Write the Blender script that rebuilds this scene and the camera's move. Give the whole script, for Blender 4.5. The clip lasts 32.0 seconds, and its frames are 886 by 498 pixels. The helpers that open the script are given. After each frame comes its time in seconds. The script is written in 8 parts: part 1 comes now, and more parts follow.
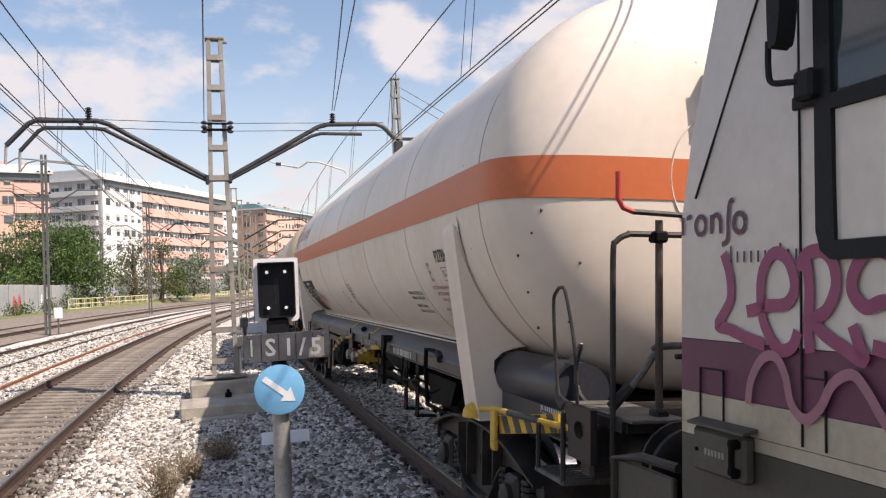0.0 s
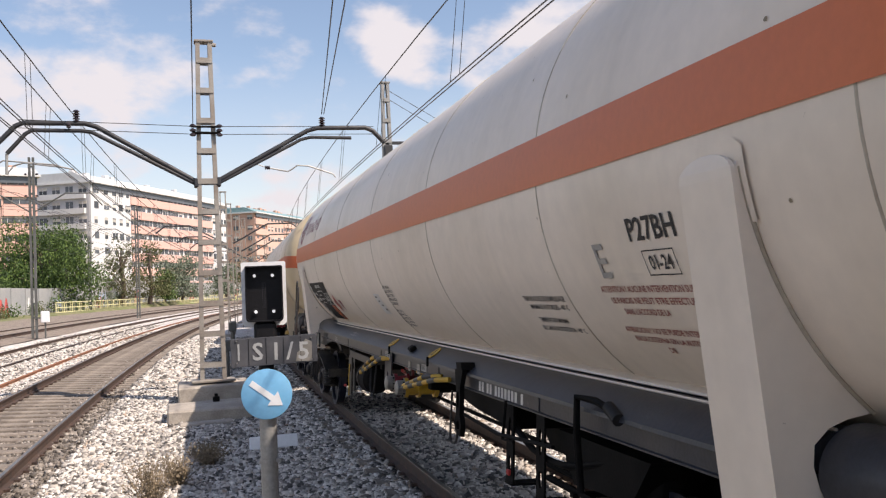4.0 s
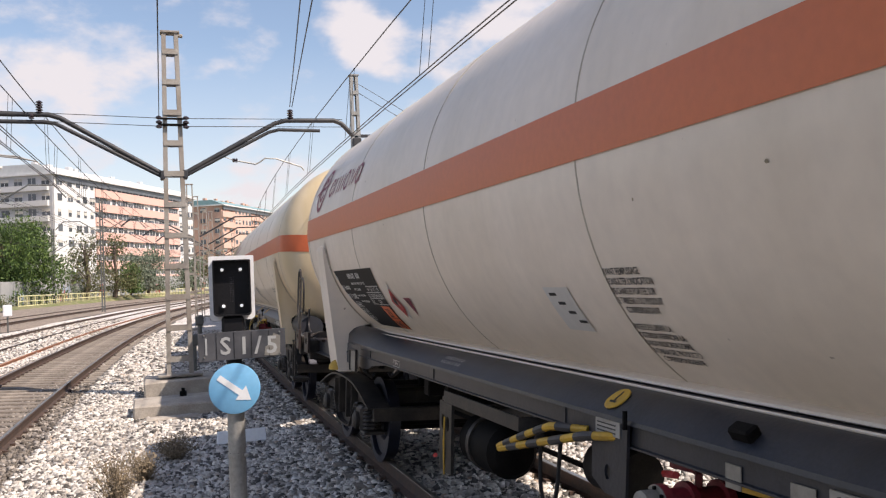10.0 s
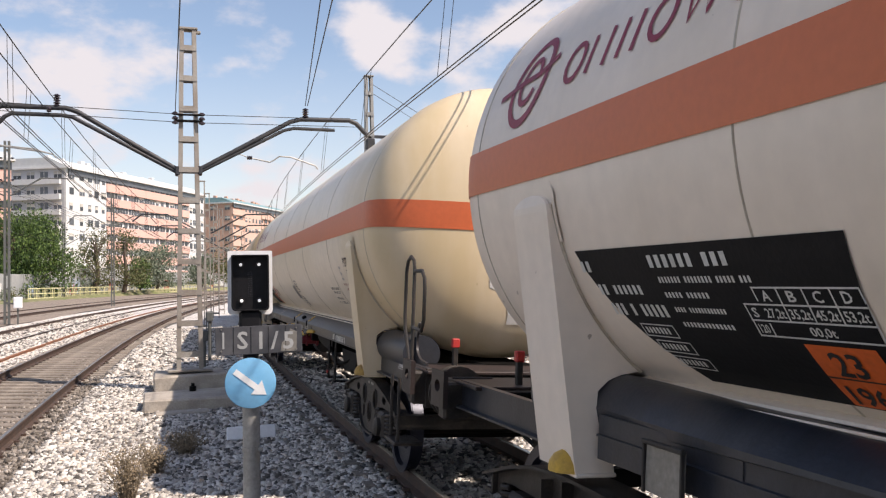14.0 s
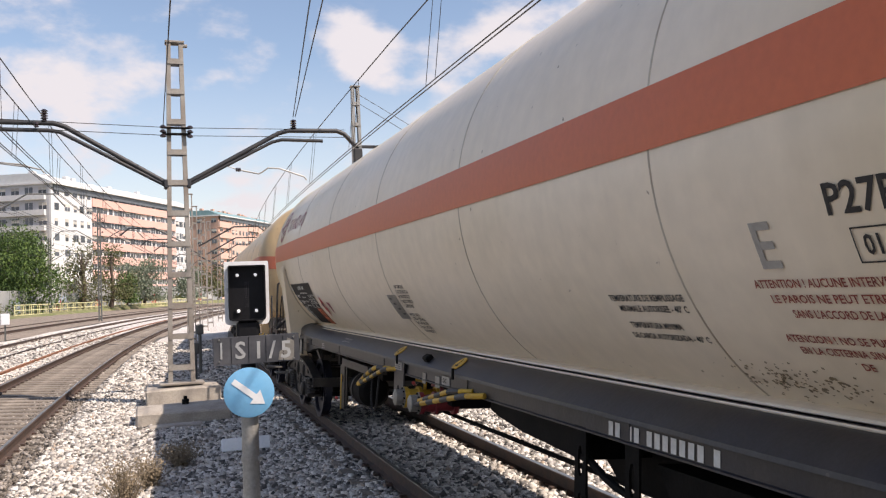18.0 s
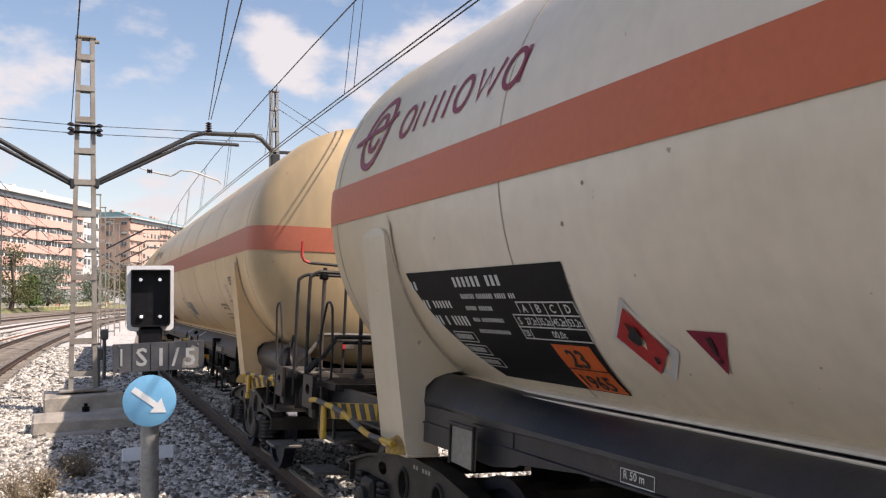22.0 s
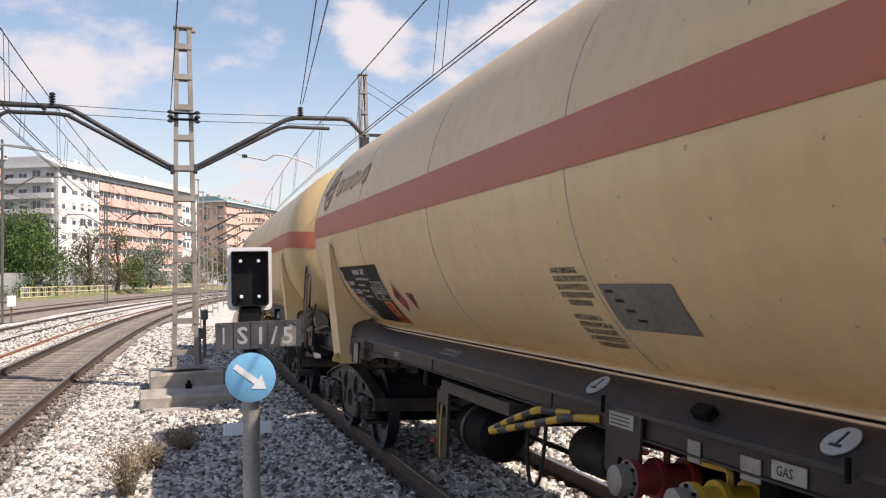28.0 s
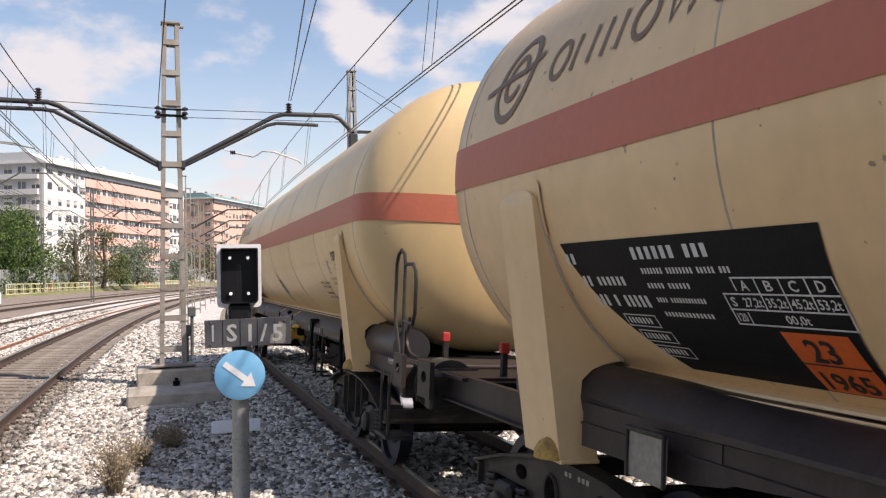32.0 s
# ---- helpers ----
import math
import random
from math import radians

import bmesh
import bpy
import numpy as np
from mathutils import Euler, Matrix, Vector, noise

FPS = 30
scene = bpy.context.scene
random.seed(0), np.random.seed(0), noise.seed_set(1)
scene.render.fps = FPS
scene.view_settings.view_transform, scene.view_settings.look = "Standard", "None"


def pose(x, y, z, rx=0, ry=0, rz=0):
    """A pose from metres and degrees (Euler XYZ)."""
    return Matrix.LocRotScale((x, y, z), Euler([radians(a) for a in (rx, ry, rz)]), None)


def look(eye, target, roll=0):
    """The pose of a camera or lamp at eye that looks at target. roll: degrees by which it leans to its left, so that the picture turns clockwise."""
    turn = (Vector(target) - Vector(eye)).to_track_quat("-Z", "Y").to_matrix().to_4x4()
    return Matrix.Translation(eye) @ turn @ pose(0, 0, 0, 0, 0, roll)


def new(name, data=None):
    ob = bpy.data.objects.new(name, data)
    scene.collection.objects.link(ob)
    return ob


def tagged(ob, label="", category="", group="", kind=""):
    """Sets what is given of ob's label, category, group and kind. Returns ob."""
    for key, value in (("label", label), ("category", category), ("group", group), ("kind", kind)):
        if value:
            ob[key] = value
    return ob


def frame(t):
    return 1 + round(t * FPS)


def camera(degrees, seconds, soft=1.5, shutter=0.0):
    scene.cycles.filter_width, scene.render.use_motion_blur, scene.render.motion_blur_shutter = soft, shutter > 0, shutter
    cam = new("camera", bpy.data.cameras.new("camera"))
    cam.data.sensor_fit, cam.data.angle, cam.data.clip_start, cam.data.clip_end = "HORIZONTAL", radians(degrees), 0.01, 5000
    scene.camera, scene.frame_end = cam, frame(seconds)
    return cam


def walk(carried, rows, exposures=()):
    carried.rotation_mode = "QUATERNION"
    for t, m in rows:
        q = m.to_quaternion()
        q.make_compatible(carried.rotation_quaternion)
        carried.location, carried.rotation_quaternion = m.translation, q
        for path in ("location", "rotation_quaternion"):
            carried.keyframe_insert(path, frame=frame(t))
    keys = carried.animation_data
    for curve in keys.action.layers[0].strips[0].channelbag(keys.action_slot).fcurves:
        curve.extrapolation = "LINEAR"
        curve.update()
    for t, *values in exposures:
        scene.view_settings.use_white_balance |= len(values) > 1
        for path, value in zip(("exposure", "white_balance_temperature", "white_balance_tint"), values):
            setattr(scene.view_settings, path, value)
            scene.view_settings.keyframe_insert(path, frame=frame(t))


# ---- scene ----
cam = camera(53.9, 32.0, soft=1.25)
walk(cam, [
    (0, pose(0.133, 0.069, 2.121, 92.073, 0, -15.884) @ pose(0, 0, 0, 0, 0, -2.490)),
    (0.5, pose(0.129, 0.074, 2.124, 92.196, 0, -16.000) @ pose(0, 0, 0, 0, 0, -2.309)),
    (1, pose(0.131, 0.065, 2.121, 92.226, 0, -16.087) @ pose(0, 0, 0, 0, 0, -2.271)),
    (1.5, pose(0.135, 0.080, 2.121, 92.240, 0, -16.168) @ pose(0, 0, 0, 0, 0, -2.332)),
    (2, pose(0.134, 0.084, 2.126, 92.229, 0, -16.268) @ pose(0, 0, 0, 0, 0, -2.336)),
    (2.5, pose(0.135, 0.076, 2.125, 92.270, 0, -16.377) @ pose(0, 0, 0, 0, 0, -2.274)),
    (4.5, pose(0.149, 0.087, 2.119, 92.330, 0, -16.795) @ pose(0, 0, 0, 0, 0, -2.537)),
    (5, pose(0.148, 0.075, 2.122, 92.321, 0, -17.439) @ pose(0, 0, 0, 0, 0, -2.595)),
    (5.5, pose(0.154, 0.086, 2.122, 92.262, 0, -17.836) @ pose(0, 0, 0, 0, 0, -2.924)),
    (6, pose(0.157, 0.089, 2.124, 92.256, 0, -18.091) @ pose(0, 0, 0, 0, 0, -2.991)),
    (6.5, pose(0.156, 0.077, 2.119, 92.270, 0, -18.363) @ pose(0, 0, 0, 0, 0, -3.069)),
    (7, pose(0.158, 0.079, 2.124, 92.256, 0, -18.509) @ pose(0, 0, 0, 0, 0, -3.082)),
    (7.5, pose(0.153, 0.071, 2.125, 92.270, 0, -18.623) @ pose(0, 0, 0, 0, 0, -3.050)),
    (8, pose(0.154, 0.079, 2.123, 92.314, 0, -18.723) @ pose(0, 0, 0, 0, 0, -2.828)),
    (8.5, pose(0.158, 0.071, 2.120, 92.317, 0, -18.786) @ pose(0, 0, 0, 0, 0, -2.726)),
    (9, pose(0.155, 0.091, 2.120, 91.605, 0, -18.876) @ pose(0, 0, 0, 0, 0, -2.955)),
    (9.5, pose(0.154, 0.071, 2.124, 91.582, 0, -18.951) @ pose(0, 0, 0, 0, 0, -2.707)),
    (10, pose(0.143, 0.066, 2.126, 91.788, 0, -18.589) @ pose(0, 0, 0, 0, 0, -2.395)),
    (10.5, pose(0.139, 0.073, 2.126, 92.099, 0, -17.907) @ pose(0, 0, 0, 0, 0, -2.245)),
    (11, pose(0.139, 0.077, 2.126, 92.151, 0, -17.384) @ pose(0, 0, 0, 0, 0, -2.171)),
    (11.5, pose(0.136, 0.076, 2.124, 92.191, 0, -17.439) @ pose(0, 0, 0, 0, 0, -2.033)),
    (12, pose(0.138, 0.076, 2.123, 92.278, 0, -17.395) @ pose(0, 0, 0, 0, 0, -1.756)),
    (12.5, pose(0.138, 0.075, 2.125, 92.329, 0, -17.395) @ pose(0, 0, 0, 0, 0, -1.774)),
    (13, pose(0.133, 0.072, 2.121, 92.367, 0, -17.496) @ pose(0, 0, 0, 0, 0, -1.657)),
    (13.5, pose(0.116, 0.064, 2.113, 92.381, 0, -17.569) @ pose(0, 0, 0, 0, 0, -1.210)),
    (14, pose(0.065, 0.074, 2.104, 92.004, 0, -18.043) @ pose(0, 0, 0, 0, 0, -0.983)),
    (14.5, pose(0.040, 0.069, 2.100, 91.607, 0, -18.232) @ pose(0, 0, 0, 0, 0, -1.483)),
    (16.5, pose(0.017, 0.028, 2.087, 91.709, 0, -17.500) @ pose(0, 0, 0, 0, 0, -1.990)),
    (17, pose(0.000, 0.034, 2.082, 91.741, 0, -17.624) @ pose(0, 0, 0, 0, 0, -2.506)),
    (17.5, pose(-0.010, 0.013, 2.083, 92.187, 0, -18.215) @ pose(0, 0, 0, 0, 0, -2.324)),
    (18, pose(-0.011, 0.015, 2.088, 92.560, 0, -18.874) @ pose(0, 0, 0, 0, 0, -2.071)),
    (18.5, pose(-0.001, 0.014, 2.087, 92.573, 0, -20.024) @ pose(0, 0, 0, 0, 0, -1.965)),
    (19, pose(0.024, -0.005, 2.083, 92.911, 0, -23.272) @ pose(0, 0, 0, 0, 0, -2.049)),
    (19.5, pose(0.032, -0.033, 2.088, 92.939, 0, -25.583) @ pose(0, 0, 0, 0, 0, -2.090)),
    (20, pose(0.028, -0.041, 2.090, 92.990, 0, -25.844) @ pose(0, 0, 0, 0, 0, -2.022)),
    (20.5, pose(0.037, -0.038, 2.085, 92.987, 0, -25.926) @ pose(0, 0, 0, 0, 0, -2.127)),
    (21, pose(0.046, -0.024, 2.090, 92.938, 0, -26.038) @ pose(0, 0, 0, 0, 0, -2.523)),
    (21.5, pose(0.037, -0.009, 2.089, 93.049, 0, -25.883) @ pose(0, 0, 0, 0, 0, -1.762)),
    (22, pose(0.036, 0.006, 2.090, 93.084, 0, -24.290) @ pose(0, 0, 0, 0, 0, -0.813)),
    (22.5, pose(0.023, -0.013, 2.086, 93.172, 0, -20.680) @ pose(0, 0, 0, 0, 0, -0.728)),
    (23, pose(0.014, -0.017, 2.083, 92.952, 0, -18.259) @ pose(0, 0, 0, 0, 0, -0.914)),
    (23.5, pose(0.002, -0.025, 2.083, 92.109, 0, -17.739) @ pose(0, 0, 0, 0, 0, -0.877)),
    (24, pose(0.000, 0.000, 2.084, 92.049, 0, -17.705) @ pose(0, 0, 0, 0, 0, -0.897)),
    (24.5, pose(-0.006, -0.010, 2.084, 92.098, 0, -17.801) @ pose(0, 0, 0, 0, 0, -0.772)),
    (25, pose(-0.002, -0.003, 2.087, 92.111, 0, -17.873) @ pose(0, 0, 0, 0, 0, -0.782)),
    (25.5, pose(-0.004, -0.011, 2.082, 92.041, 0, -17.998) @ pose(0, 0, 0, 0, 0, -0.856)),
    (27.5, pose(0.003, -0.010, 2.088, 91.835, 0, -18.373) @ pose(0, 0, 0, 0, 0, -1.098)),
    (28, pose(0.005, -0.017, 2.083, 91.903, 0, -18.476) @ pose(0, 0, 0, 0, 0, -1.050)),
    (28.5, pose(-0.003, -0.017, 2.085, 91.799, 0, -18.591) @ pose(0, 0, 0, 0, 0, -0.994)),
    (29, pose(-0.006, -0.002, 2.088, 91.692, 0, -18.702) @ pose(0, 0, 0, 0, 0, -1.015)),
    (29.5, pose(-0.004, -0.005, 2.087, 91.687, 0, -18.789) @ pose(0, 0, 0, 0, 0, -0.995)),
    (30, pose(-0.006, -0.000, 2.094, 91.697, 0, -18.877) @ pose(0, 0, 0, 0, 0, -0.948)),
    (30.5, pose(-0.006, -0.010, 2.087, 91.730, 0, -18.962) @ pose(0, 0, 0, 0, 0, -1.044)),
    (31, pose(-0.015, -0.011, 2.087, 91.762, 0, -19.073) @ pose(0, 0, 0, 0, 0, -0.972)),
    (31.5, pose(-0.014, -0.010, 2.090, 91.791, 0, -19.167) @ pose(0, 0, 0, 0, 0, -0.892)),
    (32, pose(-0.009, -0.003, 2.085, 91.691, 0, -19.262) @ pose(0, 0, 0, 0, 0, -1.014))], exposures=[(0, 0.47, 7200, 18), (32, 0.47, 7200, 18)])

# ---- light ----
SUN_DIR = Vector((0.54, -0.44, 0.84)).normalized()
world = bpy.data.worlds.new("world")
scene.world = world
world.use_nodes = True
wn, wl = world.node_tree.nodes, world.node_tree.links
wn.clear()
sky = wn.new("ShaderNodeTexSky")
sky.sky_type, sky.sun_disc = "NISHITA", False
sky.sun_elevation = math.asin(SUN_DIR.z)
sky.sun_rotation = math.atan2(SUN_DIR.x, SUN_DIR.y)
sky.air_density, sky.dust_density, sky.ozone_density = 1.1, 0.3, 2.0
tc = wn.new("ShaderNodeTexCoord")
cmap = wn.new("ShaderNodeMapping")
cmap.inputs["Scale"].default_value = (1.0, 1.0, 1.9)
cmap.inputs["Location"].default_value = (0.35, 0.1, 0.2)
cn = wn.new("ShaderNodeTexNoise")
cn.inputs["Scale"].default_value, cn.inputs["Detail"].default_value, cn.inputs["Roughness"].default_value = 8.0, 10.0, 0.56
wl.new(tc.outputs["Generated"], cmap.inputs["Vector"])
wl.new(cmap.outputs["Vector"], cn.inputs["Vector"])
field = cn.outputs["Fac"]
# white cumulus heaps and banks: heading and height in degrees, radius in degrees, thickness
CLOUDS = [(12.6, 16.2, 2.8, 0.24), (14.4, 15.6, 3.0, 0.20), (16.2, 14.8, 2.8, 0.14), (14.6, 13.4, 2.4, 0.11), (20.5, 14.4, 3.6, 0.17), (26.0, 18.0, 6.0, 0.22),
          (-6.0, 10.5, 6.5, 0.09), (-10.0, 12.0, 6.0, 0.10), (-1.0, 9.0, 5.0, 0.06), (6.2, 16.0, 3.6, 0.08), (5.0, 11.0, 3.6, 0.07), (3.5, 6.5, 8.0, 0.05), (13.0, 7.5, 8.0, 0.05),
          (48, 16, 16, 0.20), (-40, 20, 18, 0.20), (-75, 30, 22, 0.18), (110, 25, 24, 0.2), (180, 30, 26, 0.18), (-130, 22, 24, 0.18)]
for head_, up_, rad_, amt_ in CLOUDS:
    dp = wn.new("ShaderNodeVectorMath")
    dp.operation = "DOT_PRODUCT"
    dp.inputs[1].default_value = (math.sin(radians(head_)) * math.cos(radians(up_)), math.cos(radians(head_)) * math.cos(radians(up_)), math.sin(radians(up_)))
    wl.new(tc.outputs["Generated"], dp.inputs[0])
    mr = wn.new("ShaderNodeMapRange")
    mr.interpolation_type = "SMOOTHSTEP"
    mr.inputs["From Min"].default_value, mr.inputs["From Max"].default_value = math.cos(radians(rad_)), 1.0
    mr.inputs["To Max"].default_value = amt_ * 0.72
    wl.new(dp.outputs["Value"], mr.inputs["Value"])
    ad = wn.new("ShaderNodeMath")
    ad.operation = "ADD"
    wl.new(field, ad.inputs[0])
    wl.new(mr.outputs["Result"], ad.inputs[1])
    field = ad.outputs["Value"]
cr = wn.new("ShaderNodeMapRange")
cr.interpolation_type = "SMOOTHSTEP"
cr.inputs["From Min"].default_value, cr.inputs["From Max"].default_value = 0.52, 0.74
wl.new(field, cr.inputs["Value"])
sep = wn.new("ShaderNodeSeparateXYZ")
hz = wn.new("ShaderNodeMapRange")
hz.inputs["From Min"].default_value, hz.inputs["From Max"].default_value = 0.26, 0.0
hz.inputs["To Min"].default_value, hz.inputs["To Max"].default_value = 0.0, 0.52
addh = wn.new("ShaderNodeMath")
addh.operation, addh.use_clamp = "ADD", True
cmix = wn.new("ShaderNodeMix")
cmix.data_type = "RGBA"
cmix.inputs["B"].default_value = (4.75, 4.95, 5.45, 1)
bg = wn.new("ShaderNodeBackground")
bg.inputs["Strength"].default_value = 0.120
wo = wn.new("ShaderNodeOutputWorld")
wl.new(tc.outputs["Generated"], sep.inputs["Vector"])
wl.new(sep.outputs["Z"], hz.inputs["Value"])
wl.new(cr.outputs["Result"], addh.inputs[0])
wl.new(hz.outputs["Result"], addh.inputs[1])
wl.new(addh.outputs["Value"], cmix.inputs["Factor"])
wl.new(sky.outputs["Color"], cmix.inputs["A"])
wl.new(cmix.outputs["Result"], bg.inputs["Color"])
wl.new(bg.outputs["Background"], wo.inputs["Surface"])
sun = new("sun", bpy.data.lights.new("sun", "SUN"))
sun.data.energy, sun.data.angle, sun.data.color = 4.5, radians(0.6), (1.0, 0.95, 0.87)
sun.matrix_world = look((0, 0, 60), Vector((0, 0, 60)) - SUN_DIR)


# ---- materials ----
def mat(name, col, rough=0.6, metal=0.0, col2=None, scale=3.0, mix=0.5, grain=60.0, grain_amt=0.12, bump=0.15, bump_scale=None, streak=1.0, rand=0.0, spec=0.5, coat=0.0):
    """A painted, cast or mineral surface: two colours mixed by a large noise, a fine grain and a fine relief."""
    m = bpy.data.materials.new(name)
    m.use_nodes = True
    n, l = m.node_tree.nodes, m.node_tree.links
    b = n["Principled BSDF"]
    b.inputs["Roughness"].default_value, b.inputs["Metallic"].default_value = rough, metal
    b.inputs["Specular IOR Level"].default_value = spec
    b.inputs["Coat Weight"].default_value, b.inputs["Coat Roughness"].default_value = coat, 0.2
    c = n.new("ShaderNodeTexCoord")
    mp = n.new("ShaderNodeMapping")
    mp.inputs["Scale"].default_value = (1, 1, streak)
    l.new(c.outputs["Object"], mp.inputs["Vector"])
    big = n.new("ShaderNodeTexNoise")
    big.inputs["Scale"].default_value, big.inputs["Detail"].default_value = scale, 6.0
    l.new(mp.outputs["Vector"], big.inputs["Vector"])
    ramp = n.new("ShaderNodeMapRange")
    ramp.inputs["From Min"].default_value, ramp.inputs["From Max"].default_value = 0.38, 0.68
    ramp.inputs["To Max"].default_value = mix
    l.new(big.outputs["Fac"], ramp.inputs["Value"])
    mx = n.new("ShaderNodeMix")
    mx.data_type = "RGBA"
    mx.inputs["A"].default_value = (*col, 1)
    mx.inputs["B"].default_value = (*(col2 or [q * 0.7 for q in col]), 1)
    l.new(ramp.outputs["Result"], mx.inputs["Factor"])
    fine = n.new("ShaderNodeTexNoise")
    fine.inputs["Scale"].default_value, fine.inputs["Detail"].default_value = grain, 3.0
    l.new(c.outputs["Object"], fine.inputs["Vector"])
    fr = n.new("ShaderNodeMapRange")
    fr.inputs["From Min"].default_value, fr.inputs["From Max"].default_value = 0.25, 0.75
    fr.inputs["To Min"].default_value, fr.inputs["To Max"].default_value = 1 - grain_amt, 1 + grain_amt
    l.new(fine.outputs["Fac"], fr.inputs["Value"])
    val = fr.outputs["Result"]
    if rand:
        oi = n.new("ShaderNodeObjectInfo")
        rr = n.new("ShaderNodeMapRange")
        rr.inputs["To Min"].default_value, rr.inputs["To Max"].default_value = 1 - rand, 1 + rand
        l.new(oi.outputs["Random"], rr.inputs["Value"])
        mu = n.new("ShaderNodeMath")
        mu.operation = "MULTIPLY"
        l.new(val, mu.inputs[0])
        l.new(rr.outputs["Result"], mu.inputs[1])
        val = mu.outputs["Value"]
    sc = n.new("ShaderNodeVectorMath")
    sc.operation = "SCALE"
    l.new(mx.outputs["Result"], sc.inputs[0])
    l.new(val, sc.inputs["Scale"])
    l.new(sc.outputs["Vector"], b.inputs["Base Color"])
    if bump:
        bp = n.new("ShaderNodeBump")
        bp.inputs["Strength"].default_value, bp.inputs["Distance"].default_value = bump, 0.01
        if bump_scale:
            f2 = n.new("ShaderNodeTexNoise")
            f2.inputs["Scale"].default_value, f2.inputs["Detail"].default_value = bump_scale, 4.0
            l.new(c.outputs["Object"], f2.inputs["Vector"])
            l.new(f2.outputs["Fac"], bp.inputs["Height"])
        else:
            l.new(fine.outputs["Fac"], bp.inputs["Height"])
        l.new(bp.outputs["Normal"], b.inputs["Normal"])
    return m


def island_mat(name, stops, rough=0.9, grain=40.0, bump=0.3):
    """A heap of loose pieces, each of its own tone."""
    m = bpy.data.materials.new(name)
    m.use_nodes = True
    n, l = m.node_tree.nodes, m.node_tree.links
    b = n["Principled BSDF"]
    b.inputs["Roughness"].default_value = rough
    g = n.new("ShaderNodeNewGeometry")
    ramp = n.new("ShaderNodeValToRGB")
    e = ramp.color_ramp.elements
    while len(e) < len(stops):
        e.new(0.5)
    for q, (p, c) in zip(e, stops):
        q.position, q.color = p, (*c, 1)
    l.new(g.outputs["Random Per Island"], ramp.inputs["Fac"])
    c = n.new("ShaderNodeTexCoord")
    f = n.new("ShaderNodeTexNoise")
    f.inputs["Scale"].default_value, f.inputs["Detail"].default_value = grain, 4.0
    l.new(c.outputs["Object"], f.inputs["Vector"])
    fr = n.new("ShaderNodeMapRange")
    fr.inputs["From Min"].default_value, fr.inputs["From Max"].default_value = 0.25, 0.75
    fr.inputs["To Min"].default_value, fr.inputs["To Max"].default_value = 0.75, 1.2
    l.new(f.outputs["Fac"], fr.inputs["Value"])
    sc = n.new("ShaderNodeVectorMath")
    sc.operation = "SCALE"
    l.new(ramp.outputs["Color"], sc.inputs[0])
    l.new(fr.outputs["Result"], sc.inputs["Scale"])
    l.new(sc.outputs["Vector"], b.inputs["Base Color"])
    bp = n.new("ShaderNodeBump")
    bp.inputs["Strength"].default_value, bp.inputs["Distance"].default_value = bump, 0.01
    l.new(f.outputs["Fac"], bp.inputs["Height"])
    l.new(bp.outputs["Normal"], b.inputs["Normal"])
    return m


def weather(m, streak=0.018, chips=0.6, rust=(0.16, 0.10, 0.06), fine=7.0, rare=0.735):
    """Faint rain streaks down the sides and small dark chips on a painted shell."""
    n, l = m.node_tree.nodes, m.node_tree.links
    b = n["Principled BSDF"]
    src = b.inputs["Base Color"].links[0].from_socket
    c = n.new("ShaderNodeTexCoord")
    mp = n.new("ShaderNodeMapping")
    mp.inputs["Scale"].default_value = (0.8, 5.0, 0.35)
    l.new(c.outputs["Object"], mp.inputs["Vector"])
    st = n.new("ShaderNodeTexNoise")
    st.inputs["Scale"].default_value, st.inputs["Detail"].default_value = 1.6, 5.0
    l.new(mp.outputs["Vector"], st.inputs["Vector"])
    r = n.new("ShaderNodeMapRange")
    r.inputs["From Min"].default_value, r.inputs["From Max"].default_value = 0.42, 0.72
    r.inputs["To Min"].default_value, r.inputs["To Max"].default_value = 1.02, 1.02 - streak * 2
    l.new(st.outputs["Fac"], r.inputs["Value"])
    sc = n.new("ShaderNodeVectorMath")
    sc.operation = "SCALE"
    l.new(src, sc.inputs[0])
    l.new(r.outputs["Result"], sc.inputs["Scale"])
    vo = n.new("ShaderNodeTexNoise")
    vo.inputs["Scale"].default_value, vo.inputs["Detail"].default_value = fine, 4.0
    l.new(c.outputs["Object"], vo.inputs["Vector"])
    r2 = n.new("ShaderNodeMapRange")
    r2.inputs["From Min"].default_value, r2.inputs["From Max"].default_value = rare, rare + 0.025
    r2.inputs["To Max"].default_value = chips
    l.new(vo.outputs["Fac"], r2.inputs["Value"])
    mx = n.new("ShaderNodeMix")
    mx.data_type = "RGBA"
    mx.inputs["B"].default_value = (*rust, 1)
    l.new(r2.outputs["Result"], mx.inputs["Factor"])
    l.new(sc.outputs["Vector"], mx.inputs["A"])
    l.new(mx.outputs["Result"], b.inputs["Base Color"])
    return m


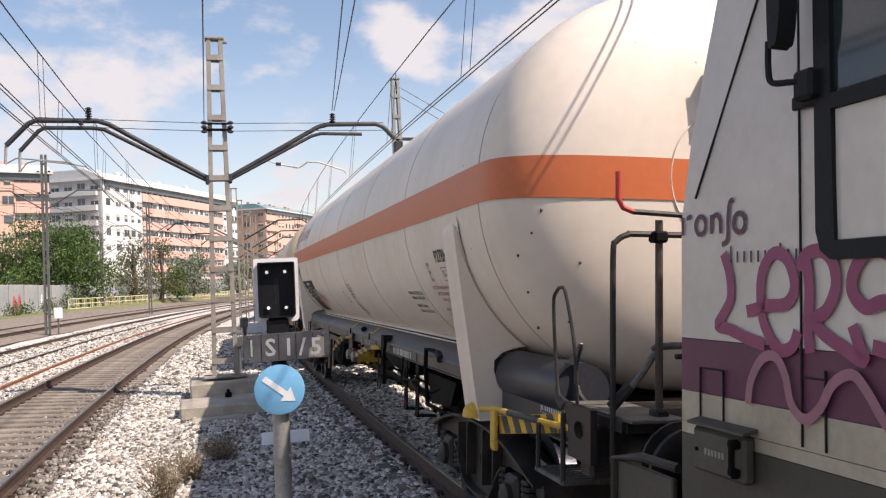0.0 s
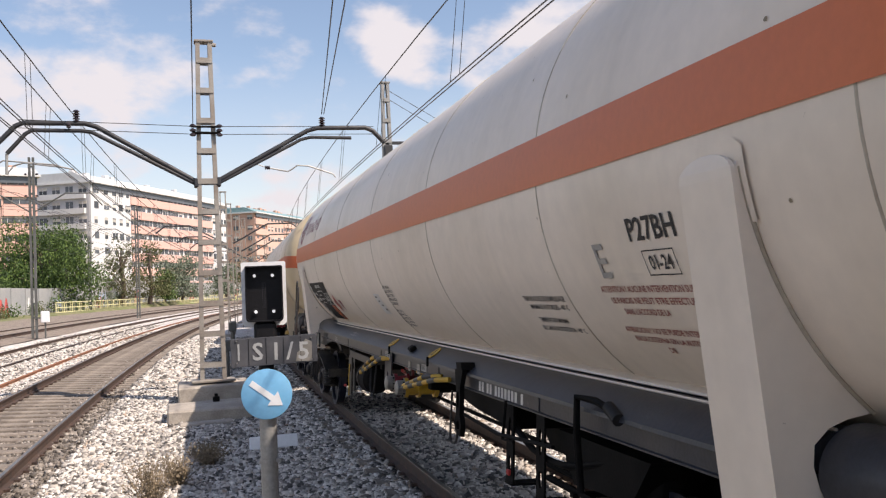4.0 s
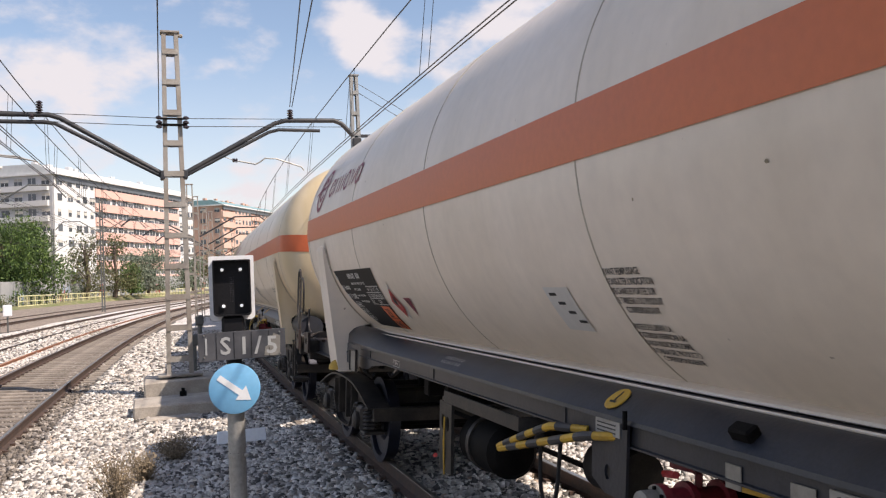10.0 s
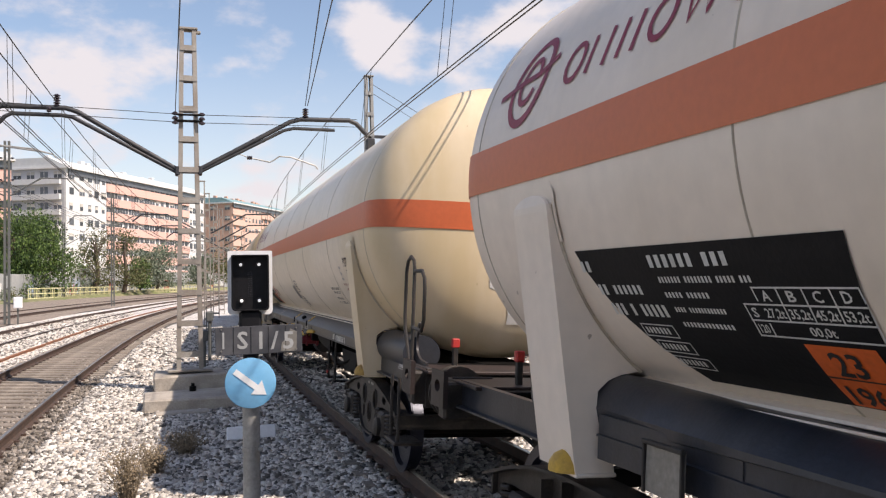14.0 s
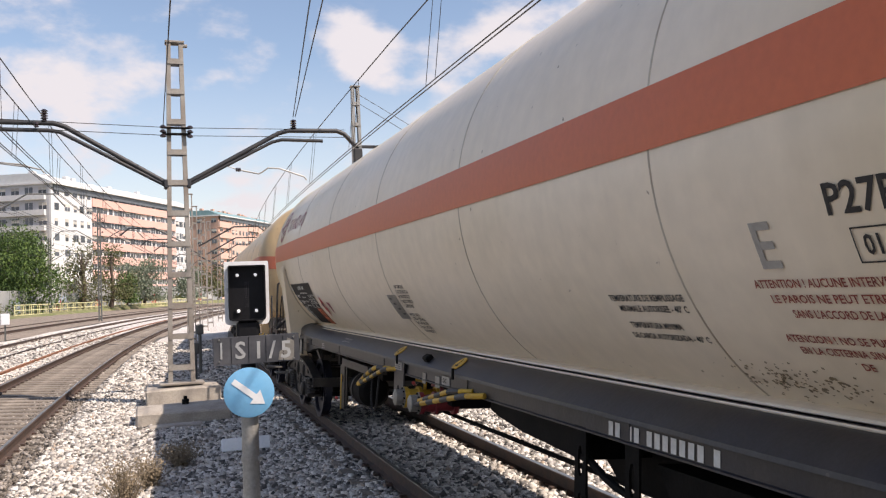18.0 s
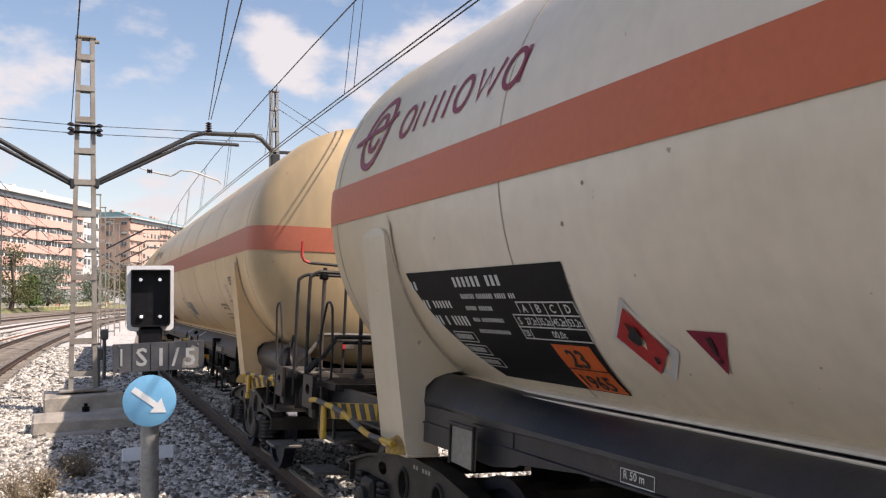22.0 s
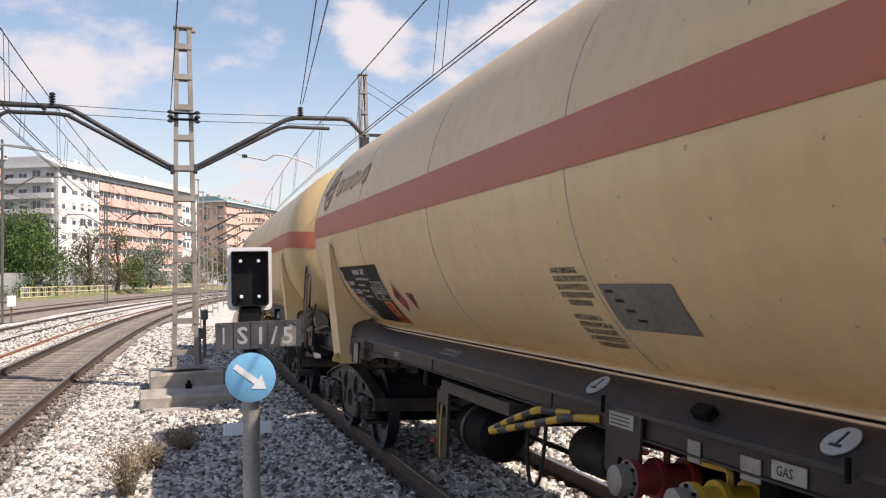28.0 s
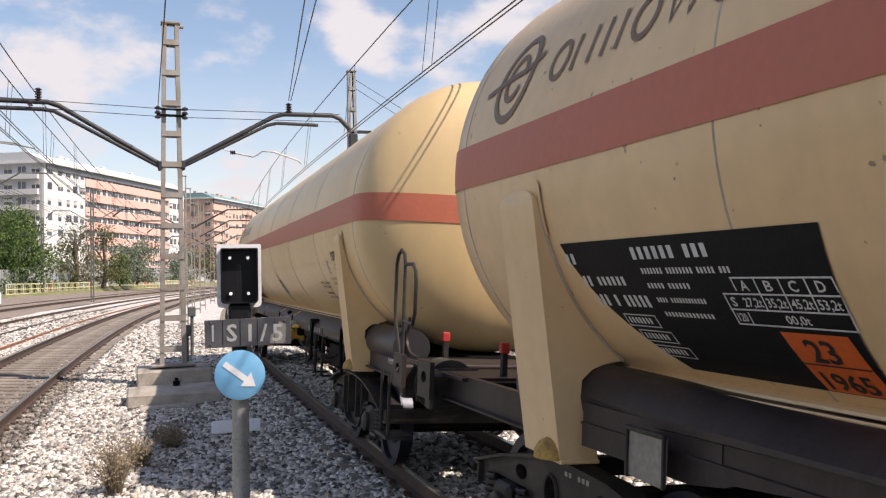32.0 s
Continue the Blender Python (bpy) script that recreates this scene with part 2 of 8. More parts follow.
def soiled_dimmed_heads(m, col, amount, reach=7.82, width=0.34):
    """Patchy road and brake dirt on both round heads of a tank, darkened further to offset strong sun."""
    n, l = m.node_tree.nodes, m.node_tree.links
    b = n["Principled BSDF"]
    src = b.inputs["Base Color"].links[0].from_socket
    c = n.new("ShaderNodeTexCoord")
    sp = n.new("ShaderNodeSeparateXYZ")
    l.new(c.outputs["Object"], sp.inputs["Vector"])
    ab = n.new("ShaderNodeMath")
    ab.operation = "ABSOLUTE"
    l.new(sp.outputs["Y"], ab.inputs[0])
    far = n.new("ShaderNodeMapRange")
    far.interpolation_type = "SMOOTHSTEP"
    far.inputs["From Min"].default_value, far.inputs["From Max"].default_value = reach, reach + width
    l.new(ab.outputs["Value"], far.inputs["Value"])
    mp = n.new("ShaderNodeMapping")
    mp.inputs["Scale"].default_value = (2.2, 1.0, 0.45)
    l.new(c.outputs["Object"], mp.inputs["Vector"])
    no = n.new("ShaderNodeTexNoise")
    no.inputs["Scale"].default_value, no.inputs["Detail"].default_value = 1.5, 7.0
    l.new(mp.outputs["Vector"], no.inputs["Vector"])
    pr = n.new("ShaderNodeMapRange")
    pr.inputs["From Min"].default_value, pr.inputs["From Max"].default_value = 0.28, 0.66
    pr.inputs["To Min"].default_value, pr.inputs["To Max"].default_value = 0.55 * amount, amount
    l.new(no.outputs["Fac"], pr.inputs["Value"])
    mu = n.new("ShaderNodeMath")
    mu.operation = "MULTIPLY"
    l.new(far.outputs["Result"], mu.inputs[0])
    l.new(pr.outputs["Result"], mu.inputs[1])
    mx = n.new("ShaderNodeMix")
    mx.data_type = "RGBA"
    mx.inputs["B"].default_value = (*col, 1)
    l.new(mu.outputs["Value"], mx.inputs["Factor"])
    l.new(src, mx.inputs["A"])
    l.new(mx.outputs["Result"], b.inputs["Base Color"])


def glow_mat(name, col, strength):
    m = bpy.data.materials.new(name)
    m.use_nodes = True
    b = m.node_tree.nodes["Principled BSDF"]
    b.inputs["Base Color"].default_value = (*col, 1)
    b.inputs["Emission Color"].default_value = (*col, 1)
    b.inputs["Emission Strength"].default_value = strength
    return m


M_PAINT = {
    "A": mat("white_tank_paint", (0.80, 0.70, 0.60), 0.52, col2=(0.70, 0.60, 0.485), scale=0.7, mix=0.8, grain=9, grain_amt=0.04, bump=0.05, bump_scale=2.2, coat=0.24, spec=0.4, streak=0.4),
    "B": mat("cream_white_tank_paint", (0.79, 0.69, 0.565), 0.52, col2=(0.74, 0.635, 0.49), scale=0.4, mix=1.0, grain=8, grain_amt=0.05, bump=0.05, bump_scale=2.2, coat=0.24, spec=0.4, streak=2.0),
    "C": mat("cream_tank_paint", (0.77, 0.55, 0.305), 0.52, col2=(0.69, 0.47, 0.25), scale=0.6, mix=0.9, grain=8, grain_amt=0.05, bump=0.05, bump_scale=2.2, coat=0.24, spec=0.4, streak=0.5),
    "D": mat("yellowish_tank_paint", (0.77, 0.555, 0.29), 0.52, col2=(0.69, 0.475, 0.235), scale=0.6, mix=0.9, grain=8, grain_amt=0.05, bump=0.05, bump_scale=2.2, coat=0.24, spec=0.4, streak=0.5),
}
M_BAND = {
    "A": mat("orange_band_paint", (0.62, 0.152, 0.048), 0.45, col2=(0.56, 0.145, 0.055), scale=1.2, grain=20, grain_amt=0.05, bump=0.04),
    "B": mat("orange_red_band_paint", (0.58, 0.122, 0.038), 0.45, col2=(0.51, 0.115, 0.045), scale=1.0, grain=20, grain_amt=0.06, bump=0.04),
    "C": mat("faded_red_band_paint", (0.50, 0.135, 0.075), 0.5, col2=(0.45, 0.14, 0.085), scale=0.8, grain=20, grain_amt=0.06, bump=0.04),
}
M_BAND["D"] = M_BAND["C"]
for q_, fine_, rare_ in (("A", 12.0, 0.745), ("B", 12.0, 0.735), ("C", 15.0, 0.705), ("D", 15.0, 0.715)):
    weather(M_PAINT[q_], 0.02, 0.6, (0.16, 0.10, 0.06), fine_, rare_)
soiled_dimmed_heads(M_PAINT["B"], (0.57, 0.44, 0.245), 0.85, 5.4, 2.4)
# C and D heads go darker than their dirt, to offset bright sun.
soiled_dimmed_heads(M_PAINT["C"], (0.37, 0.275, 0.16), 0.9)
soiled_dimmed_heads(M_PAINT["D"], (0.50, 0.37, 0.19), 0.7)
M_FLANGE = mat("grimy_bolted_flange", (0.30, 0.25, 0.18), 0.6, col2=(0.16, 0.12, 0.08), scale=9, mix=0.9, grain=50, grain_amt=0.2)
M_STAIN = mat("dried_leak_stain", (0.22, 0.17, 0.11), 0.6, col2=(0.34, 0.26, 0.155), scale=6, mix=0.9, grain=20, grain_amt=0.15)
M_SEAM = mat("grimy_weld_bead", (0.50, 0.44, 0.35), 0.6, col2=(0.33, 0.26, 0.19), scale=3, mix=0.9, grain=30)
M_PALEPATCH = mat("pale_patch_paint", (0.62, 0.60, 0.57), 0.45, scale=1.0, mix=0.3, grain=15, grain_amt=0.05, bump=0.04)
M_SILL = {
    "A": mat("slate_blue_frame_paint", (0.023, 0.027, 0.038), 0.40, col2=(0.042, 0.042, 0.046), scale=2.0, mix=0.8, grain=40, grain_amt=0.15, spec=0.4),
    "B": mat("dark_slate_frame_paint", (0.024, 0.025, 0.033), 0.42, col2=(0.044, 0.038, 0.035), scale=2.0, mix=0.8, grain=40, grain_amt=0.15, spec=0.4),
    "C": mat("brown_grey_frame_paint", (0.044, 0.031, 0.029), 0.5, col2=(0.022, 0.018, 0.019), scale=2.2, mix=0.8, grain=40, grain_amt=0.18, spec=0.3),
}
M_SILL["D"] = M_SILL["C"]
for q_ in ("A", "B", "C"):
    weather(M_SILL[q_], 0.16, 0.5, (0.10, 0.09, 0.08))
M_BOGIE = mat("sooty_cast_iron", (0.015, 0.013, 0.012), 0.55, col2=(0.052, 0.042, 0.035), scale=5, mix=0.9, grain=70, grain_amt=0.3, bump=0.3, spec=0.35)
# Near-black grime, also dark enough to carry the shade under the wagons.
M_BLACK = mat("black_grime_shade", (0.004, 0.004, 0.004), 0.7, col2=(0.012, 0.010, 0.009), scale=6, grain=60, grain_amt=0.2, spec=0.1)
M_TUBE = mat("dark_grey_handrail_paint", (0.028, 0.027, 0.027), 0.42, col2=(0.060, 0.050, 0.042), scale=8, mix=0.7, grain=60, spec=0.18)
M_STEP = mat("worn_grey_steel", (0.15, 0.14, 0.125), 0.6, 0.2, col2=(0.07, 0.06, 0.05), scale=7, mix=0.9, grain=60, grain_amt=0.3)
M_POST = mat("brown_rusty_tube", (0.085, 0.06, 0.045), 0.6, col2=(0.04, 0.032, 0.028), scale=7, mix=0.9, grain=50, grain_amt=0.2)
M_STEEL = mat("bare_steel", (0.42, 0.40, 0.38), 0.32, 0.9, scale=8, grain=80)
M_BLUEWHEEL = mat("blue_black_wheel", (0.022, 0.025, 0.04), 0.34, 0.4, scale=6, grain=60)
M_YELLOW = mat("yellow_paint", (0.62, 0.37, 0.03), 0.5, col2=(0.42, 0.25, 0.05), scale=8, mix=0.7, grain=60)
M_RUSTYELLOW = mat("rusty_yellow_paint", (0.44, 0.27, 0.06), 0.7, col2=(0.20, 0.11, 0.05), scale=12, mix=0.9, grain=60, grain_amt=0.25)
M_HAZBLACK = mat("hazard_black_paint", (0.03, 0.03, 0.035), 0.5, col2=(0.09, 0.08, 0.07), scale=10, grain=60)
M_RED = mat("red_paint", (0.50, 0.035, 0.03), 0.5, col2=(0.33, 0.03, 0.03), scale=8, grain=60)
M_DARKRED = mat("dark_red_paint", (0.24, 0.02, 0.03), 0.5, col2=(0.13, 0.02, 0.02), scale=10, mix=0.9, grain=60, grain_amt=0.2)
M_MAROON = mat("maroon_print", (0.27, 0.02, 0.045), 0.5, scale=5, mix=0.3, grain=30)
M_FADED = mat("faded_brown_print", (0.22, 0.15, 0.10), 0.6, scale=5, mix=0.4, grain=30)
M_INK = mat("black_print", (0.02, 0.018, 0.018), 0.6, scale=20, mix=0.5, grain=50)
M_GREYINK = mat("grey_print", (0.36, 0.34, 0.31), 0.6, scale=8, mix=0.4, grain=30)
M_REDINK = mat("brown_red_print", (0.28, 0.06, 0.04), 0.6, scale=8, mix=0.4, grain=30)
M_WHITEINK = mat("white_print", (0.62, 0.62, 0.60), 0.6, scale=8, mix=0.4, grain=30)
M_PANEL = mat("black_data_panel", (0.012, 0.012, 0.013), 0.6, spec=0.15, scale=5, mix=0.6, grain=40)
M_PLACARD = mat("orange_placard", (0.70, 0.13, 0.025), 0.5, scale=5, mix=0.3, grain=30)
M_PLATE = mat("grey_metal_plate", (0.26, 0.245, 0.22), 0.5, 0.3, scale=6, mix=0.7, grain=30, grain_amt=0.2)
# Dark base tone puts shade into the gaps between the loose stones.
M_BALLAST = mat("ballast_bed", (0.14, 0.13, 0.118), 0.95, col2=(0.035, 0.033, 0.031), scale=9, mix=1.0, grain=34, grain_amt=0.55, bump=1.0, bump_scale=26)
M_STONE = island_mat("ballast_stone", [(0.0, (0.05, 0.046, 0.042)), (0.22, (0.18, 0.165, 0.15)), (0.45, (0.42, 0.39, 0.355)), (0.75, (0.62, 0.585, 0.535)), (0.93, (0.80, 0.76, 0.70)), (1.0, (0.36, 0.27, 0.20))])
M_STONE2 = island_mat("brown_ballast_stone", [(0.0, (0.06, 0.05, 0.042)), (0.4, (0.15, 0.13, 0.11)), (0.75, (0.25, 0.22, 0.19)), (1.0, (0.42, 0.38, 0.34))])
M_PALEBED = mat("pale_ballast_bed", (0.62, 0.59, 0.56), 0.95, col2=(0.34, 0.31, 0.28), scale=2.5, mix=0.8, grain=30, grain_amt=0.45, bump=1.0, bump_scale=22)
M_BROWNBED = mat("brown_ballast_bed", (0.26, 0.215, 0.175), 0.95, col2=(0.15, 0.12, 0.10), scale=2.5, mix=0.8, grain=30, grain_amt=0.4, bump=1.0, bump_scale=22)
M_RAIL = mat("rusty_rail_side", (0.075, 0.044, 0.032), 0.8, col2=(0.040, 0.030, 0.027), scale=6, mix=0.8, grain=60, grain_amt=0.3, bump=0.3)
M_RAILTOP = mat("polished_rail_top", (0.30, 0.28, 0.26), 0.33, 0.85, scale=6, mix=0.5, grain=50)
M_RUST = mat("orange_rust", (0.27, 0.115, 0.06), 0.85, col2=(0.17, 0.08, 0.05), scale=4, mix=0.8, grain=40, grain_amt=0.25)
M_SLEEPER = mat("concrete_sleeper", (0.25, 0.215, 0.18), 0.9, col2=(0.15, 0.125, 0.105), scale=5, mix=0.9, grain=50, grain_amt=0.25, bump=0.3, rand=0.15)
M_CONC = mat("weathered_concrete", (0.40, 0.36, 0.31), 0.9, col2=(0.26, 0.23, 0.20), scale=2.5, mix=0.9, grain=40, grain_amt=0.2, bump=0.35)
M_GALV = mat("galvanised_steel", (0.36, 0.36, 0.35), 0.55, 0.5, col2=(0.27, 0.26, 0.24), scale=3, mix=0.8, grain=40, grain_amt=0.15)
M_MAST = mat("weathered_mast_steel", (0.33, 0.31, 0.28), 0.65, 0.25, col2=(0.24, 0.20, 0.165), scale=2.0, mix=0.9, grain=40, grain_amt=0.15)
M_FARMAST = mat("grey_green_mast_steel", (0.12, 0.125, 0.12), 0.7, 0.2, scale=2.0, mix=0.7, grain=20)
M_CANT = mat("dark_bracket_tube", (0.028, 0.03, 0.036), 0.55, 0.1, col2=(0.05, 0.048, 0.046), scale=3, mix=0.7, grain=30)
M_WIRE = mat("wire", (0.045, 0.043, 0.042), 0.6, 0.4, scale=3, bump=0)
M_INSUL = mat("brown_glazed_insulator", (0.035, 0.025, 0.03), 0.25, scale=8, bump=0)
M_SIGW = mat("white_signal_border", (0.78, 0.79, 0.80), 0.5, scale=6, mix=0.3, grain=30, grain_amt=0.06)
M_SIGB = mat("black_signal_face", (0.012, 0.012, 0.014), 0.45, scale=6, mix=0.5, grain=40, spec=0.18)
M_LAMP = glow_mat("lit_signal_lamp", (0.9, 0.95, 1.0), 0.45)
M_LENS = mat("unlit_signal_lens", (0.20, 0.22, 0.24), 0.2, scale=20, bump=0)
M_BLUE = mat("light_blue_sign_face", (0.13, 0.40, 0.66), 0.45, col2=(0.20, 0.46, 0.70), scale=4, mix=0.6, grain=30, grain_amt=0.05, bump=0.03)
M_SIGNWHITE = mat("white_sign_face", (0.78, 0.80, 0.82), 0.45, scale=5, mix=0.2, grain=30, grain_amt=0.05)
M_NUMPLATE = mat("grey_black_letter_plate", (0.055, 0.057, 0.065), 0.4, col2=(0.11, 0.11, 0.12), scale=5, mix=0.7, grain=30)
M_LETTER = mat("pale_grey_letter", (0.38, 0.39, 0.39), 0.5, scale=5, mix=0.4, grain=30)
M_FENCE = mat("pale_yellow_railing", (0.68, 0.63, 0.36), 0.6, col2=(0.58, 0.54, 0.33), scale=2, mix=0.6, grain=20)
M_GRASS = mat("rough_grass", (0.12, 0.15, 0.045), 0.95, col2=(0.24, 0.21, 0.12), scale=0.6, mix=1.0, grain=12, grain_amt=0.4, bump=0.6)
M_EARTH = mat("dry_earth", (0.27, 0.23, 0.17), 0.95, col2=(0.16, 0.17, 0.08), scale=0.05, mix=1.0, grain=4, grain_amt=0.3, bump=0.5)
M_BARK = mat("bark", (0.12, 0.09, 0.07), 0.95, scale=6, grain=40, grain_amt=0.3, bump=0.5)
M_LEAF = {
    "green": island_mat("green_leaves", [(0.0, (0.018, 0.045, 0.008)), (0.5, (0.05, 0.10, 0.018)), (1.0, (0.13, 0.20, 0.04))], 0.7, 10, 0.1),
    "olive": island_mat("olive_leaves", [(0.0, (0.06, 0.075, 0.025)), (0.5, (0.10, 0.11, 0.045)), (1.0, (0.15, 0.14, 0.06))], 0.8, 10, 0.1),
    "grey": island_mat("grey_green_leaves", [(0.0, (0.09, 0.12, 0.08)), (0.5, (0.15, 0.19, 0.13)), (1.0, (0.24, 0.27, 0.19))], 0.8, 10, 0.1),
    "dry": island_mat("dry_twigs", [(0.0, (0.10, 0.075, 0.05)), (0.5, (0.18, 0.14, 0.09)), (1.0, (0.27, 0.21, 0.14))], 0.9, 30, 0.1),
}
M_WHITEWALL = mat("white_render", (0.68, 0.68, 0.68), 0.85, col2=(0.60, 0.60, 0.60), scale=0.15, mix=0.6, grain=2, grain_amt=0.05, bump=0.05)
M_PINKWALL = mat("salmon_brick_facing", (0.73, 0.46, 0.395), 0.85, col2=(0.69, 0.42, 0.36), scale=0.2, mix=0.6, grain=4, grain_amt=0.06, bump=0.05)
M_BRICKWALL = mat("orange_brick_facing", (0.58, 0.36, 0.28), 0.85, col2=(0.52, 0.32, 0.25), scale=0.2, mix=0.6, grain=4, grain_amt=0.06, bump=0.05)
M_PEACHWALL = mat("peach_render", (0.66, 0.455, 0.375), 0.85, col2=(0.60, 0.405, 0.335), scale=0.2, mix=0.6, grain=4, grain_amt=0.06, bump=0.05)
M_ROOF = mat("pale_metal_roof", (0.60, 0.62, 0.62), 0.6, scale=0.3, mix=0.4, grain=2, grain_amt=0.05)
M_TEALROOF = mat("teal_metal_roof", (0.20, 0.34, 0.36), 0.6, scale=0.3, mix=0.4, grain=2, grain_amt=0.05)
# White render greyed so the gable's shade is put into its colour.
M_SHADEWALL = mat("shaded_gable_render", (0.50, 0.51, 0.53), 0.85, scale=0.2, mix=0.4, grain=2, grain_amt=0.05)
M_WINDOW = mat("dark_window_glass", (0.085, 0.095, 0.11), 0.15, scale=0.3, mix=0.5, grain=2, bump=0, rand=0.5)
M_BLIND = mat("pale_window_blind", (0.55, 0.52, 0.47), 0.7, scale=0.3, mix=0.3, grain=2, rand=0.2)
M_WALL = mat("concrete_boundary_wall", (0.34, 0.34, 0.335), 0.9, col2=(0.27, 0.28, 0.29), scale=0.4, mix=0.9, grain=6, grain_amt=0.1)
M_GRAF = [mat("pale_blue_spray_paint", (0.35, 0.42, 0.52), 0.7, scale=2), mat("dark_spray_paint", (0.06, 0.06, 0.08), 0.7, scale=2), mat("red_spray_paint", (0.48, 0.08, 0.07), 0.7, scale=2), mat("pale_spray_paint", (0.62, 0.62, 0.62), 0.7, scale=2)]
M_LOCOW = mat("dirty_white_loco_paint", (0.72, 0.65, 0.575), 0.45, col2=(0.60, 0.53, 0.46), scale=1.4, mix=0.8, grain=20, grain_amt=0.05, bump=0.05)
M_LOCOP = mat("plum_purple_loco_paint", (0.115, 0.022, 0.062), 0.45, col2=(0.15, 0.04, 0.08), scale=2, mix=0.7, grain=20, grain_amt=0.06)
M_LOCOG = mat("grey_loco_skirt_paint", (0.075, 0.066, 0.05), 0.6, col2=(0.045, 0.04, 0.032), scale=2, mix=0.8, grain=30, grain_amt=0.12)
M_LOCOC = mat("cream_loco_sill_paint", (0.50, 0.43, 0.33), 0.55, col2=(0.36, 0.29, 0.21), scale=4, mix=0.8, grain=30, grain_amt=0.1)
M_SPRAY = mat("pink_purple_spray_paint", (0.30, 0.055, 0.13), 0.5, scale=5, mix=0.5, grain=20)
M_SPRAY2 = mat("faint_pink_spray_paint", (0.36, 0.15, 0.19), 0.5, scale=5, mix=0.5, grain=20)
M_RUBBER = mat("black_rubber", (0.02, 0.02, 0.021), 0.6, scale=6, mix=0.4, grain=40, spec=0.18)
M_GLASS = mat("tinted_cab_glass", (0.03, 0.04, 0.04), 0.06, scale=0.5, mix=0.4, bump=0, spec=0.8)
M_PLUMTEXT = mat("plum_lettering", (0.10, 0.03, 0.06), 0.5, scale=5, mix=0.3, grain=30)


# ---- mesh helpers ----
class Geo:
    """Vertices and faces of one mesh."""

    def __init__(self):
        self.v, self.f = [], []

    def add(self, v, f):
        k = len(self.v)
        self.v.extend(tuple(q) for q in v)
        self.f.extend(tuple(i + k for i in q) for q in f)
        return self

    def box(self, c, s, ch=0.0, m=None):
        """A box at c of size s, its edges chamfered by ch."""
        hx, hy, hz_ = s[0] / 2, s[1] / 2, s[2] / 2
        if ch <= 0:
            v = [(x, y, z) for x in (-hx, hx) for y in (-hy, hy) for z in (-hz_, hz_)]
            f = [(0, 1, 3, 2), (4, 6, 7, 5), (0, 4, 5, 1), (2, 3, 7, 6), (0, 2, 6, 4), (1, 5, 7, 3)]
        else:
            ch = min(ch, hx * 0.45, hy * 0.45, hz_ * 0.45)
            b = bmesh.new()
            bmesh.ops.create_cube(b, size=1.0)
            bmesh.ops.scale(b, vec=s, verts=b.verts)
            bmesh.ops.bevel(b, geom=b.edges[:], offset=ch, segments=1, affect="EDGES")
            b.verts.index_update()
            v, f = [tuple(q.co) for q in b.verts], [tuple(q.index for q in w.verts) for w in b.faces]
            b.free()
        if m is not None:
            v = [m @ Vector(q) for q in v]
        return self.add([(q[0] + c[0], q[1] + c[1], q[2] + c[2]) for q in v], f)

    def tube(self, pts, r, n=8, closed=False, caps=True):
        """A round bar along a line of points; r one radius or one for each point."""
        pts = [Vector(p) for p in pts]
        k = len(pts)
        rs = r if isinstance(r, (list, tuple)) else [r] * k
        v, f = [], []
        up = None
        for i, p in enumerate(pts):
            a = pts[(i - 1) % k] if (i or closed) else p
            b = pts[(i + 1) % k] if (i < k - 1 or closed) else p
            d = (b - a).normalized()
            if up is None:
                up = Vector((0, 0, 1)) if abs(d.z) < 0.9 else Vector((1, 0, 0))
            s = d.cross(up).normalized()
            up = s.cross(d).normalized()
            for j in range(n):
                an = 2 * math.pi * j / n
                v.append(p + (s * math.cos(an) + up * math.sin(an)) * rs[i])
        for i in range(k if closed else k - 1):
            for j in range(n):
                a, b = i * n + j, i * n + (j + 1) % n
                i2 = (i + 1) % k
                f.append((a, b, i2 * n + (j + 1) % n, i2 * n + j))
        if caps and not closed:
            f.append(tuple(range(n))[::-1])
            f.append(tuple((k - 1) * n + j for j in range(n)))
        return self.add(v, f)

    def prism(self, poly, lo, hi, axis="y"):
        """A polygon of (p, q) pairs extruded along an axis: y takes (x, z), x takes (y, z), z takes (x, y)."""
        def at(p, q, h):
            return {"y": (p, h, q), "x": (h, p, q), "z": (p, q, h)}[axis]
        n = len(poly)
        v = [at(p, q, lo) for p, q in poly] + [at(p, q, hi) for p, q in poly]
        f = [tuple(range(n))[::-1], tuple(range(n, 2 * n))] + [(i, (i + 1) % n, n + (i + 1) % n, n + i) for i in range(n)]
        return self.add(v, f)

    def lathe(self, prof, n=24, axis="y", c=(0, 0, 0)):
        """A profile of (along, radius) pairs turned round an axis through c."""
        v, f = [], []
        for a, r in prof:
            for j in range(n):
                an = 2 * math.pi * j / n
                p, q = r * math.cos(an), r * math.sin(an)
                v.append({"y": (c[0] + p, c[1] + a, c[2] + q), "x": (c[0] + a, c[1] + p, c[2] + q), "z": (c[0] + p, c[1] + q, c[2] + a)}[axis])
        for i in range(len(prof) - 1):
            for j in range(n):
                f.append((i * n + j, i * n + (j + 1) % n, (i + 1) * n + (j + 1) % n, (i + 1) * n + j))
        f.append(tuple(range(n))[::-1])
        f.append(tuple((len(prof) - 1) * n + j for j in range(n)))
        return self.add(v, f)

    def plate_with_holes(self, outer, holes, lo, hi, axis="x"):
        """A plate cut from the polygon outer with polygon holes, between lo and hi along an axis."""
        b = bmesh.new()
        edges = []
        for loop in [outer] + holes:
            vs = [b.verts.new((p, q, 0)) for p, q in loop]
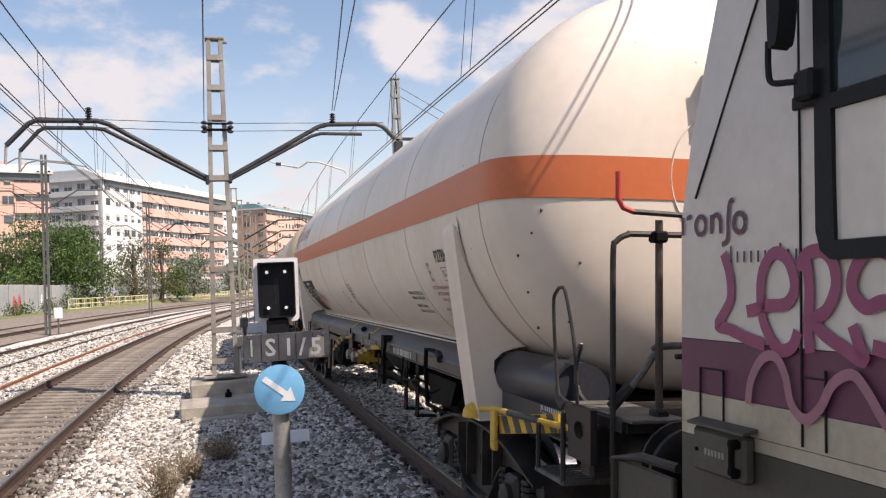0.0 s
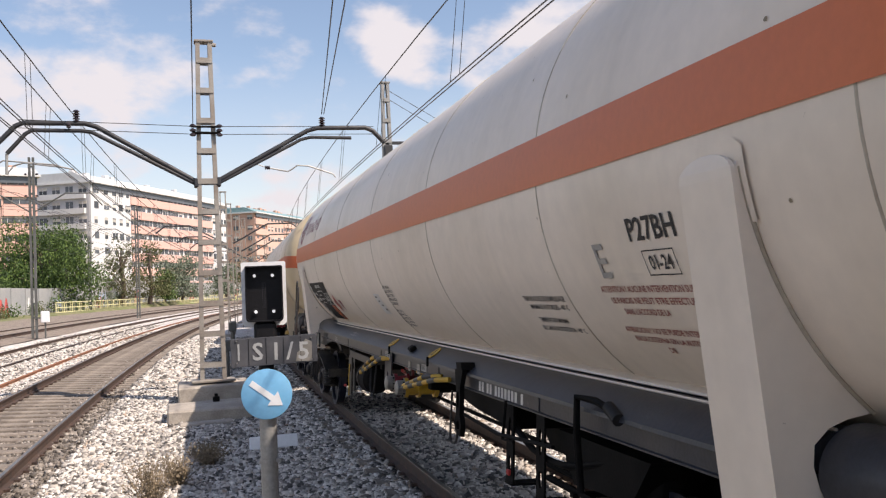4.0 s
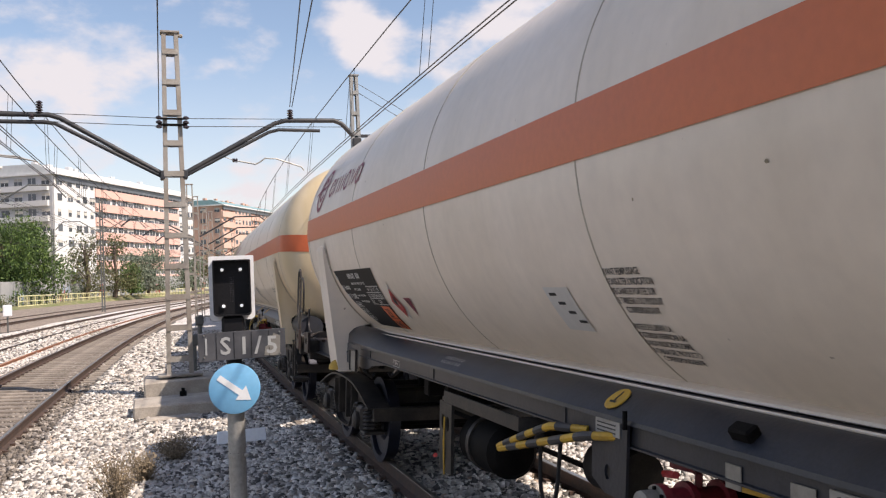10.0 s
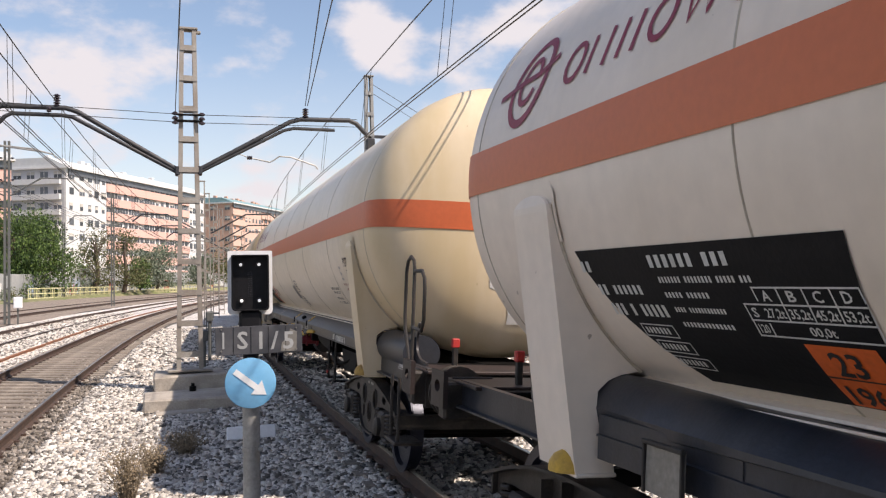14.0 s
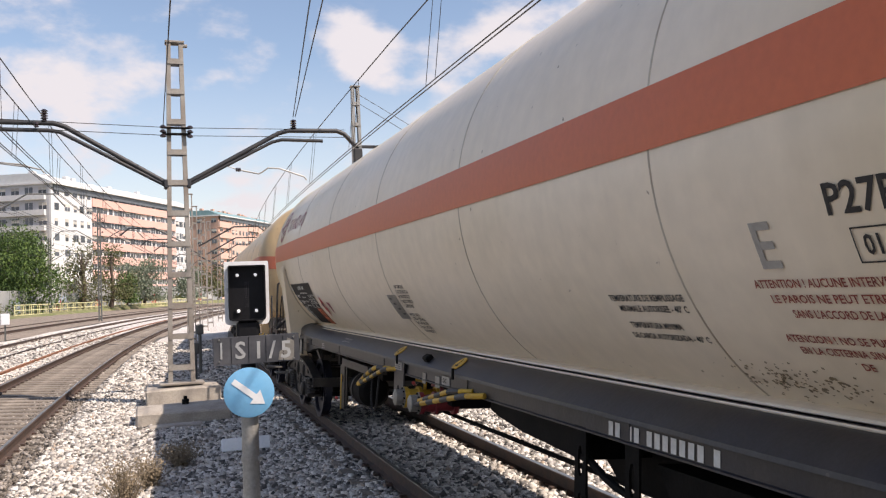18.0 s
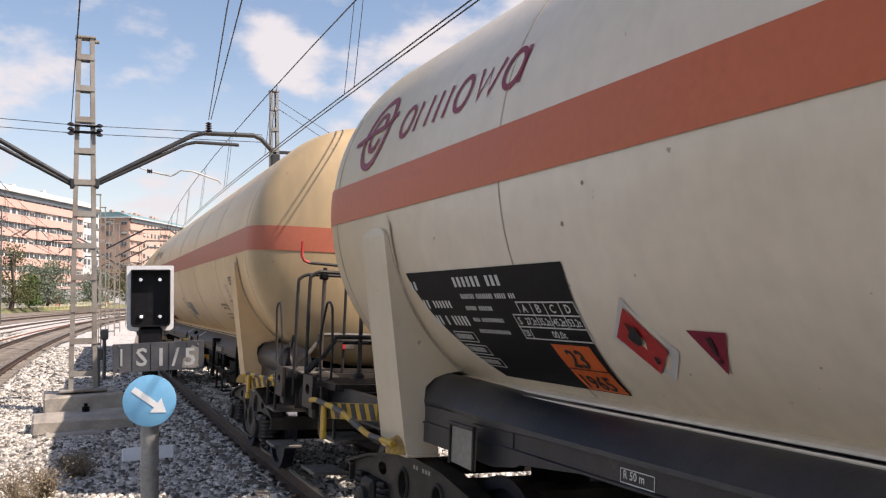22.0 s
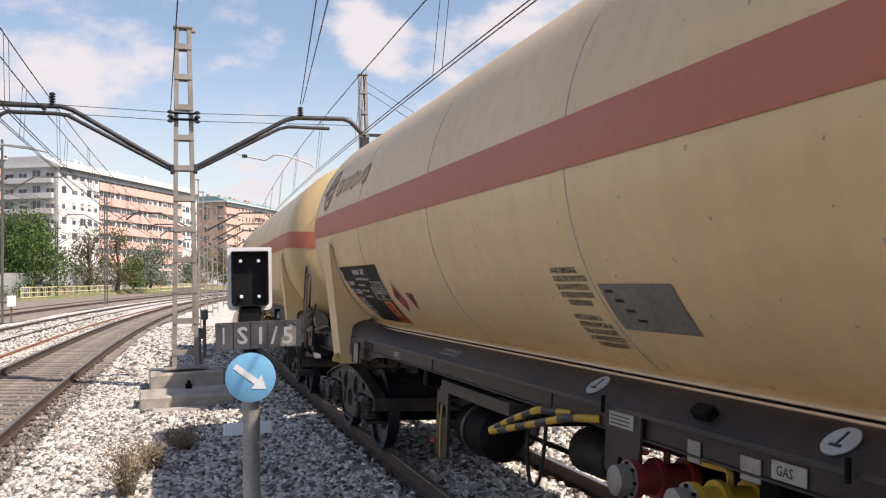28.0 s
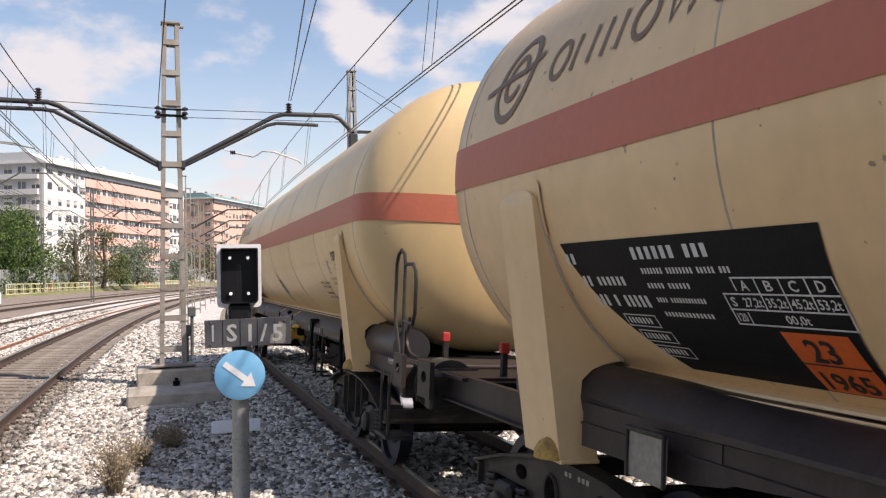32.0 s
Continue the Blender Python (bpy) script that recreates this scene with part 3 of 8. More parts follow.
            edges += [b.edges.new((vs[i], vs[(i + 1) % len(vs)])) for i in range(len(vs))]
        bmesh.ops.triangle_fill(b, use_beauty=True, use_dissolve=False, edges=edges)
        r = bmesh.ops.extrude_face_region(b, geom=b.faces[:])
        bmesh.ops.translate(b, vec=(0, 0, 1), verts=[q for q in r["geom"] if isinstance(q, bmesh.types.BMVert)])
        bmesh.ops.recalc_face_normals(b, faces=b.faces[:])
        b.verts.index_update()
        h = lambda z: lo + (hi - lo) * z
        v = [{"x": (h(q.co.z), q.co.x, q.co.y), "y": (q.co.x, h(q.co.z), q.co.y), "z": (q.co.x, q.co.y, h(q.co.z))}[axis] for q in b.verts]
        f = [tuple(q.index for q in w.verts) for w in b.faces]
        b.free()
        return self.add(v, f)

    def mesh(self, name, smooth=None):
        me = bpy.data.meshes.new(name)
        me.from_pydata(self.v, [], self.f)
        me.update()
        if smooth:
            me.shade_smooth()
            me.set_sharp_from_angle(angle=radians(smooth))
        return me


def part(name, geo, material, parent=None, label="", smooth=None):
    """One mesh object, under a thing or a part."""
    ob = new(name, geo.mesh(name, smooth))
    ob.data.materials.append(material)
    ob.parent = parent
    if label:
        ob["label"] = label
    return ob


def thing(name, label, category, m=None, group="", kind=""):
    ob = new(name)
    ob.empty_display_size = 0.2
    if m is not None:
        ob.matrix_world = m
    return tagged(ob, label, category, group, kind)


def curved(pts, n=5, closed=False):
    """A smooth line through the points."""
    P = [Vector(p) for p in pts]
    k, out = len(P), []
    for i in range(k if closed else k - 1):
        a, b, c, d = (P[(i + j) % k] if closed else P[min(max(i + j, 0), k - 1)] for j in (-1, 0, 1, 2))
        for q in range(n):
            t = q / n
            out.append(0.5 * (2 * b + (c - a) * t + (2 * a - 5 * b + 4 * c - d) * t * t + (3 * b - 3 * c + d - a) * t ** 3))
    return out if closed else out + [P[-1]]


def circle(cx, cy, r, n=20, r2=None):
    return [(cx + r * math.cos(2 * math.pi * i / n), cy + (r2 or r) * math.sin(2 * math.pi * i / n)) for i in range(n)]


TEXTS = {}


def text_shape(s, size):
    """The flat outline of a line of text: points with x to the right and y up, from its left end, and faces."""
    if s not in TEXTS:
        cu = bpy.data.curves.new("text", "FONT")
        cu.body, cu.size, cu.resolution_u, cu.offset = s, 1.0, 2, 0.018
        ob = bpy.data.objects.new("text", cu)
        me = bpy.data.meshes.new_from_object(ob)
        TEXTS[s] = ([(q.co.x, q.co.y) for q in me.vertices], [tuple(p.vertices) for p in me.polygons])
        bpy.data.objects.remove(ob)
        bpy.data.meshes.remove(me)
        bpy.data.curves.remove(cu)
    v, f = TEXTS[s]
    return [(x * size, y * size) for x, y in v], f


# ---- the plan: concentric curved tracks ----
RADIUS, TRAIN_X, LEFT_X, TILT = 593.1, 3.44, -3.135, 3.28


def on_track(s, x0=TRAIN_X, tilt=0.0, z=0.0):
    """A frame on the curve at arc length s along the train's track and lateral offset x0: y along the track, x to its right."""
    th = s / (RADIUS - TRAIN_X)
    r = RADIUS - x0
    return Matrix.Translation((RADIUS - r * math.cos(th), r * math.sin(th), z)) @ Matrix.Rotation(-th, 4, "Z") @ Matrix.Rotation(radians(tilt), 4, "Y")


def curve_pt(s, x0, z=0.0):
    th = s / (RADIUS - TRAIN_X)
    r = RADIUS - x0
    return (RADIUS - r * math.cos(th), r * math.sin(th), z)

# ---- ground ----
def ground_z(x0):
    return float(np.interp(x0, [-2500, -17, -13, -9.6, -9.0, -6.2, -5.4, -4.9, -4.4, -1.9, -1.2, 0.2, 1.6, 2.35, 2.75, 4.1, 4.8, 6.2, 7.0, 2500],
                           [0.6, 0.6, 0.35, 0.0, -0.13, -0.16, -0.28, -0.27, -0.245, -0.265, -0.29, -0.31, -0.29, -0.20, -0.17, -0.25, -0.28, -0.36, -0.28, -0.3]))


def axis_steps(lo, hi, a, b, step):
    left = [a - step * 1.25 ** k * k for k in range(1, 40) if a - step * 1.25 ** k * k > lo]
    right = [b + step * 1.25 ** k * k for k in range(1, 40) if b + step * 1.25 ** k * k < hi]
    return [lo] + left[::-1] + list(np.arange(a, b + 1e-6, step)) + right + [hi]


gx, gy = axis_steps(-3000, 3000, -22, 30, 0.4), axis_steps(-3000, 4500, -12, 110, 2.0)
gg = Geo()
for y in gy:
    for x in gx:
        x0 = RADIUS - math.hypot(RADIUS - x, y) if x < RADIUS else 400.0
        bumpy = 0.035 * noise.noise((x * 0.9, y * 0.9, 0.0)) if abs(x) < 30 and abs(y) < 120 else 0.0
        gg.v.append((x, y, ground_z(x0) + bumpy))
W_ = len(gx)
gg.f = [(j * W_ + i, j * W_ + i + 1, (j + 1) * W_ + i + 1, (j + 1) * W_ + i) for j in range(len(gy) - 1) for i in range(W_ - 1)]
ground = part("ground", gg, M_BALLAST, smooth=60)
tagged(ground, "grey stone ballast ground under and between the railway tracks", "ground", kind="structure")


def strip(x_lo, x_hi, s_lo, s_hi, lift, step=3.0, n=4):
    g = Geo()
    ss = list(np.arange(s_lo, s_hi + 0.1, step))
    for s in ss:
        for k in range(n + 1):
            x0 = x_lo + (x_hi - x_lo) * k / n + 0.35 * noise.noise((s * 0.21, k * 3.1, 1.0))
            g.v.append(curve_pt(s, x0, ground_z(x0) + lift))
    g.f = [(i * (n + 1) + k, i * (n + 1) + k + 1, (i + 1) * (n + 1) + k + 1, (i + 1) * (n + 1) + k) for i in range(len(ss) - 1) for k in range(n)]
    return g


vg = Geo()
vs_ = list(np.arange(20, 331, 5.0))
for s in vs_:
    edge = min(-17.3, max(-18.3, -18.2 + (s - 100) * 0.03))
    for k in range(17):
        x0 = edge - (75 + edge) * (k / 16) ** 1.6
        up_ = 0.55 * min(1.0, max(0.0, (s - 85) / 55)) if k else -0.1
        vg.v.append(curve_pt(s, x0, ground_z(x0) + 0.06 + up_))
vg.f = [(i * 17 + k + 1, i * 17 + k, (i + 1) * 17 + k, (i + 1) * 17 + k + 1) for i in range(len(vs_) - 1) for k in range(16)]
verge = part("grass_verge", vg, M_GRASS, smooth=60)
for lo_, hi_, s0_, s1_, up_, mt_, lab_ in ((-9.7, -4.75, 24, 240, 0.03, M_PALEBED, "pale crushed-stone ballast bed of the second track"), (-18.4, -9.8, 30, 240, 0.04, M_BROWNBED, "brown dusty ballast bed of the outer track"), (-4.4, -1.85, 46, 240, 0.035, M_BROWNBED, "brown ballast bed of the near curving track"), (-1.6, 2.2, 46, 240, 0.035, M_PALEBED, "pale ballast between the curving tracks")):
    tagged(part("ballast_bed", strip(lo_, hi_, s0_, s1_, up_, 3.0, 6), mt_, smooth=60), lab_, "ballast bed", kind="structure")
tagged(verge, "rough green and straw-coloured grass beside the outer track", "grass", kind="structure")
far_land = part("dry_ground", strip(28, 320, -60, 320, 0.04, 8, 12), M_EARTH, smooth=60)
tagged(far_land, "dry brown ground beyond the sidings", "ground", kind="structure")

# ---- tracks ----
RAIL = [(-0.075, -0.172), (0.075, -0.172), (0.075, -0.160), (0.012, -0.140), (0.010, -0.045), (0.035, -0.034), (0.036, -0.006), (0.030, 0.0), (-0.030, 0.0), (-0.036, -0.006), (-0.035, -0.034), (-0.010, -0.045), (-0.012, -0.140), (-0.075, -0.160)]


def rail_geo(x0, s0, s1, zr, profile, step=2.0):
    g = Geo()
    ss = list(np.arange(s0, s1 + 0.01, step))
    n = len(profile)
    for s in ss:
        m = on_track(s, x0)
        for p, q in profile:
            v = m @ Vector((p, 0, zr + q))
            g.v.append(tuple(v))
    for i in range(len(ss) - 1):
        for j in range(n):
            g.f.append((i * n + j, i * n + (j + 1) % n, (i + 1) * n + (j + 1) % n, (i + 1) * n + j))
    return g


slg = Geo()
slg.prism([(-0.15, -0.10), (0.15, -0.10), (0.13, 0.06), (0.10, 0.075), (-0.10, 0.075), (-0.13, 0.06)], -1.30, 1.30, "x")
SLEEPER_MESH = slg.mesh("sleeper")
SLEEPER_MESH.materials.append(M_SLEEPER)


def railway_track(name, x0, s0, s1, tilt, label, sleepers=(0, 0), z=0.0, sunk=0.0):
    t = thing(name, label, "railway track", kind="structure")
    for side in (-1, 1):
        zr = z - side * 0.87 * math.sin(radians(tilt))
        r = part("rail", rail_geo(x0 + side * 0.87, s0, s1, zr, RAIL), M_RAIL, t, "rusty brown steel rail", smooth=35)
        part("running_surface", rail_geo(x0 + side * 0.87, s0, s1, zr, [(-0.027, -0.001), (0.027, -0.001), (0.025, 0.004), (-0.025, 0.004)]), M_RAILTOP, r, "polished steel rail head")
    s = sleepers[0]
    clips = Geo()
    while s < sleepers[1]:
        m = on_track(s, x0, tilt, z)
        ob = new("sleeper", SLEEPER_MESH)
        ob.parent = t
        ob.matrix_world = m @ pose(0, 0, -0.245 - sunk, 0, 0, random.uniform(-1, 1))
        for side in (-1, 1):
            for e in (-1, 1):
                c = m @ Vector((side * 0.87 + e * 0.115, 0, -0.150))
                clips.box(c, (0.07, 0.08, 0.035), 0.0, m.to_3x3().to_4x4())
        s += 0.6
    if clips.v:
        c = part("rail_fastenings", clips, M_RAIL, t, "rusty steel rail clips")
        tagged(c, kind="stuff")
    return t


railway_track("train_track", TRAIN_X, -40, 260, TILT, "canted railway track with rusty rails on concrete sleepers under the train", (-18, 66), 0.0, 0.045)
railway_track("left_track", LEFT_X, -20, 260, TILT, "curving railway track with rusty rails on brown concrete sleepers", (-15, 100))
railway_track("second_track", -7.65, -20, 260, TILT, "curving railway track with rusty rails in pale ballast", (22, 82), 0.02)
railway_track("third_track", -12.2, 0, 260, 2.0, "outer curving railway track with brown rails", (40, 90), 0.42)
railway_track("right_track", 9.2, -30, 200, 0, "railway track with rusty rails beyond the train", (2, 40), -0.05)
railway_track("far_right_track", 13.6, -30, 200, 0, "railway track with rusty rails beside the sidings", (4, 40), -0.05)
railway_track("siding_track", 18.2, -30, 200, 0, "siding with rusty rails in grey ballast", (8, 48), -0.05)
spare = part("spare_rail", rail_geo(-5.35, 14, 120, -0.12, RAIL), M_RUST, smooth=35)
tagged(spare, "orange-rusted spare rail lying in the ballast between tracks", "rail")

# ---- loose ballast stones ----
def stones(name, label, material, bands, seed):
    rng = np.random.default_rng(seed)
    base = np.array([(-1, -1, -1), (1, -1, -1), (1, 1, -1), (-1, 1, -1), (-1, -1, 1), (1, -1, 1), (1, 1, 1), (-1, 1, 1)], float) * 0.5
    quads = np.array([(0, 3, 2, 1), (4, 5, 6, 7), (0, 1, 5, 4), (1, 2, 6, 5), (2, 3, 7, 6), (3, 0, 4, 7)])
    vs = []
    for x_lo, x_hi, s_lo, s_hi, per, size in bands:
        n = int((x_hi - x_lo) * (s_hi - s_lo) * per)
        x0, s = rng.uniform(x_lo, x_hi, n), rng.uniform(s_lo, s_hi, n)
        sl = np.abs((s % 0.6) - 0.3)
        th = s / (RADIUS - TRAIN_X)
        r = RADIUS - x0
        zz = np.array([ground_z(q) for q in x0]) + rng.uniform(-0.01, 0.035, n)
        c = np.stack([RADIUS - r * np.cos(th), r * np.sin(th), zz], 1)
        k = base[None] * (1 + rng.uniform(-0.42, 0.3, (n, 8, 3)))
        k *= (size * rng.uniform(0.6, 1.45, (n, 1, 1))) * rng.uniform(0.65, 1.3, (n, 1, 3))
        a, b = rng.uniform(0, 6.283, n), rng.uniform(-0.9, 0.9, n)
        ca, sa, cb, sb = np.cos(a), np.sin(a), np.cos(b), np.sin(b)
        x, y, z = k[..., 0], k[..., 1], k[..., 2]
        y, z = y * cb[:, None] - z * sb[:, None], y * sb[:, None] + z * cb[:, None]
        x, y = x * ca[:, None] - y * sa[:, None], x * sa[:, None] + y * ca[:, None]
        vs.append(np.stack([x, y, z], 2) + c[:, None])
    v = np.concatenate(vs)
    n = len(v)
    f = (quads[None] + (np.arange(n) * 8)[:, None, None]).reshape(-1, 4)
    me = bpy.data.meshes.new(name)
    me.vertices.add(n * 8)
    me.vertices.foreach_set("co", v.reshape(-1))
    me.loops.add(len(f) * 4)
    me.loops.foreach_set("vertex_index", f.reshape(-1))
    me.polygons.add(len(f))
    me.polygons.foreach_set("loop_start", np.arange(len(f)) * 4)
    me.update(calc_edges=True)
    me.validate()
    me.materials.append(material)
    return tagged(new(name, me), label, "ballast", kind="stuff")


stones("ballast_stones", "loose pale grey crushed-stone ballast", M_STONE, [
    (-1.75, 2.40, -4, 5, 260, 0.055), (-1.75, 2.40, 5, 13, 1050, 0.048), (-1.75, 2.40, 13, 24, 760, 0.052), (-1.75, 2.45, 24, 48, 200, 0.08),
    (2.05, 2.5, 4, 26, 620, 0.05), (4.35, 4.8, 4, 20, 420, 0.05), (2.7, 4.2, 4, 18, 760, 0.052), (2.7, 4.2, 18, 40, 220, 0.07), (4.45, 7.6, 4, 20, 320, 0.055), (4.45, 7.6, 20, 40, 90, 0.07),
    (-5.9, -4.3, 12, 34, 260, 0.055), (-5.9, -4.3, 34, 60, 80, 0.08), (-9.3, -5.9, 18, 44, 150, 0.065), (-9.3, -5.9, 44, 70, 50, 0.08), (8, 20, 5, 24, 50, 0.07)], 3)
stones("track_ballast_stones", "brown dusty crushed-stone ballast between sleepers", M_STONE2, [
    (-4.45, -1.75, 9, 24, 260, 0.042), (-4.2, -2.1, 24, 48, 70, 0.05)], 5)

# ---- foundations, planks, bushes ----
def slab(name, label, c, s, m=None):
    g = Geo().box((0, 0, 0), s, 0.035)
    for i, v in enumerate(g.v):
        g.v[i] = tuple(q + 0.03 * noise.noise((v[0] * 2 + c[0], v[1] * 2 + c[1], v[2] * 3)) for q in v)
    ob = part(name, g, M_CONC, smooth=30)
    ob.matrix_world = (m or Matrix.Identity(4)) @ pose(*c)
    return tagged(ob, label, "foundation")


slab("mast_foundation", "weathered concrete foundation block under the lattice mast", (0.72, 20.65, -0.16), (1.56, 1.5, 0.56))
slab("concrete_block", "low weathered concrete slab with broken edges on ballast", (0.62, 17.75, -0.22), (1.72, 1.35, 0.40))
g = Geo().box((0, 0, 0), (0.95, 0.3, 0.12), 0.02)
ob = part("concrete_plank", g, M_CONC)
ob.matrix_world = pose(0.45, 16.75, -0.27, 2, 0, 3)
tagged(ob, "broken concrete plank lying on the ballast", "plank")
ob = part("pale_board", Geo().box((0, 0, 0), (0.72, 0.10, 0.2), 0.012), M_SIGNWHITE)
ob.matrix_world = pose(1.37, 13.6, -0.16, -18, 0, 2)
tagged(ob, "whitish board lying in the ballast behind the sign post", "board")
ob = part("foundation_bolt", Geo().tube([(0, 0, 0), (0, 0, 0.16)], 0.07, 10).tube([(0, 0, 0.10), (0, 0, 0.22)], 0.035, 8), M_BLACK)
ob.matrix_world = pose(0.68, 18.1, -0.08)
tagged(ob, "rusted dark bolt stub standing on the concrete slab", "bolt")


def dry_bush(x, y, h, w, n, seed, label):
    rng = random.Random(seed)
    g = Geo()
    for _ in range(n):
        a, lean = rng.uniform(0, 6.283), rng.uniform(0.05, 1.0)
        L = h * rng.uniform(0.55, 1.1)
        p = Vector((rng.uniform(-0.06, 0.06), rng.uniform(-0.06, 0.06), 0))
        d = Vector((math.cos(a) * lean * w, math.sin(a) * lean * w, L))
        pts = [p, p + d * 0.45 + Vector((0, 0, 0.05)), p + d]
        g.tube(pts, [0.005, 0.0035, 0.0015], 4, caps=False)
        for _ in range(7):
            t = rng.uniform(0.3, 1.0)
            q = p + d * t
            e = q + Vector((rng.uniform(-1, 1), rng.uniform(-1, 1), rng.uniform(0, 1))) * 0.10
            g.tube([q, e], [0.0025, 0.001], 3, caps=False)
            s = 0.010
            g.add([e + Vector((-s, 0, 0)), e + Vector((0, s, s)), e + Vector((s, 0, 0)), e + Vector((0, -s, -s))], [(0, 1, 2, 3)])
    ob = part("dry_bush", g, M_LEAF["dry"])
    ob.matrix_world = pose(x, y, ground_z(x) - 0.02)
    return tagged(ob, label, "bush")


dry_bush(-0.28, 10.3, 0.62, 0.30, 70, 1, "tall dry brown weed growing in the ballast")
dry_bush(0.40, 12.9, 0.34, 0.36, 80, 2, "low dry brown bush in the shaded ballast")
dry_bush(-0.02, 11.6, 0.4, 0.25, 60, 4, "thin dry weed growing in the ballast")

# ---- signal, sign and post ----
sig = thing("dwarf_signal", "black light signal with white border on a galvanised post", "signal", pose(0.735, 7.0, 0, 0, 0, -4))
part("post", Geo().tube([(0, 0, -0.4), (0, 0, 1.50)], 0.066, 20), M_GALV, sig, "galvanised round post", smooth=40)
part("upper_post", Geo().tube([(0, 0.01, 1.50), (0, 0.01, 1.90)], 0.060, 20), M_SIGB, sig, "black upper post", smooth=40)
part("post_clamp", Geo().lathe([(-0.02, 0.066), (-0.02, 0.074), (0.02, 0.074), (0.02, 0.066)], 20, "z", (0, 0, 0.82)), M_GALV, sig)
part("clamp_lug", Geo().box((0.062, -0.03, 0.82), (0.05, 0.05, 0.03), 0.006), M_GALV, sig)
rnd = []
for cx, cz, a0, rc in ((0.165, 0.24, 0, 0.012), (-0.165, 0.24, 90, 0.012), (-0.165, -0.24, 180, 0.034), (0.165, -0.24, 270, 0.034)):
    ox, oz = cx - math.copysign(rc, cx), cz - math.copysign(rc, cz)
    rnd += [(ox + rc * math.cos(radians(a0 + k * 22.5)), oz + rc * math.sin(radians(a0 + k * 22.5))) for k in range(5)]
head = part("head", Geo().prism([(p * 0.98, q * 0.98 + 2.105) for p, q in rnd], -0.02, 0.12, "y"), M_SIGB, sig, "black signal housing", smooth=30)
inner = [(p * 0.86, q * 0.895 + 2.105) for p, q in rnd]
part("border", Geo().plate_with_holes([(p * 1.03, q * 1.03 + 2.105) for p, q in rnd], [inner], -0.034, -0.021, "y"), M_SIGW, sig, "white border frame")
part("hood_rim", Geo().plate_with_holes([(p * 0.86, q * 0.895 + 2.105) for p, q in rnd], [[(p * 0.80, q * 0.86 + 2.105) for p, q in rnd]], -0.10, -0.021, "y"), M_SIGB, sig, "black hood rim")
for lx, lz, lit in ((-0.070, 2.245, 1), (0.068, 2.245, 1), (-0.066, 1.965, 1), (0.070, 1.965, 1)):
    lamp = part("lamp", Geo().lathe([(-0.045, 0.008), (-0.04, 0.012), (-0.02, 0.014)], 14, "y", (lx, 0, lz)), M_LAMP if lit else M_LENS, sig, "small white signal lamp, lit" if lit else "small grey signal lens, unlit", smooth=40)
    part("lamp_ring", Geo().lathe([(-0.034, 0.017), (-0.034, 0.024), (-0.02, 0.025)], 14, "y", (lx, 0, lz)), M_RUBBER, lamp)
dots = Geo()
for i in range(12):
    for j in range(3):
        dots.box((-0.012 + j * 0.012, -0.022, 2.0 + i * 0.017), (0.004, 0.004, 0.004))
part("louvre_dots", dots, M_NUMPLATE, sig)
part("neck", Geo().box((0.0, 0.0, 1.82), (0.17, 0.15, 0.14), 0.02), M_SIGB, sig, "black neck between head and post")
plate = part("letter_plate", Geo().box((0.062, -0.085, 1.665), (0.655, 0.012, 0.215), 0.004, Matrix.Rotation(radians(-1.2), 4, "Y")), M_NUMPLATE, sig, "dark grey letter plate with pale letters S1/5")
for k in range(4):
    part("plate_joint", Geo().box((-0.13 + k * 0.131, -0.0925, 1.665), (0.004, 0.003, 0.20)), M_SIGB, plate)
for ch, cx, w in (("S", -0.062, 1.0), ("1", 0.075, 1.0), ("/", 0.18, 1.0), ("5", 0.285, 1.0)):
    v, f = text_shape(ch, 0.185)
    mx_, mn = max(p for p, q in v), min(p for p, q in v)
    part("letter", Geo().add([(cx + (p - (mx_ + mn) / 2) * w, -0.0945, 1.60 + q - 0.022 * cx) for p, q in v], f), M_LETTER, plate, "pale grey character")
part("worn_sticker", Geo().prism([(0.225, 1.575), (0.345, 1.57), (0.35, 1.72), (0.30, 1.745), (0.262, 1.66), (0.235, 1.64)], -0.0938, -0.0932, "y"), M_PLATE, plate, "worn grey sticker behind the last character")
part("letter", Geo().box((-0.205, -0.0945, 1.665), (0.014, 0.002, 0.125)), M_LETTER, plate, "narrow pale grey stroke")
for bx in (-0.22, 0.345):
    for bz in (1.585, 1.75):
        part("plate_bolt", Geo().lathe([(-0.006, 0.006), (0, 0.008)], 8, "y", (bx, -0.094, bz)), M_STEEL, plate)
disc = part("sign_disc", Geo().lathe([(-0.105, 0.188), (-0.103, 0.192), (-0.095, 0.192), (-0.093, 0.188)], 48, "y", (-0.005, 0, 1.338)), M_BLUE, sig, "round light blue sign plate", smooth=30)
ar = [(-0.150, 0.022), (0.055, 0.022), (0.055, 0.066), (0.150, 0.0), (0.055, -0.066), (0.055, -0.022), (-0.150, -0.022)]
ca, sa = math.cos(radians(-38)), math.sin(radians(-38))
part("arrow", Geo().prism([(-0.005 + p * ca - q * sa, 1.338 + p * sa + q * ca) for p, q in ar], -0.109, -0.106, "y"), M_SIGNWHITE, disc, "white arrow pointing down")
part("bracket", Geo().box((0, -0.075, 1.338), (0.10, 0.05, 0.06), 0.008), M_GALV, disc)

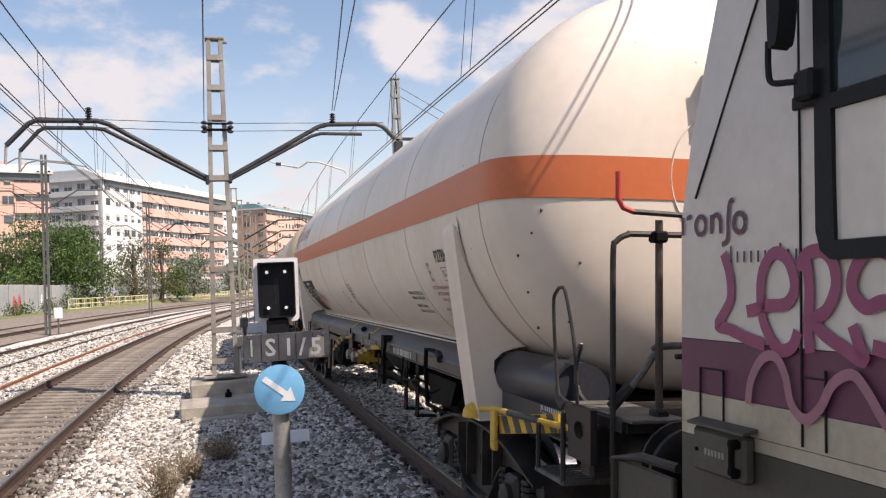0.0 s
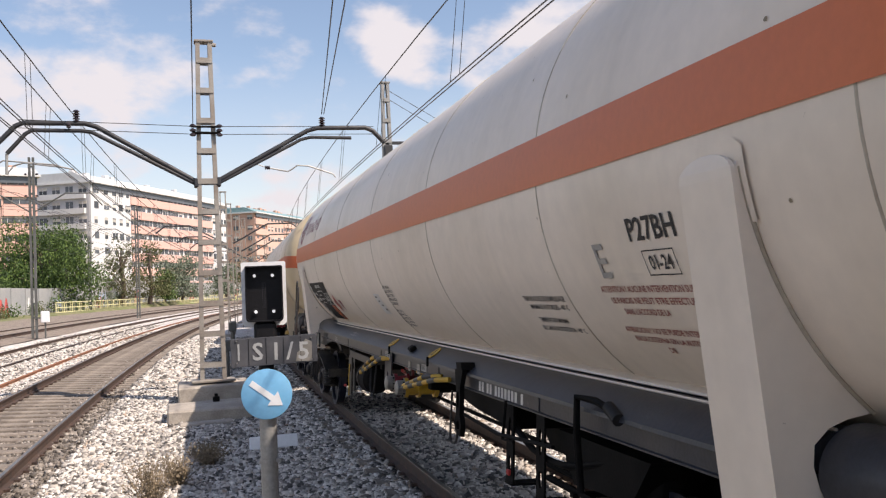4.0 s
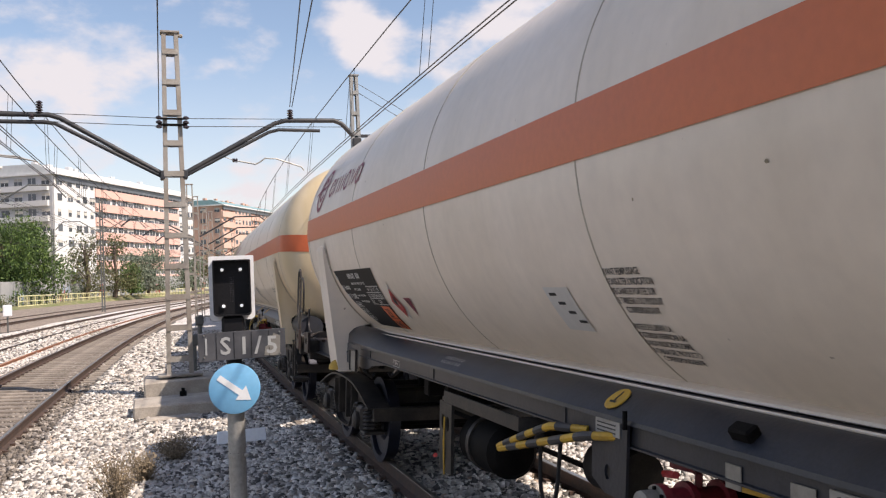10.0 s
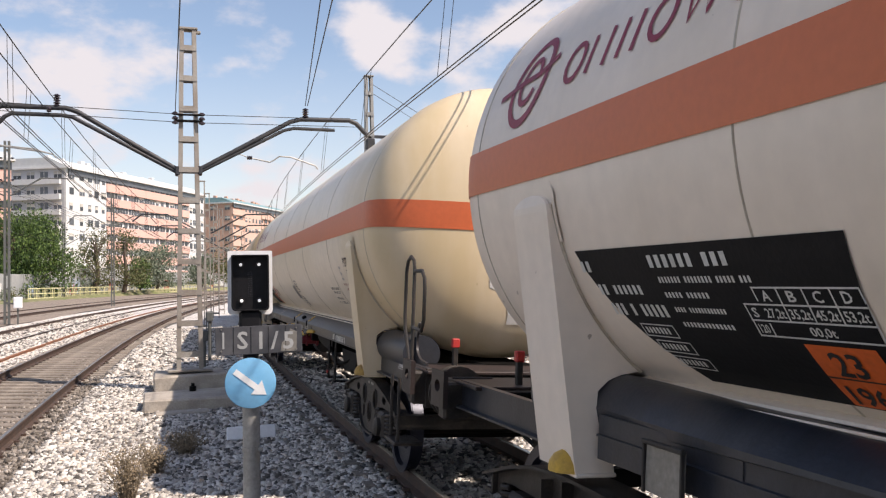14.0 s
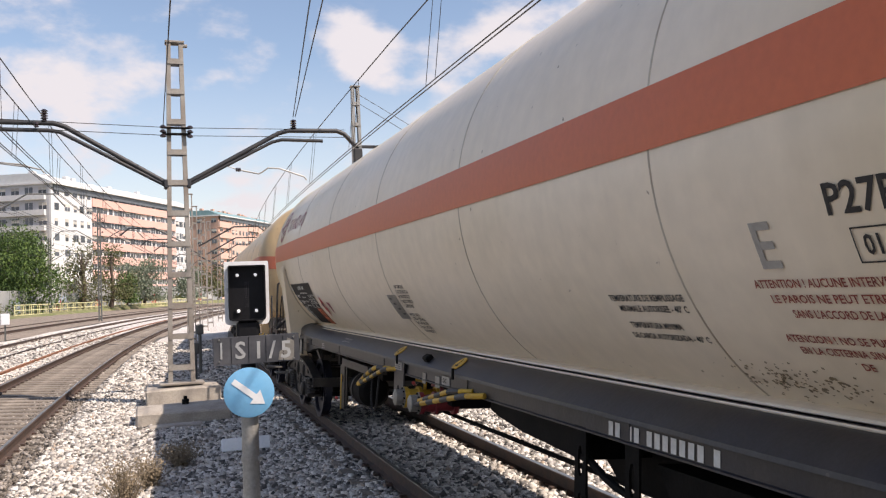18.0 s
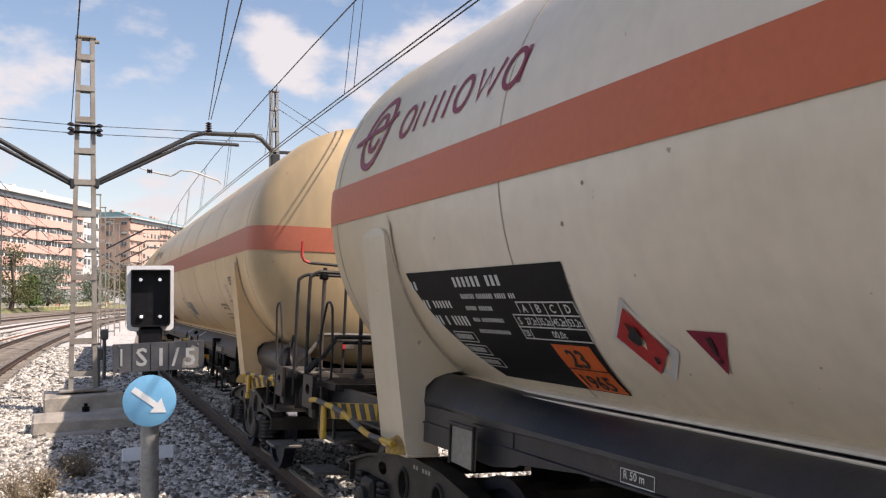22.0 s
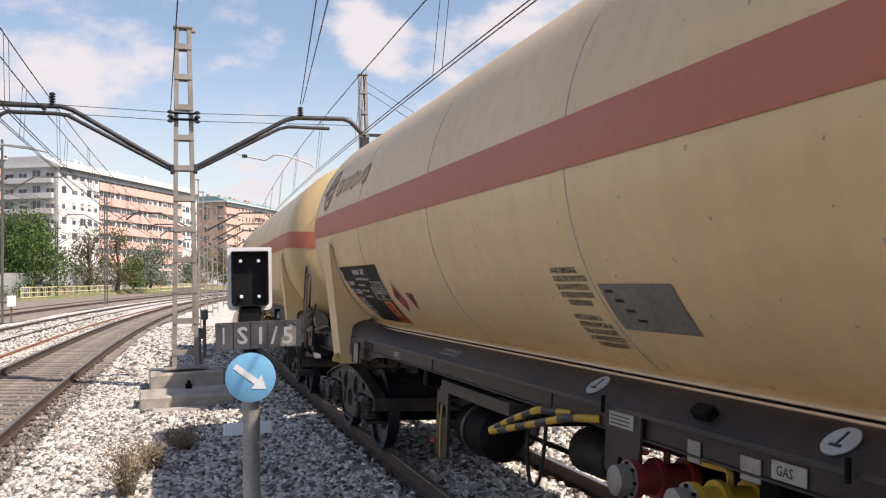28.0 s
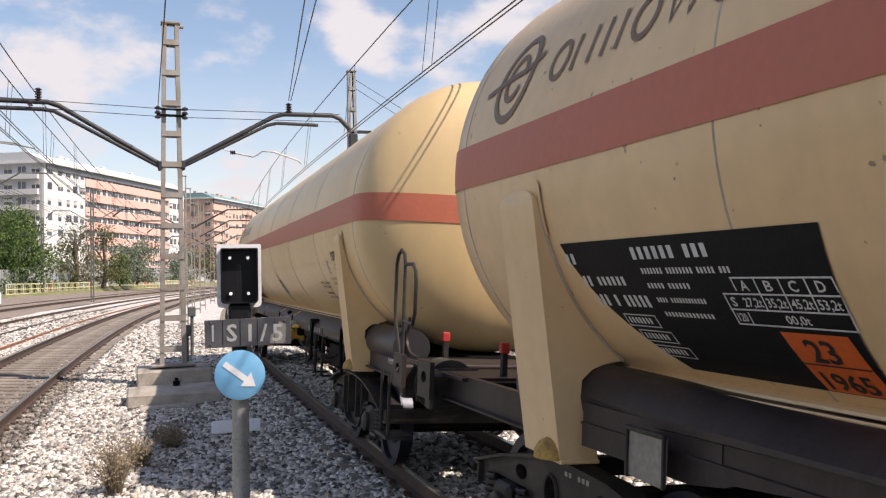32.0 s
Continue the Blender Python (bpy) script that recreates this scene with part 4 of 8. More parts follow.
# ---- masts and overhead line ----
def lattice_mast(name, m, height, w0, w1, label, material, depth=0.24, leg=0.095, pitch=0.69, detail=True):
    t = thing(name, label, "catenary mast", m)
    wid = lambda z: w0 + (w1 - w0) * z / height
    for side in (-1, 1):
        lo, hi, d = wid(0) / 2 * side, wid(height) / 2 * side, depth / 2
        if detail:
            sec = [(0, -d), (-leg, -d), (-leg, -d + 0.018), (-0.016, -d + 0.018), (-0.016, d - 0.018), (-leg, d - 0.018), (-leg, d), (0, d)]
        else:
            sec = [(0, -d), (-leg, -d), (-leg, d), (0, d)]
        k = len(sec)
        g = Geo().add([(b_ + side * p, q, z_) for b_, z_ in ((lo, 0), (hi, height)) for p, q in sec], [tuple(range(k))[::side], tuple(range(k, 2 * k))[::-side]] + [(i, (i + 1) % k, k + (i + 1) % k, k + i)[::-side] for i in range(k)])
        part("leg", g, material, t, "channel-section leg")
    z = 0.35
    while z < height - 0.1:
        for e in ((-1, 1) if detail else (0,)):
            part("batten", Geo().box((0, e * (depth / 2 + 0.012), z), (wid(z) - 0.012, 0.012 if detail else depth, 0.12)), material, t)
        z += pitch
    part("cap", Geo().box((0.0, 0, height + 0.02), (w1 + 0.06, depth + 0.05, 0.05), 0.008), material, t, "top plate")
    return t


def insulator(parent, p, r=0.075, n=4, axis="z", pitch=0.055):
    g = Geo()
    for k in range(n):
        h = k * pitch
        g.lathe([(h, 0.03), (h + 0.008, r), (h + 0.02, r), (h + pitch - 0.004, 0.03)], 12, axis, p)
    return part("insulator", g, M_INSUL, parent, "dark ribbed insulator", smooth=30)


mast = lattice_mast("lattice_mast", pose(0.705, 20.5, 0.18), 7.68, 0.58, 0.36, "tall weathered steel lattice mast with battens on a concrete foundation", M_MAST)
base = Vector((0.705, 20.5, 0.18))
L_ = lambda x, z, y=20.5: Vector((x, y, z)) - base
part("foot_plate", Geo().box((0, 0, 0.0), (0.95, 0.55, 0.05), 0.01), M_MAST, mast)
part("top_lug", Geo().box((0.20, 0, 7.64), (0.16, 0.12, 0.06), 0.01), M_MAST, mast)
part("cross_tie", Geo().box((0, -0.16, 5.58), (0.62, 0.08, 0.05), 0.01), M_BLACK, mast)
part("cross_tie", Geo().box((0, -0.16, 5.72), (0.58, 0.06, 0.04), 0.01), M_BLACK, mast)
for sx in (-1, 1):
    g = Geo()
    for k in range(3):
        g.lathe([(5.50 + k * 0.1, 0.03), (5.52 + k * 0.1, 0.07), (5.55 + k * 0.1, 0.07), (5.58 + k * 0.1, 0.03)], 10, "z", (sx * 0.29, -0.16, 0))
    part("insulator", g, M_INSUL, mast, "dark ribbed insulator", smooth=30)
for nm, pts, r in (("bracket_arm", [(0.49, 4.66), (-1.62, 5.90), (-1.85, 5.97), (-3.10, 5.97), (-3.25, 5.90), (-3.70, 5.42)], 0.055),
                   ("bracket_arm", [(0.49, 4.60), (-1.72, 5.78), (-1.95, 5.81), (-2.92, 5.81), (-3.05, 5.74), (-3.43, 5.30)], 0.045),
                   ("bracket_arm", [(0.92, 4.68), (3.0, 5.86), (3.25, 5.93), (4.40, 5.95), (4.58, 5.88), (4.85, 5.60)], 0.055),
                   ("bracket_arm", [(0.92, 4.62), (2.85, 5.65), (3.08, 5.71), (4.05, 5.70)], 0.04)):
    part(nm, Geo().tube([L_(x, z) for x, z in pts], r, 10), M_CANT, mast, "dark bent steel bracket tube", smooth=40)
for x, z in ((0.46, 4.64), (0.95, 4.66)):
    part("arm_clamp", Geo().box(L_(x, z), (0.10, 0.28, 0.20), 0.02), M_CANT, mast)
for pts in ([(-3.70, 5.42), (-3.72, 5.02)], [(-3.43, 5.30), (-3.44, 4.85)]):
    part("drop_tube", Geo().tube([L_(x, z) for x, z in pts], 0.03, 8), M_GALV, mast)
insulator(mast, L_(-2.03, 6.00), 0.075, 5)
insulator(mast, L_(3.36, 5.98), 0.075, 4)
insulator(mast, L_(-2.18, 5.86, 20.44), 0.05, 2)
for pts in ([(2.05, 4.99), (2.52, 4.90), (2.62, 4.95), (2.74, 5.04), (3.0, 5.03), (3.58, 4.84), (3.64, 4.76)], [(-3.44, 4.85), (-3.30, 5.04), (-3.1, 5.10), (-2.3, 5.00), (-2.1, 4.95), (-2.05, 4.88)], [(-3.72, 5.02), (-3.5, 5.15), (-2.5, 5.06), (-2.25, 4.98)]):
    part("steady_arm", Geo().tube([L_(x, z) for x, z in pts], 0.018, 6), M_GALV, mast, "thin bent registration arm")
part("steady_tie", Geo().tube([L_(1.62, 5.14), L_(2.05, 4.99)], 0.012, 6), M_GALV, mast)
insulator(mast, L_(2.0, 4.99), 0.05, 3, "x", 0.04)

mast2 = lattice_mast("lattice_mast", on_track(28.4, 6.05) @ pose(0, 0, -0.3), 9.2, 0.44, 0.26, "grey steel lattice mast standing beyond the train", M_GALV)
part("bracket", Geo().box((0.35, 0, 7.2), (0.9, 0.08, 0.10), 0.01), M_CANT, mast2)
part("tensioner", Geo().box((0.0, -0.2, 6.85), (0.28, 0.2, 0.5), 0.03), M_CANT, mast2)


def plain_mast(name, x, y, z, h, label, arms, box=False):
    t = thing(name, label, "catenary mast", pose(x, y, z))
    g = Geo()
    for sx in (-1, 1):
        g.box((sx * 0.10, 0, h / 2), (0.11, 0.22, h))
    part("shaft", g, M_FARMAST, t)
    k = 0.4
    while k < h:
        part("batten", Geo().box((0, 0, k), (0.24, 0.19, 0.09)), M_FARMAST, t)
        k += 0.75
    for pts in arms:
        part("bracket_arm", Geo().tube([(p, 0, q) for p, q in pts], 0.045, 6), M_FARMAST, t)
    for q in (h * 0.62, h * 0.78, h * 0.9):
        insulator(t, (-0.28, -0.1, q), 0.09, 2)
        insulator(t, (0.28, -0.1, q), 0.09, 2)
    if box:
        part("equipment_box", Geo().box((0.55, -0.1, 1.15), (0.42, 0.3, 0.6), 0.03), M_SIGNWHITE, t, "white equipment box")
        part("box_bracket", Geo().box((0.2, -0.1, 1.1), (0.4, 0.1, 0.08)), M_FARMAST, t)
        part("box_stand", Geo().box((0.55, -0.1, 0.42), (0.08, 0.08, 0.9)), M_FARMAST, t)
    return t


def arms(h, *dirs):
    return [[(0.16 * d, h * 0.70), (1.7 * d, h * 0.80), (3.0 * d, h * 0.80), (3.6 * d, h * 0.73)] for d in dirs]


plain_mast("slim_mast", -7.75, 52, 0.1, 9.9, "slim grey-green steel mast with insulators and a white box", arms(9.9, 1, -1), True)
plain_mast("slim_mast", -3.75, 80, 0.3, 9.7, "slim grey-green steel mast between the curving tracks", arms(9.7, 1, -1))
plain_mast("slim_mast", -16.0, 62, 0.5, 9.0, "slim grey-green steel mast beside the outer track", arms(9.0, 1))
plain_mast("slim_mast", -10.5, 110, 0.5, 9.0, "slim grey-green steel mast by the far railing", arms(9.0, 1))
for s, h in ((44, 7.4), (52, 7.6), (62, 7.8), (70, 8.2), (84, 8.2), (100, 8.2), (118, 8.2)):
    m = on_track(s, 0.4 if s < 60 else 0.5) @ pose(0, 0, -0.3)
    t = lattice_mast("far_lattice_mast", m, h, 0.44, 0.30, "grey lattice mast farther along the curve", M_MAST, 0.14, 0.055, 0.9, False)
    if s > 45:
        for d in (-1, 1):
            part("bracket_arm", Geo().tube([(0.2 * d, 0, 5.3), (2.2 * d, 0, 6.4), (3.6 * d, 0, 6.4), (4.1 * d, 0, 6.0)], 0.05, 6), M_CANT, t)
for x, y, h in ((1.2, 24.5, 1.0), (1.5, 27.5, 1.4), (1.7, 31.0, 1.3)):
    t = thing("track_cabinet", "small grey track-side equipment post", "equipment post", pose(x, y, -0.3))
    part("post", Geo().tube([(0, 0, 0), (0, 0, h)], 0.05, 8), M_FARMAST, t)
    part("box", Geo().box((0, 0, h), (0.22, 0.18, 0.30), 0.03), M_FARMAST, t)


def wire(name, pts, r, label, parent=None):
    return tagged(part(name, Geo().tube(pts, r, 5), M_WIRE, parent, smooth=60), label, "overhead wire")


def along(x0, z, s0, s1, step=4.0, sag=0.0):
    n = int((s1 - s0) / step)
    return [curve_pt(s0 + (s1 - s0) * k / n, x0, z) for k in range(n + 1)]


def catenary(x0, z_top, z_low, s0, s1, gap, twin, lead=0.0):
    t = thing("catenary_line", "overhead line of a carrier wire, contact wires and droppers", "overhead wire")
    part("carrier_wire", Geo().tube(along(x0 + lead, z_top, s0, s1), 0.011, 5), M_WIRE, t)
    for d in twin:
        part("contact_wire", Geo().tube(along(x0 + d, z_low, s0, s1), 0.009, 5), M_WIRE, t)
    s = s0 + 2.0
    while s < s1:
        for e in (0.0, 0.45):
            a, b = curve_pt(s + e, x0 + lead, z_top), curve_pt(s + e, x0 + twin[0], z_low)
            part("dropper", Geo().tube([a, b], 0.005, 4), M_WIRE, t)
        s += gap
    return t


catenary(3.68, 6.30, 4.95, -30, 150, 5.6, (0.0, 0.07), 0.16)
catenary(-2.45, 6.20, 4.95, -30, 150, 6.2, (0.0, 0.06), -0.02)
catenary(-2.72, 6.0, 4.95, -27, 150, 6.2, (0.0, 0.05), 0.06)
catenary(-7.65, 6.5, 5.2, -20, 140, 9, (0.0,))
catenary(-12.2, 6.9, 5.6, -20, 140, 9, (0.0,))
catenary(9.2, 6.5, 5.1, -20, 100, 9, (0.0,))
for d in (0.0, 0.17):
    wire("feeder_wire", [(3.36 + d * 0.3, 20.5, 6.26), (2.23 + d, 12, 6.1), (2.23 + d - 1.9, -3.5, 5.81)], 0.010, "feeder wire running to the insulator of the bracket")
wire("pull_wire", [(0.42, 20.4, 5.95), (0.30, 10, 4.98 + 0.32), (0.12, -4, 4.3)], 0.009, "single wire running up to the lattice mast")
for z in (5.74, 5.92):
    wire("cross_wire", [(-3.2, 20.5, z + 0.12), (0.41, 20.4, z)], 0.008, "thin cross wire between bracket and mast")
    wire("cross_wire", [(1.0, 20.4, z), (4.6, 20.5, z + 0.06)], 0.008, "thin cross wire between bracket and mast")
wire("stay_wire", [(6.75, 28.2, 8.7), (12.5, 27, 5.0)], 0.01, "stay wire from the mast top beyond the train")
wire("stay_wire", [(6.75, 28.2, 8.4), (12.5, 26, 4.3)], 0.01, "stay wire from the mast top beyond the train")
for y, z in ((34, 6.4), (40, 6.2), (47, 6.6)):
    wire("cross_wire", [(-26, y + 10, z + 2.5), (-7.8, y + 14, z + 1.2), (-3.8, y + 30, z)], 0.012, "cross wire among the masts by the curve")
# ---- fence, wall, buildings, trees ----
def put_fence():
    t = thing("railing_fence", "pale yellow painted metal railing along the outer track", "fence")
    P = lambda s, z: (-12.95 + (s - 100) * 0.281, s, 0.70 + z)
    s = 100.0
    while s < 190:
        a = P(s, 0)
        part("post", Geo().box((a[0], a[1], a[2] + 0.6), (0.09, 0.09, 1.2)), M_FENCE, t)
        s += 2.0
    for z in (0.12, 0.62, 1.18):
        part("rail_bar", Geo().tube([P(q, z) for q in np.arange(100, 191, 4.0)], 0.05, 5), M_FENCE, t)
    k = 100.5
    bars = Geo()
    while k < 190:
        a = P(k, 0.12)
        bars.box((a[0], a[1], a[2] + 0.5), (0.04, 0.04, 1.0))
        k += 1.0
    tagged(part("railing_infill", bars, M_FENCE, t), kind="stuff")


put_fence()


def wall_run(s0, s1, x0, h, label):
    t = thing("boundary_wall", label, "wall", kind="structure")
    s, k = s0, 0
    while s < s1:
        m = on_track(s, x0) @ pose(0, 0, 0.5)
        ob = part("wall_panel", Geo().box((0, 1.95, h / 2), (0.18, 3.86, h * random.uniform(0.97, 1.03)), 0.02), M_WALL, t)
        ob.matrix_world = m
        if k % 2 == 0:
            g = Geo()
            pts = [(0.12, 0.4 + i * 0.35, h * (0.35 + 0.3 * math.sin(i * 1.7 + k))) for i in range(9)]
            g.tube(pts, 0.10, 4)
            o2 = part("graffiti_stroke", g, M_GRAF[(k // 2) % 4], t, "sprayed graffiti stroke")
            o2.matrix_world = m
        s += 3.9
        k += 1
    return t


wall_run(118, 215, -23.2, 4.0, "grey concrete boundary wall with faded graffiti behind the railing")
wall_run(70, 118, -23.2, 3.0, "grey concrete boundary wall with sprayed graffiti near the tall tree")
wall_run(6, 90, 30, 3.2, "pale grey concrete wall with red and dark graffiti beyond the sidings")


def building(name, label, p0, p1, depth, storeys, floor_h, z0, bays, roof, gable, side=3, rise=1.7, stack=None, attic=True):
    """A block with its long face from p0 to p1, storey by storey. bays: (from, to, wall, band, windows)."""
    a, b = Vector((p0[0], p0[1], 0)), Vector((p1[0], p1[1], 0))
    L = (b - a).length
    d = (b - a).normalized()
    nrm = Vector((d.y, -d.x, 0))
    m = Matrix(((d.x, -nrm.x, 0, p0[0]), (d.y, -nrm.y, 0, p0[1]), (0, 0, 1, z0), (0, 0, 0, 1)))
    t = thing(name, label, "apartment building", m)
    H = storeys * floor_h
    rng = random.Random(len(label) + int(L))
    part("gable_wall", Geo().box((0.06, depth / 2 + 0.2, H / 2), (0.12, depth - 0.4, H)), gable, t, "side wall")
    if attic:
        part("eave_board", Geo().box((L / 2, depth / 2 - 0.1, H + 0.12), (L + 1.0, depth + 1.2, 0.34)), M_WHITEWALL, t, "pale eave")
        # Dark strip stands in for the shade of a recessed top storey.
        part("attic_recess", Geo().box((L / 2, -0.14, H - 0.62), (L * 0.98, 0.16, 1.0)), M_WINDOW, t, "dark strip standing in for a shaded attic recess under the eave")
        r = part("roof", Geo().prism([(-0.3, H + 0.30), (depth + 0.3, H + 0.30), (depth - 3.2, H + 0.3 + rise), (3.2, H + 0.3 + rise)], -0.3, L + 0.3, "x"), roof, t, "low sloping roof")
        k = 1.5
        while k < L - 1:
            hh = rng.uniform(0.3, 0.8)
            w = rng.uniform(0.7, 1.5)
            part("chimney", Geo().box((k, depth * rng.uniform(0.25, 0.5), H + rise + 0.1 + hh / 2), (w, 0.9, hh + 0.5), 0.04), stack or M_WHITEWALL, r)
            k += rng.uniform(2.4, 5.0)
    pane = Geo().box((0, 0, 0), (1, 0.10, 1.25)).mesh("pane")
    pane.materials.append(M_WINDOW)
    blind = Geo().box((0, 0, 0), (1.02, 0.13, 0.55)).mesh("blind")
    blind.materials.append(M_BLIND)
    frame_ = Geo().box((0, 0, 0), (0.06, 0.15, 1.25)).mesh("mullion")
    frame_.materials.append(M_WHITEWALL)

    def window(x, y, z, w, turn=0.0):
        o = new("window", pane)
        o.parent = t
        o.matrix_basis = Matrix.Translation((x, y, z)) @ Matrix.Rotation(radians(turn), 4, "Z") @ Matrix.Diagonal((w, 1, 1, 1))
        if rng.random() < 0.5:
            o2 = new("blind", blind)
            o2.parent = o
            o2.matrix_basis = Matrix.Translation((0, 0, 0.36 if rng.random() < 0.7 else 0.15))
        if w > 1.3:
            o3 = new("mullion", frame_)
            o3.parent = o
            o3.matrix_basis = Matrix.Diagonal((1 / w, 1, 1, 1))
    for x0, x1, wall, band, nw in bays:
        deep = -0.35 if band else 0.0
        part("wall", Geo().box(((x0 + x1) / 2 * L, depth / 2 + (0.25 if band else 0), H / 2), ((x1 - x0) * L - 0.02, depth, H)), wall, t, "facade bay")
        for st in range(storeys):
            z = st * floor_h
            if band:
                part("balcony_parapet", Geo().box(((x0 + x1) / 2 * L, 0.05, z + 0.58), ((x1 - x0) * L - 0.05, 0.5, floor_h * 0.56)), band, t, "coloured parapet band")
            for k in range(nw):
                window((x0 + (x1 - x0) * (k + 0.5) / nw) * L + rng.uniform(-0.15, 0.15), 0.22 if band else -0.02, z + floor_h * (0.76 if band else 0.58), rng.choice((0.9, 1.3, 1.6)) if not band else rng.choice((1.2, 1.7, 2.0)))
    if side > 3:
        for st in range(storeys):
            part("balcony_parapet", Geo().box((-0.25, depth * 0.5, st * floor_h + 0.45), (0.6, depth * 0.86, floor_h * 0.36)), M_WHITEWALL, t, "pale side balcony")
    for wy in range(side):
        for st in range(storeys):
            window(-0.02, 1.6 + wy * (depth - 3.2) / max(1, side - 1), st * floor_h + floor_h * 0.58, 1.5, 90)
    return t


W_, S_, K_, P_ = M_WHITEWALL, M_PINKWALL, M_BRICKWALL, M_PEACHWALL
building("apartment_block", "long white apartment block with salmon parapet bands and pale roof", (-15.9, 170), (10.4, 220), 14, 8, 2.80, 1.0, [(0, 0.115, W_, None, 2), (0.115, 0.235, W_, None, 3), (0.235, 0.50, W_, S_, 7), (0.50, 0.86, W_, S_, 9), (0.86, 1.0, W_, None, 4)], M_ROOF, M_SHADEWALL, 5, 1.7)
building("peach_apartment_building", "peach apartment building with balconies and a teal roof", (20.0, 255), (40, 290), 12, 8, 3.0, 1.0, [(0, 0.2, K_, P_, 2), (0.2, 0.5, P_, None, 5), (0.5, 0.7, K_, P_, 3), (0.7, 1.0, P_, None, 5)], M_TEALROOF, K_, 3, 1.4, K_)
building("corner_apartment_building", "peach apartment building with pale parapets beyond the trees", (-46, 142), (-21.9, 150), 12, 7, 3.0, 0.8, [(0, 0.5, P_, S_, 6), (0.5, 0.8, P_, None, 4), (0.8, 1.0, P_, S_, 3)], M_ROOF, P_, 2, 1.5, K_)
building("low_grey_shed", "grey shed with sprayed graffiti beyond the sidings", (34, 52), (62, 20), 10, 1, 4.2, -0.3, [(0, 1.0, M_WALL, None, 2)], M_ROOF, M_WALL, 2, 1.0)


def tree(name, x, y, h, w, leaf, seed, label, n=2600, size=0.32, z=0.5, low=0.12):
    rng = random.Random(seed)
    t = thing(name, label, "tree", pose(x, y, z))
    g = Geo()
    trunk = [(0, 0, -0.2), (0.05 * w, 0, h * 0.25), (0.02 * w, 0.05, h * 0.5), (0, 0, h * 0.75)]
    g.tube(trunk, [0.035 * h, 0.028 * h, 0.018 * h, 0.008 * h], 8)
    blobs = []
    clumps = 13 + n // 700
    for k in range(clumps):
        a, q = (k * 2.4, rng.uniform(0.2, 1.0)) if k < 13 else (rng.uniform(0, 6.28), rng.uniform(0.3, 1.0))
        zc_ = h * (0.10 + 0.78 * ((k * 0.618) % 1.0 if k < 13 else rng.random()))
        rad = w * 0.5 * (1.0 - 0.55 * abs(zc_ / h - 0.45)) * q * (0.75 if clumps < 20 else 0.86)
        c = Vector((math.cos(a) * rad, math.sin(a) * rad, zc_))
        blobs.append((c, w * rng.uniform(0.16, 0.27) * (13 / clumps) ** 0.33))
        g.tube([(0.02 * w, 0.02, zc_ * 0.6), c * 0.6 + Vector((0, 0, zc_ * 0.35)), c], [0.010 * h, 0.007 * h, 0.003 * h], 5)
    part("trunk", g, M_BARK, t, smooth=50)
    L = Geo()
    for _ in range(n):
        c, r = blobs[rng.randrange(len(blobs))]
        d = Vector((rng.gauss(0, 1), rng.gauss(0, 1), rng.gauss(0, 1))).normalized()
        p = c + d * r * rng.uniform(0.55, 1.15) * (1 + 0.35 * noise.noise(d * 2 + c))
        if p.z < h * low:
            p.z = h * low + rng.uniform(0, 0.5)
        s = size * rng.uniform(0.6, 1.3)
        q = Euler((rng.uniform(0, 6.3), rng.uniform(0, 6.3), rng.uniform(0, 6.3))).to_matrix()
        L.add([p + q @ Vector(v) * s for v in ((-0.5, 0, 0), (0, -0.28, 0.06), (0.5, 0, 0), (0, 0.28, 0.06))], [(0, 1, 2, 3)])
    part("crown", L, M_LEAF[leaf], t, "crown of many small leaves")
    return t


tree("leafy_tree", -16.2, 112, 10.2, 16.0, "green", 1, "broad bright green leafy tree behind the railing", 36000, 0.29, 0.8, 0.0)
tree("leafy_tree", -24.5, 114, 9.0, 10.0, "olive", 7, "olive-green leafy tree beside the taller tree", 4500, 0.42, 0.7, 0.05)
tree("leafy_tree", -19.5, 104, 4.0, 7, "green", 8, "low green shrubby tree near the wall", 2200, 0.36, 0.6, 0.02)
tree("bare_tree", -8.2, 127, 9.4, 8.0, "olive", 2, "half-bare olive-brown tree behind the railing", 2300, 0.30, 1.3, 0.1)
tree("bare_tree", -4.6, 128, 9.2, 7.0, "olive", 5, "half-bare olive-brown tree by the wall", 2500, 0.30, 1.3, 0.1)
tree("grey_tree", -0.3, 138, 6.2, 8.5, "grey", 3, "grey-green feathery tree behind the railing", 5200, 0.34, 1.6, 0.03)
tree("leafy_bush", -2.6, 132, 4.2, 4.2, "green", 6, "dark green bush by the boundary wall", 2200, 0.3, 1.5, 0.02)
tree("grey_tree", 6.5, 146, 5.4, 7.0, "grey", 9, "grey-green tree by the curve", 2600, 0.34, 1.7, 0.05)
tree("leafy_tree", 13, 172, 6.5, 9.0, "olive", 11, "olive-green tree at the end of the curve", 2600, 0.4, 1.6, 0.05)
for k in range(26):
    rng = random.Random(100 + k)
    s = 60 + k * 4.5
    p = curve_pt(s + 22, -21.4 - rng.uniform(0, 1.2), 0.6 + 1.1 * min(1, max(0, (s - 63) / 55)))
    tree("shrub", p[0], p[1], rng.uniform(0.7, 1.6), rng.uniform(1.5, 3.0), ("olive", "green", "grey")[k % 3], 200 + k, "low shrub at the foot of the boundary wall", 260, 0.22, p[2], 0.0)
# ---- the train ----
TANK_R, TANK_Z, TANK_A, TANK_B, DOME = 1.5, 2.727, -1.55, 14.12, 0.66
MID = 6.285
N_DOME = 2.9


def dome_d(rho):
    return DOME * max(0.0, 1 - min(1.0, rho / TANK_R) ** N_DOME) ** (1 / N_DOME)


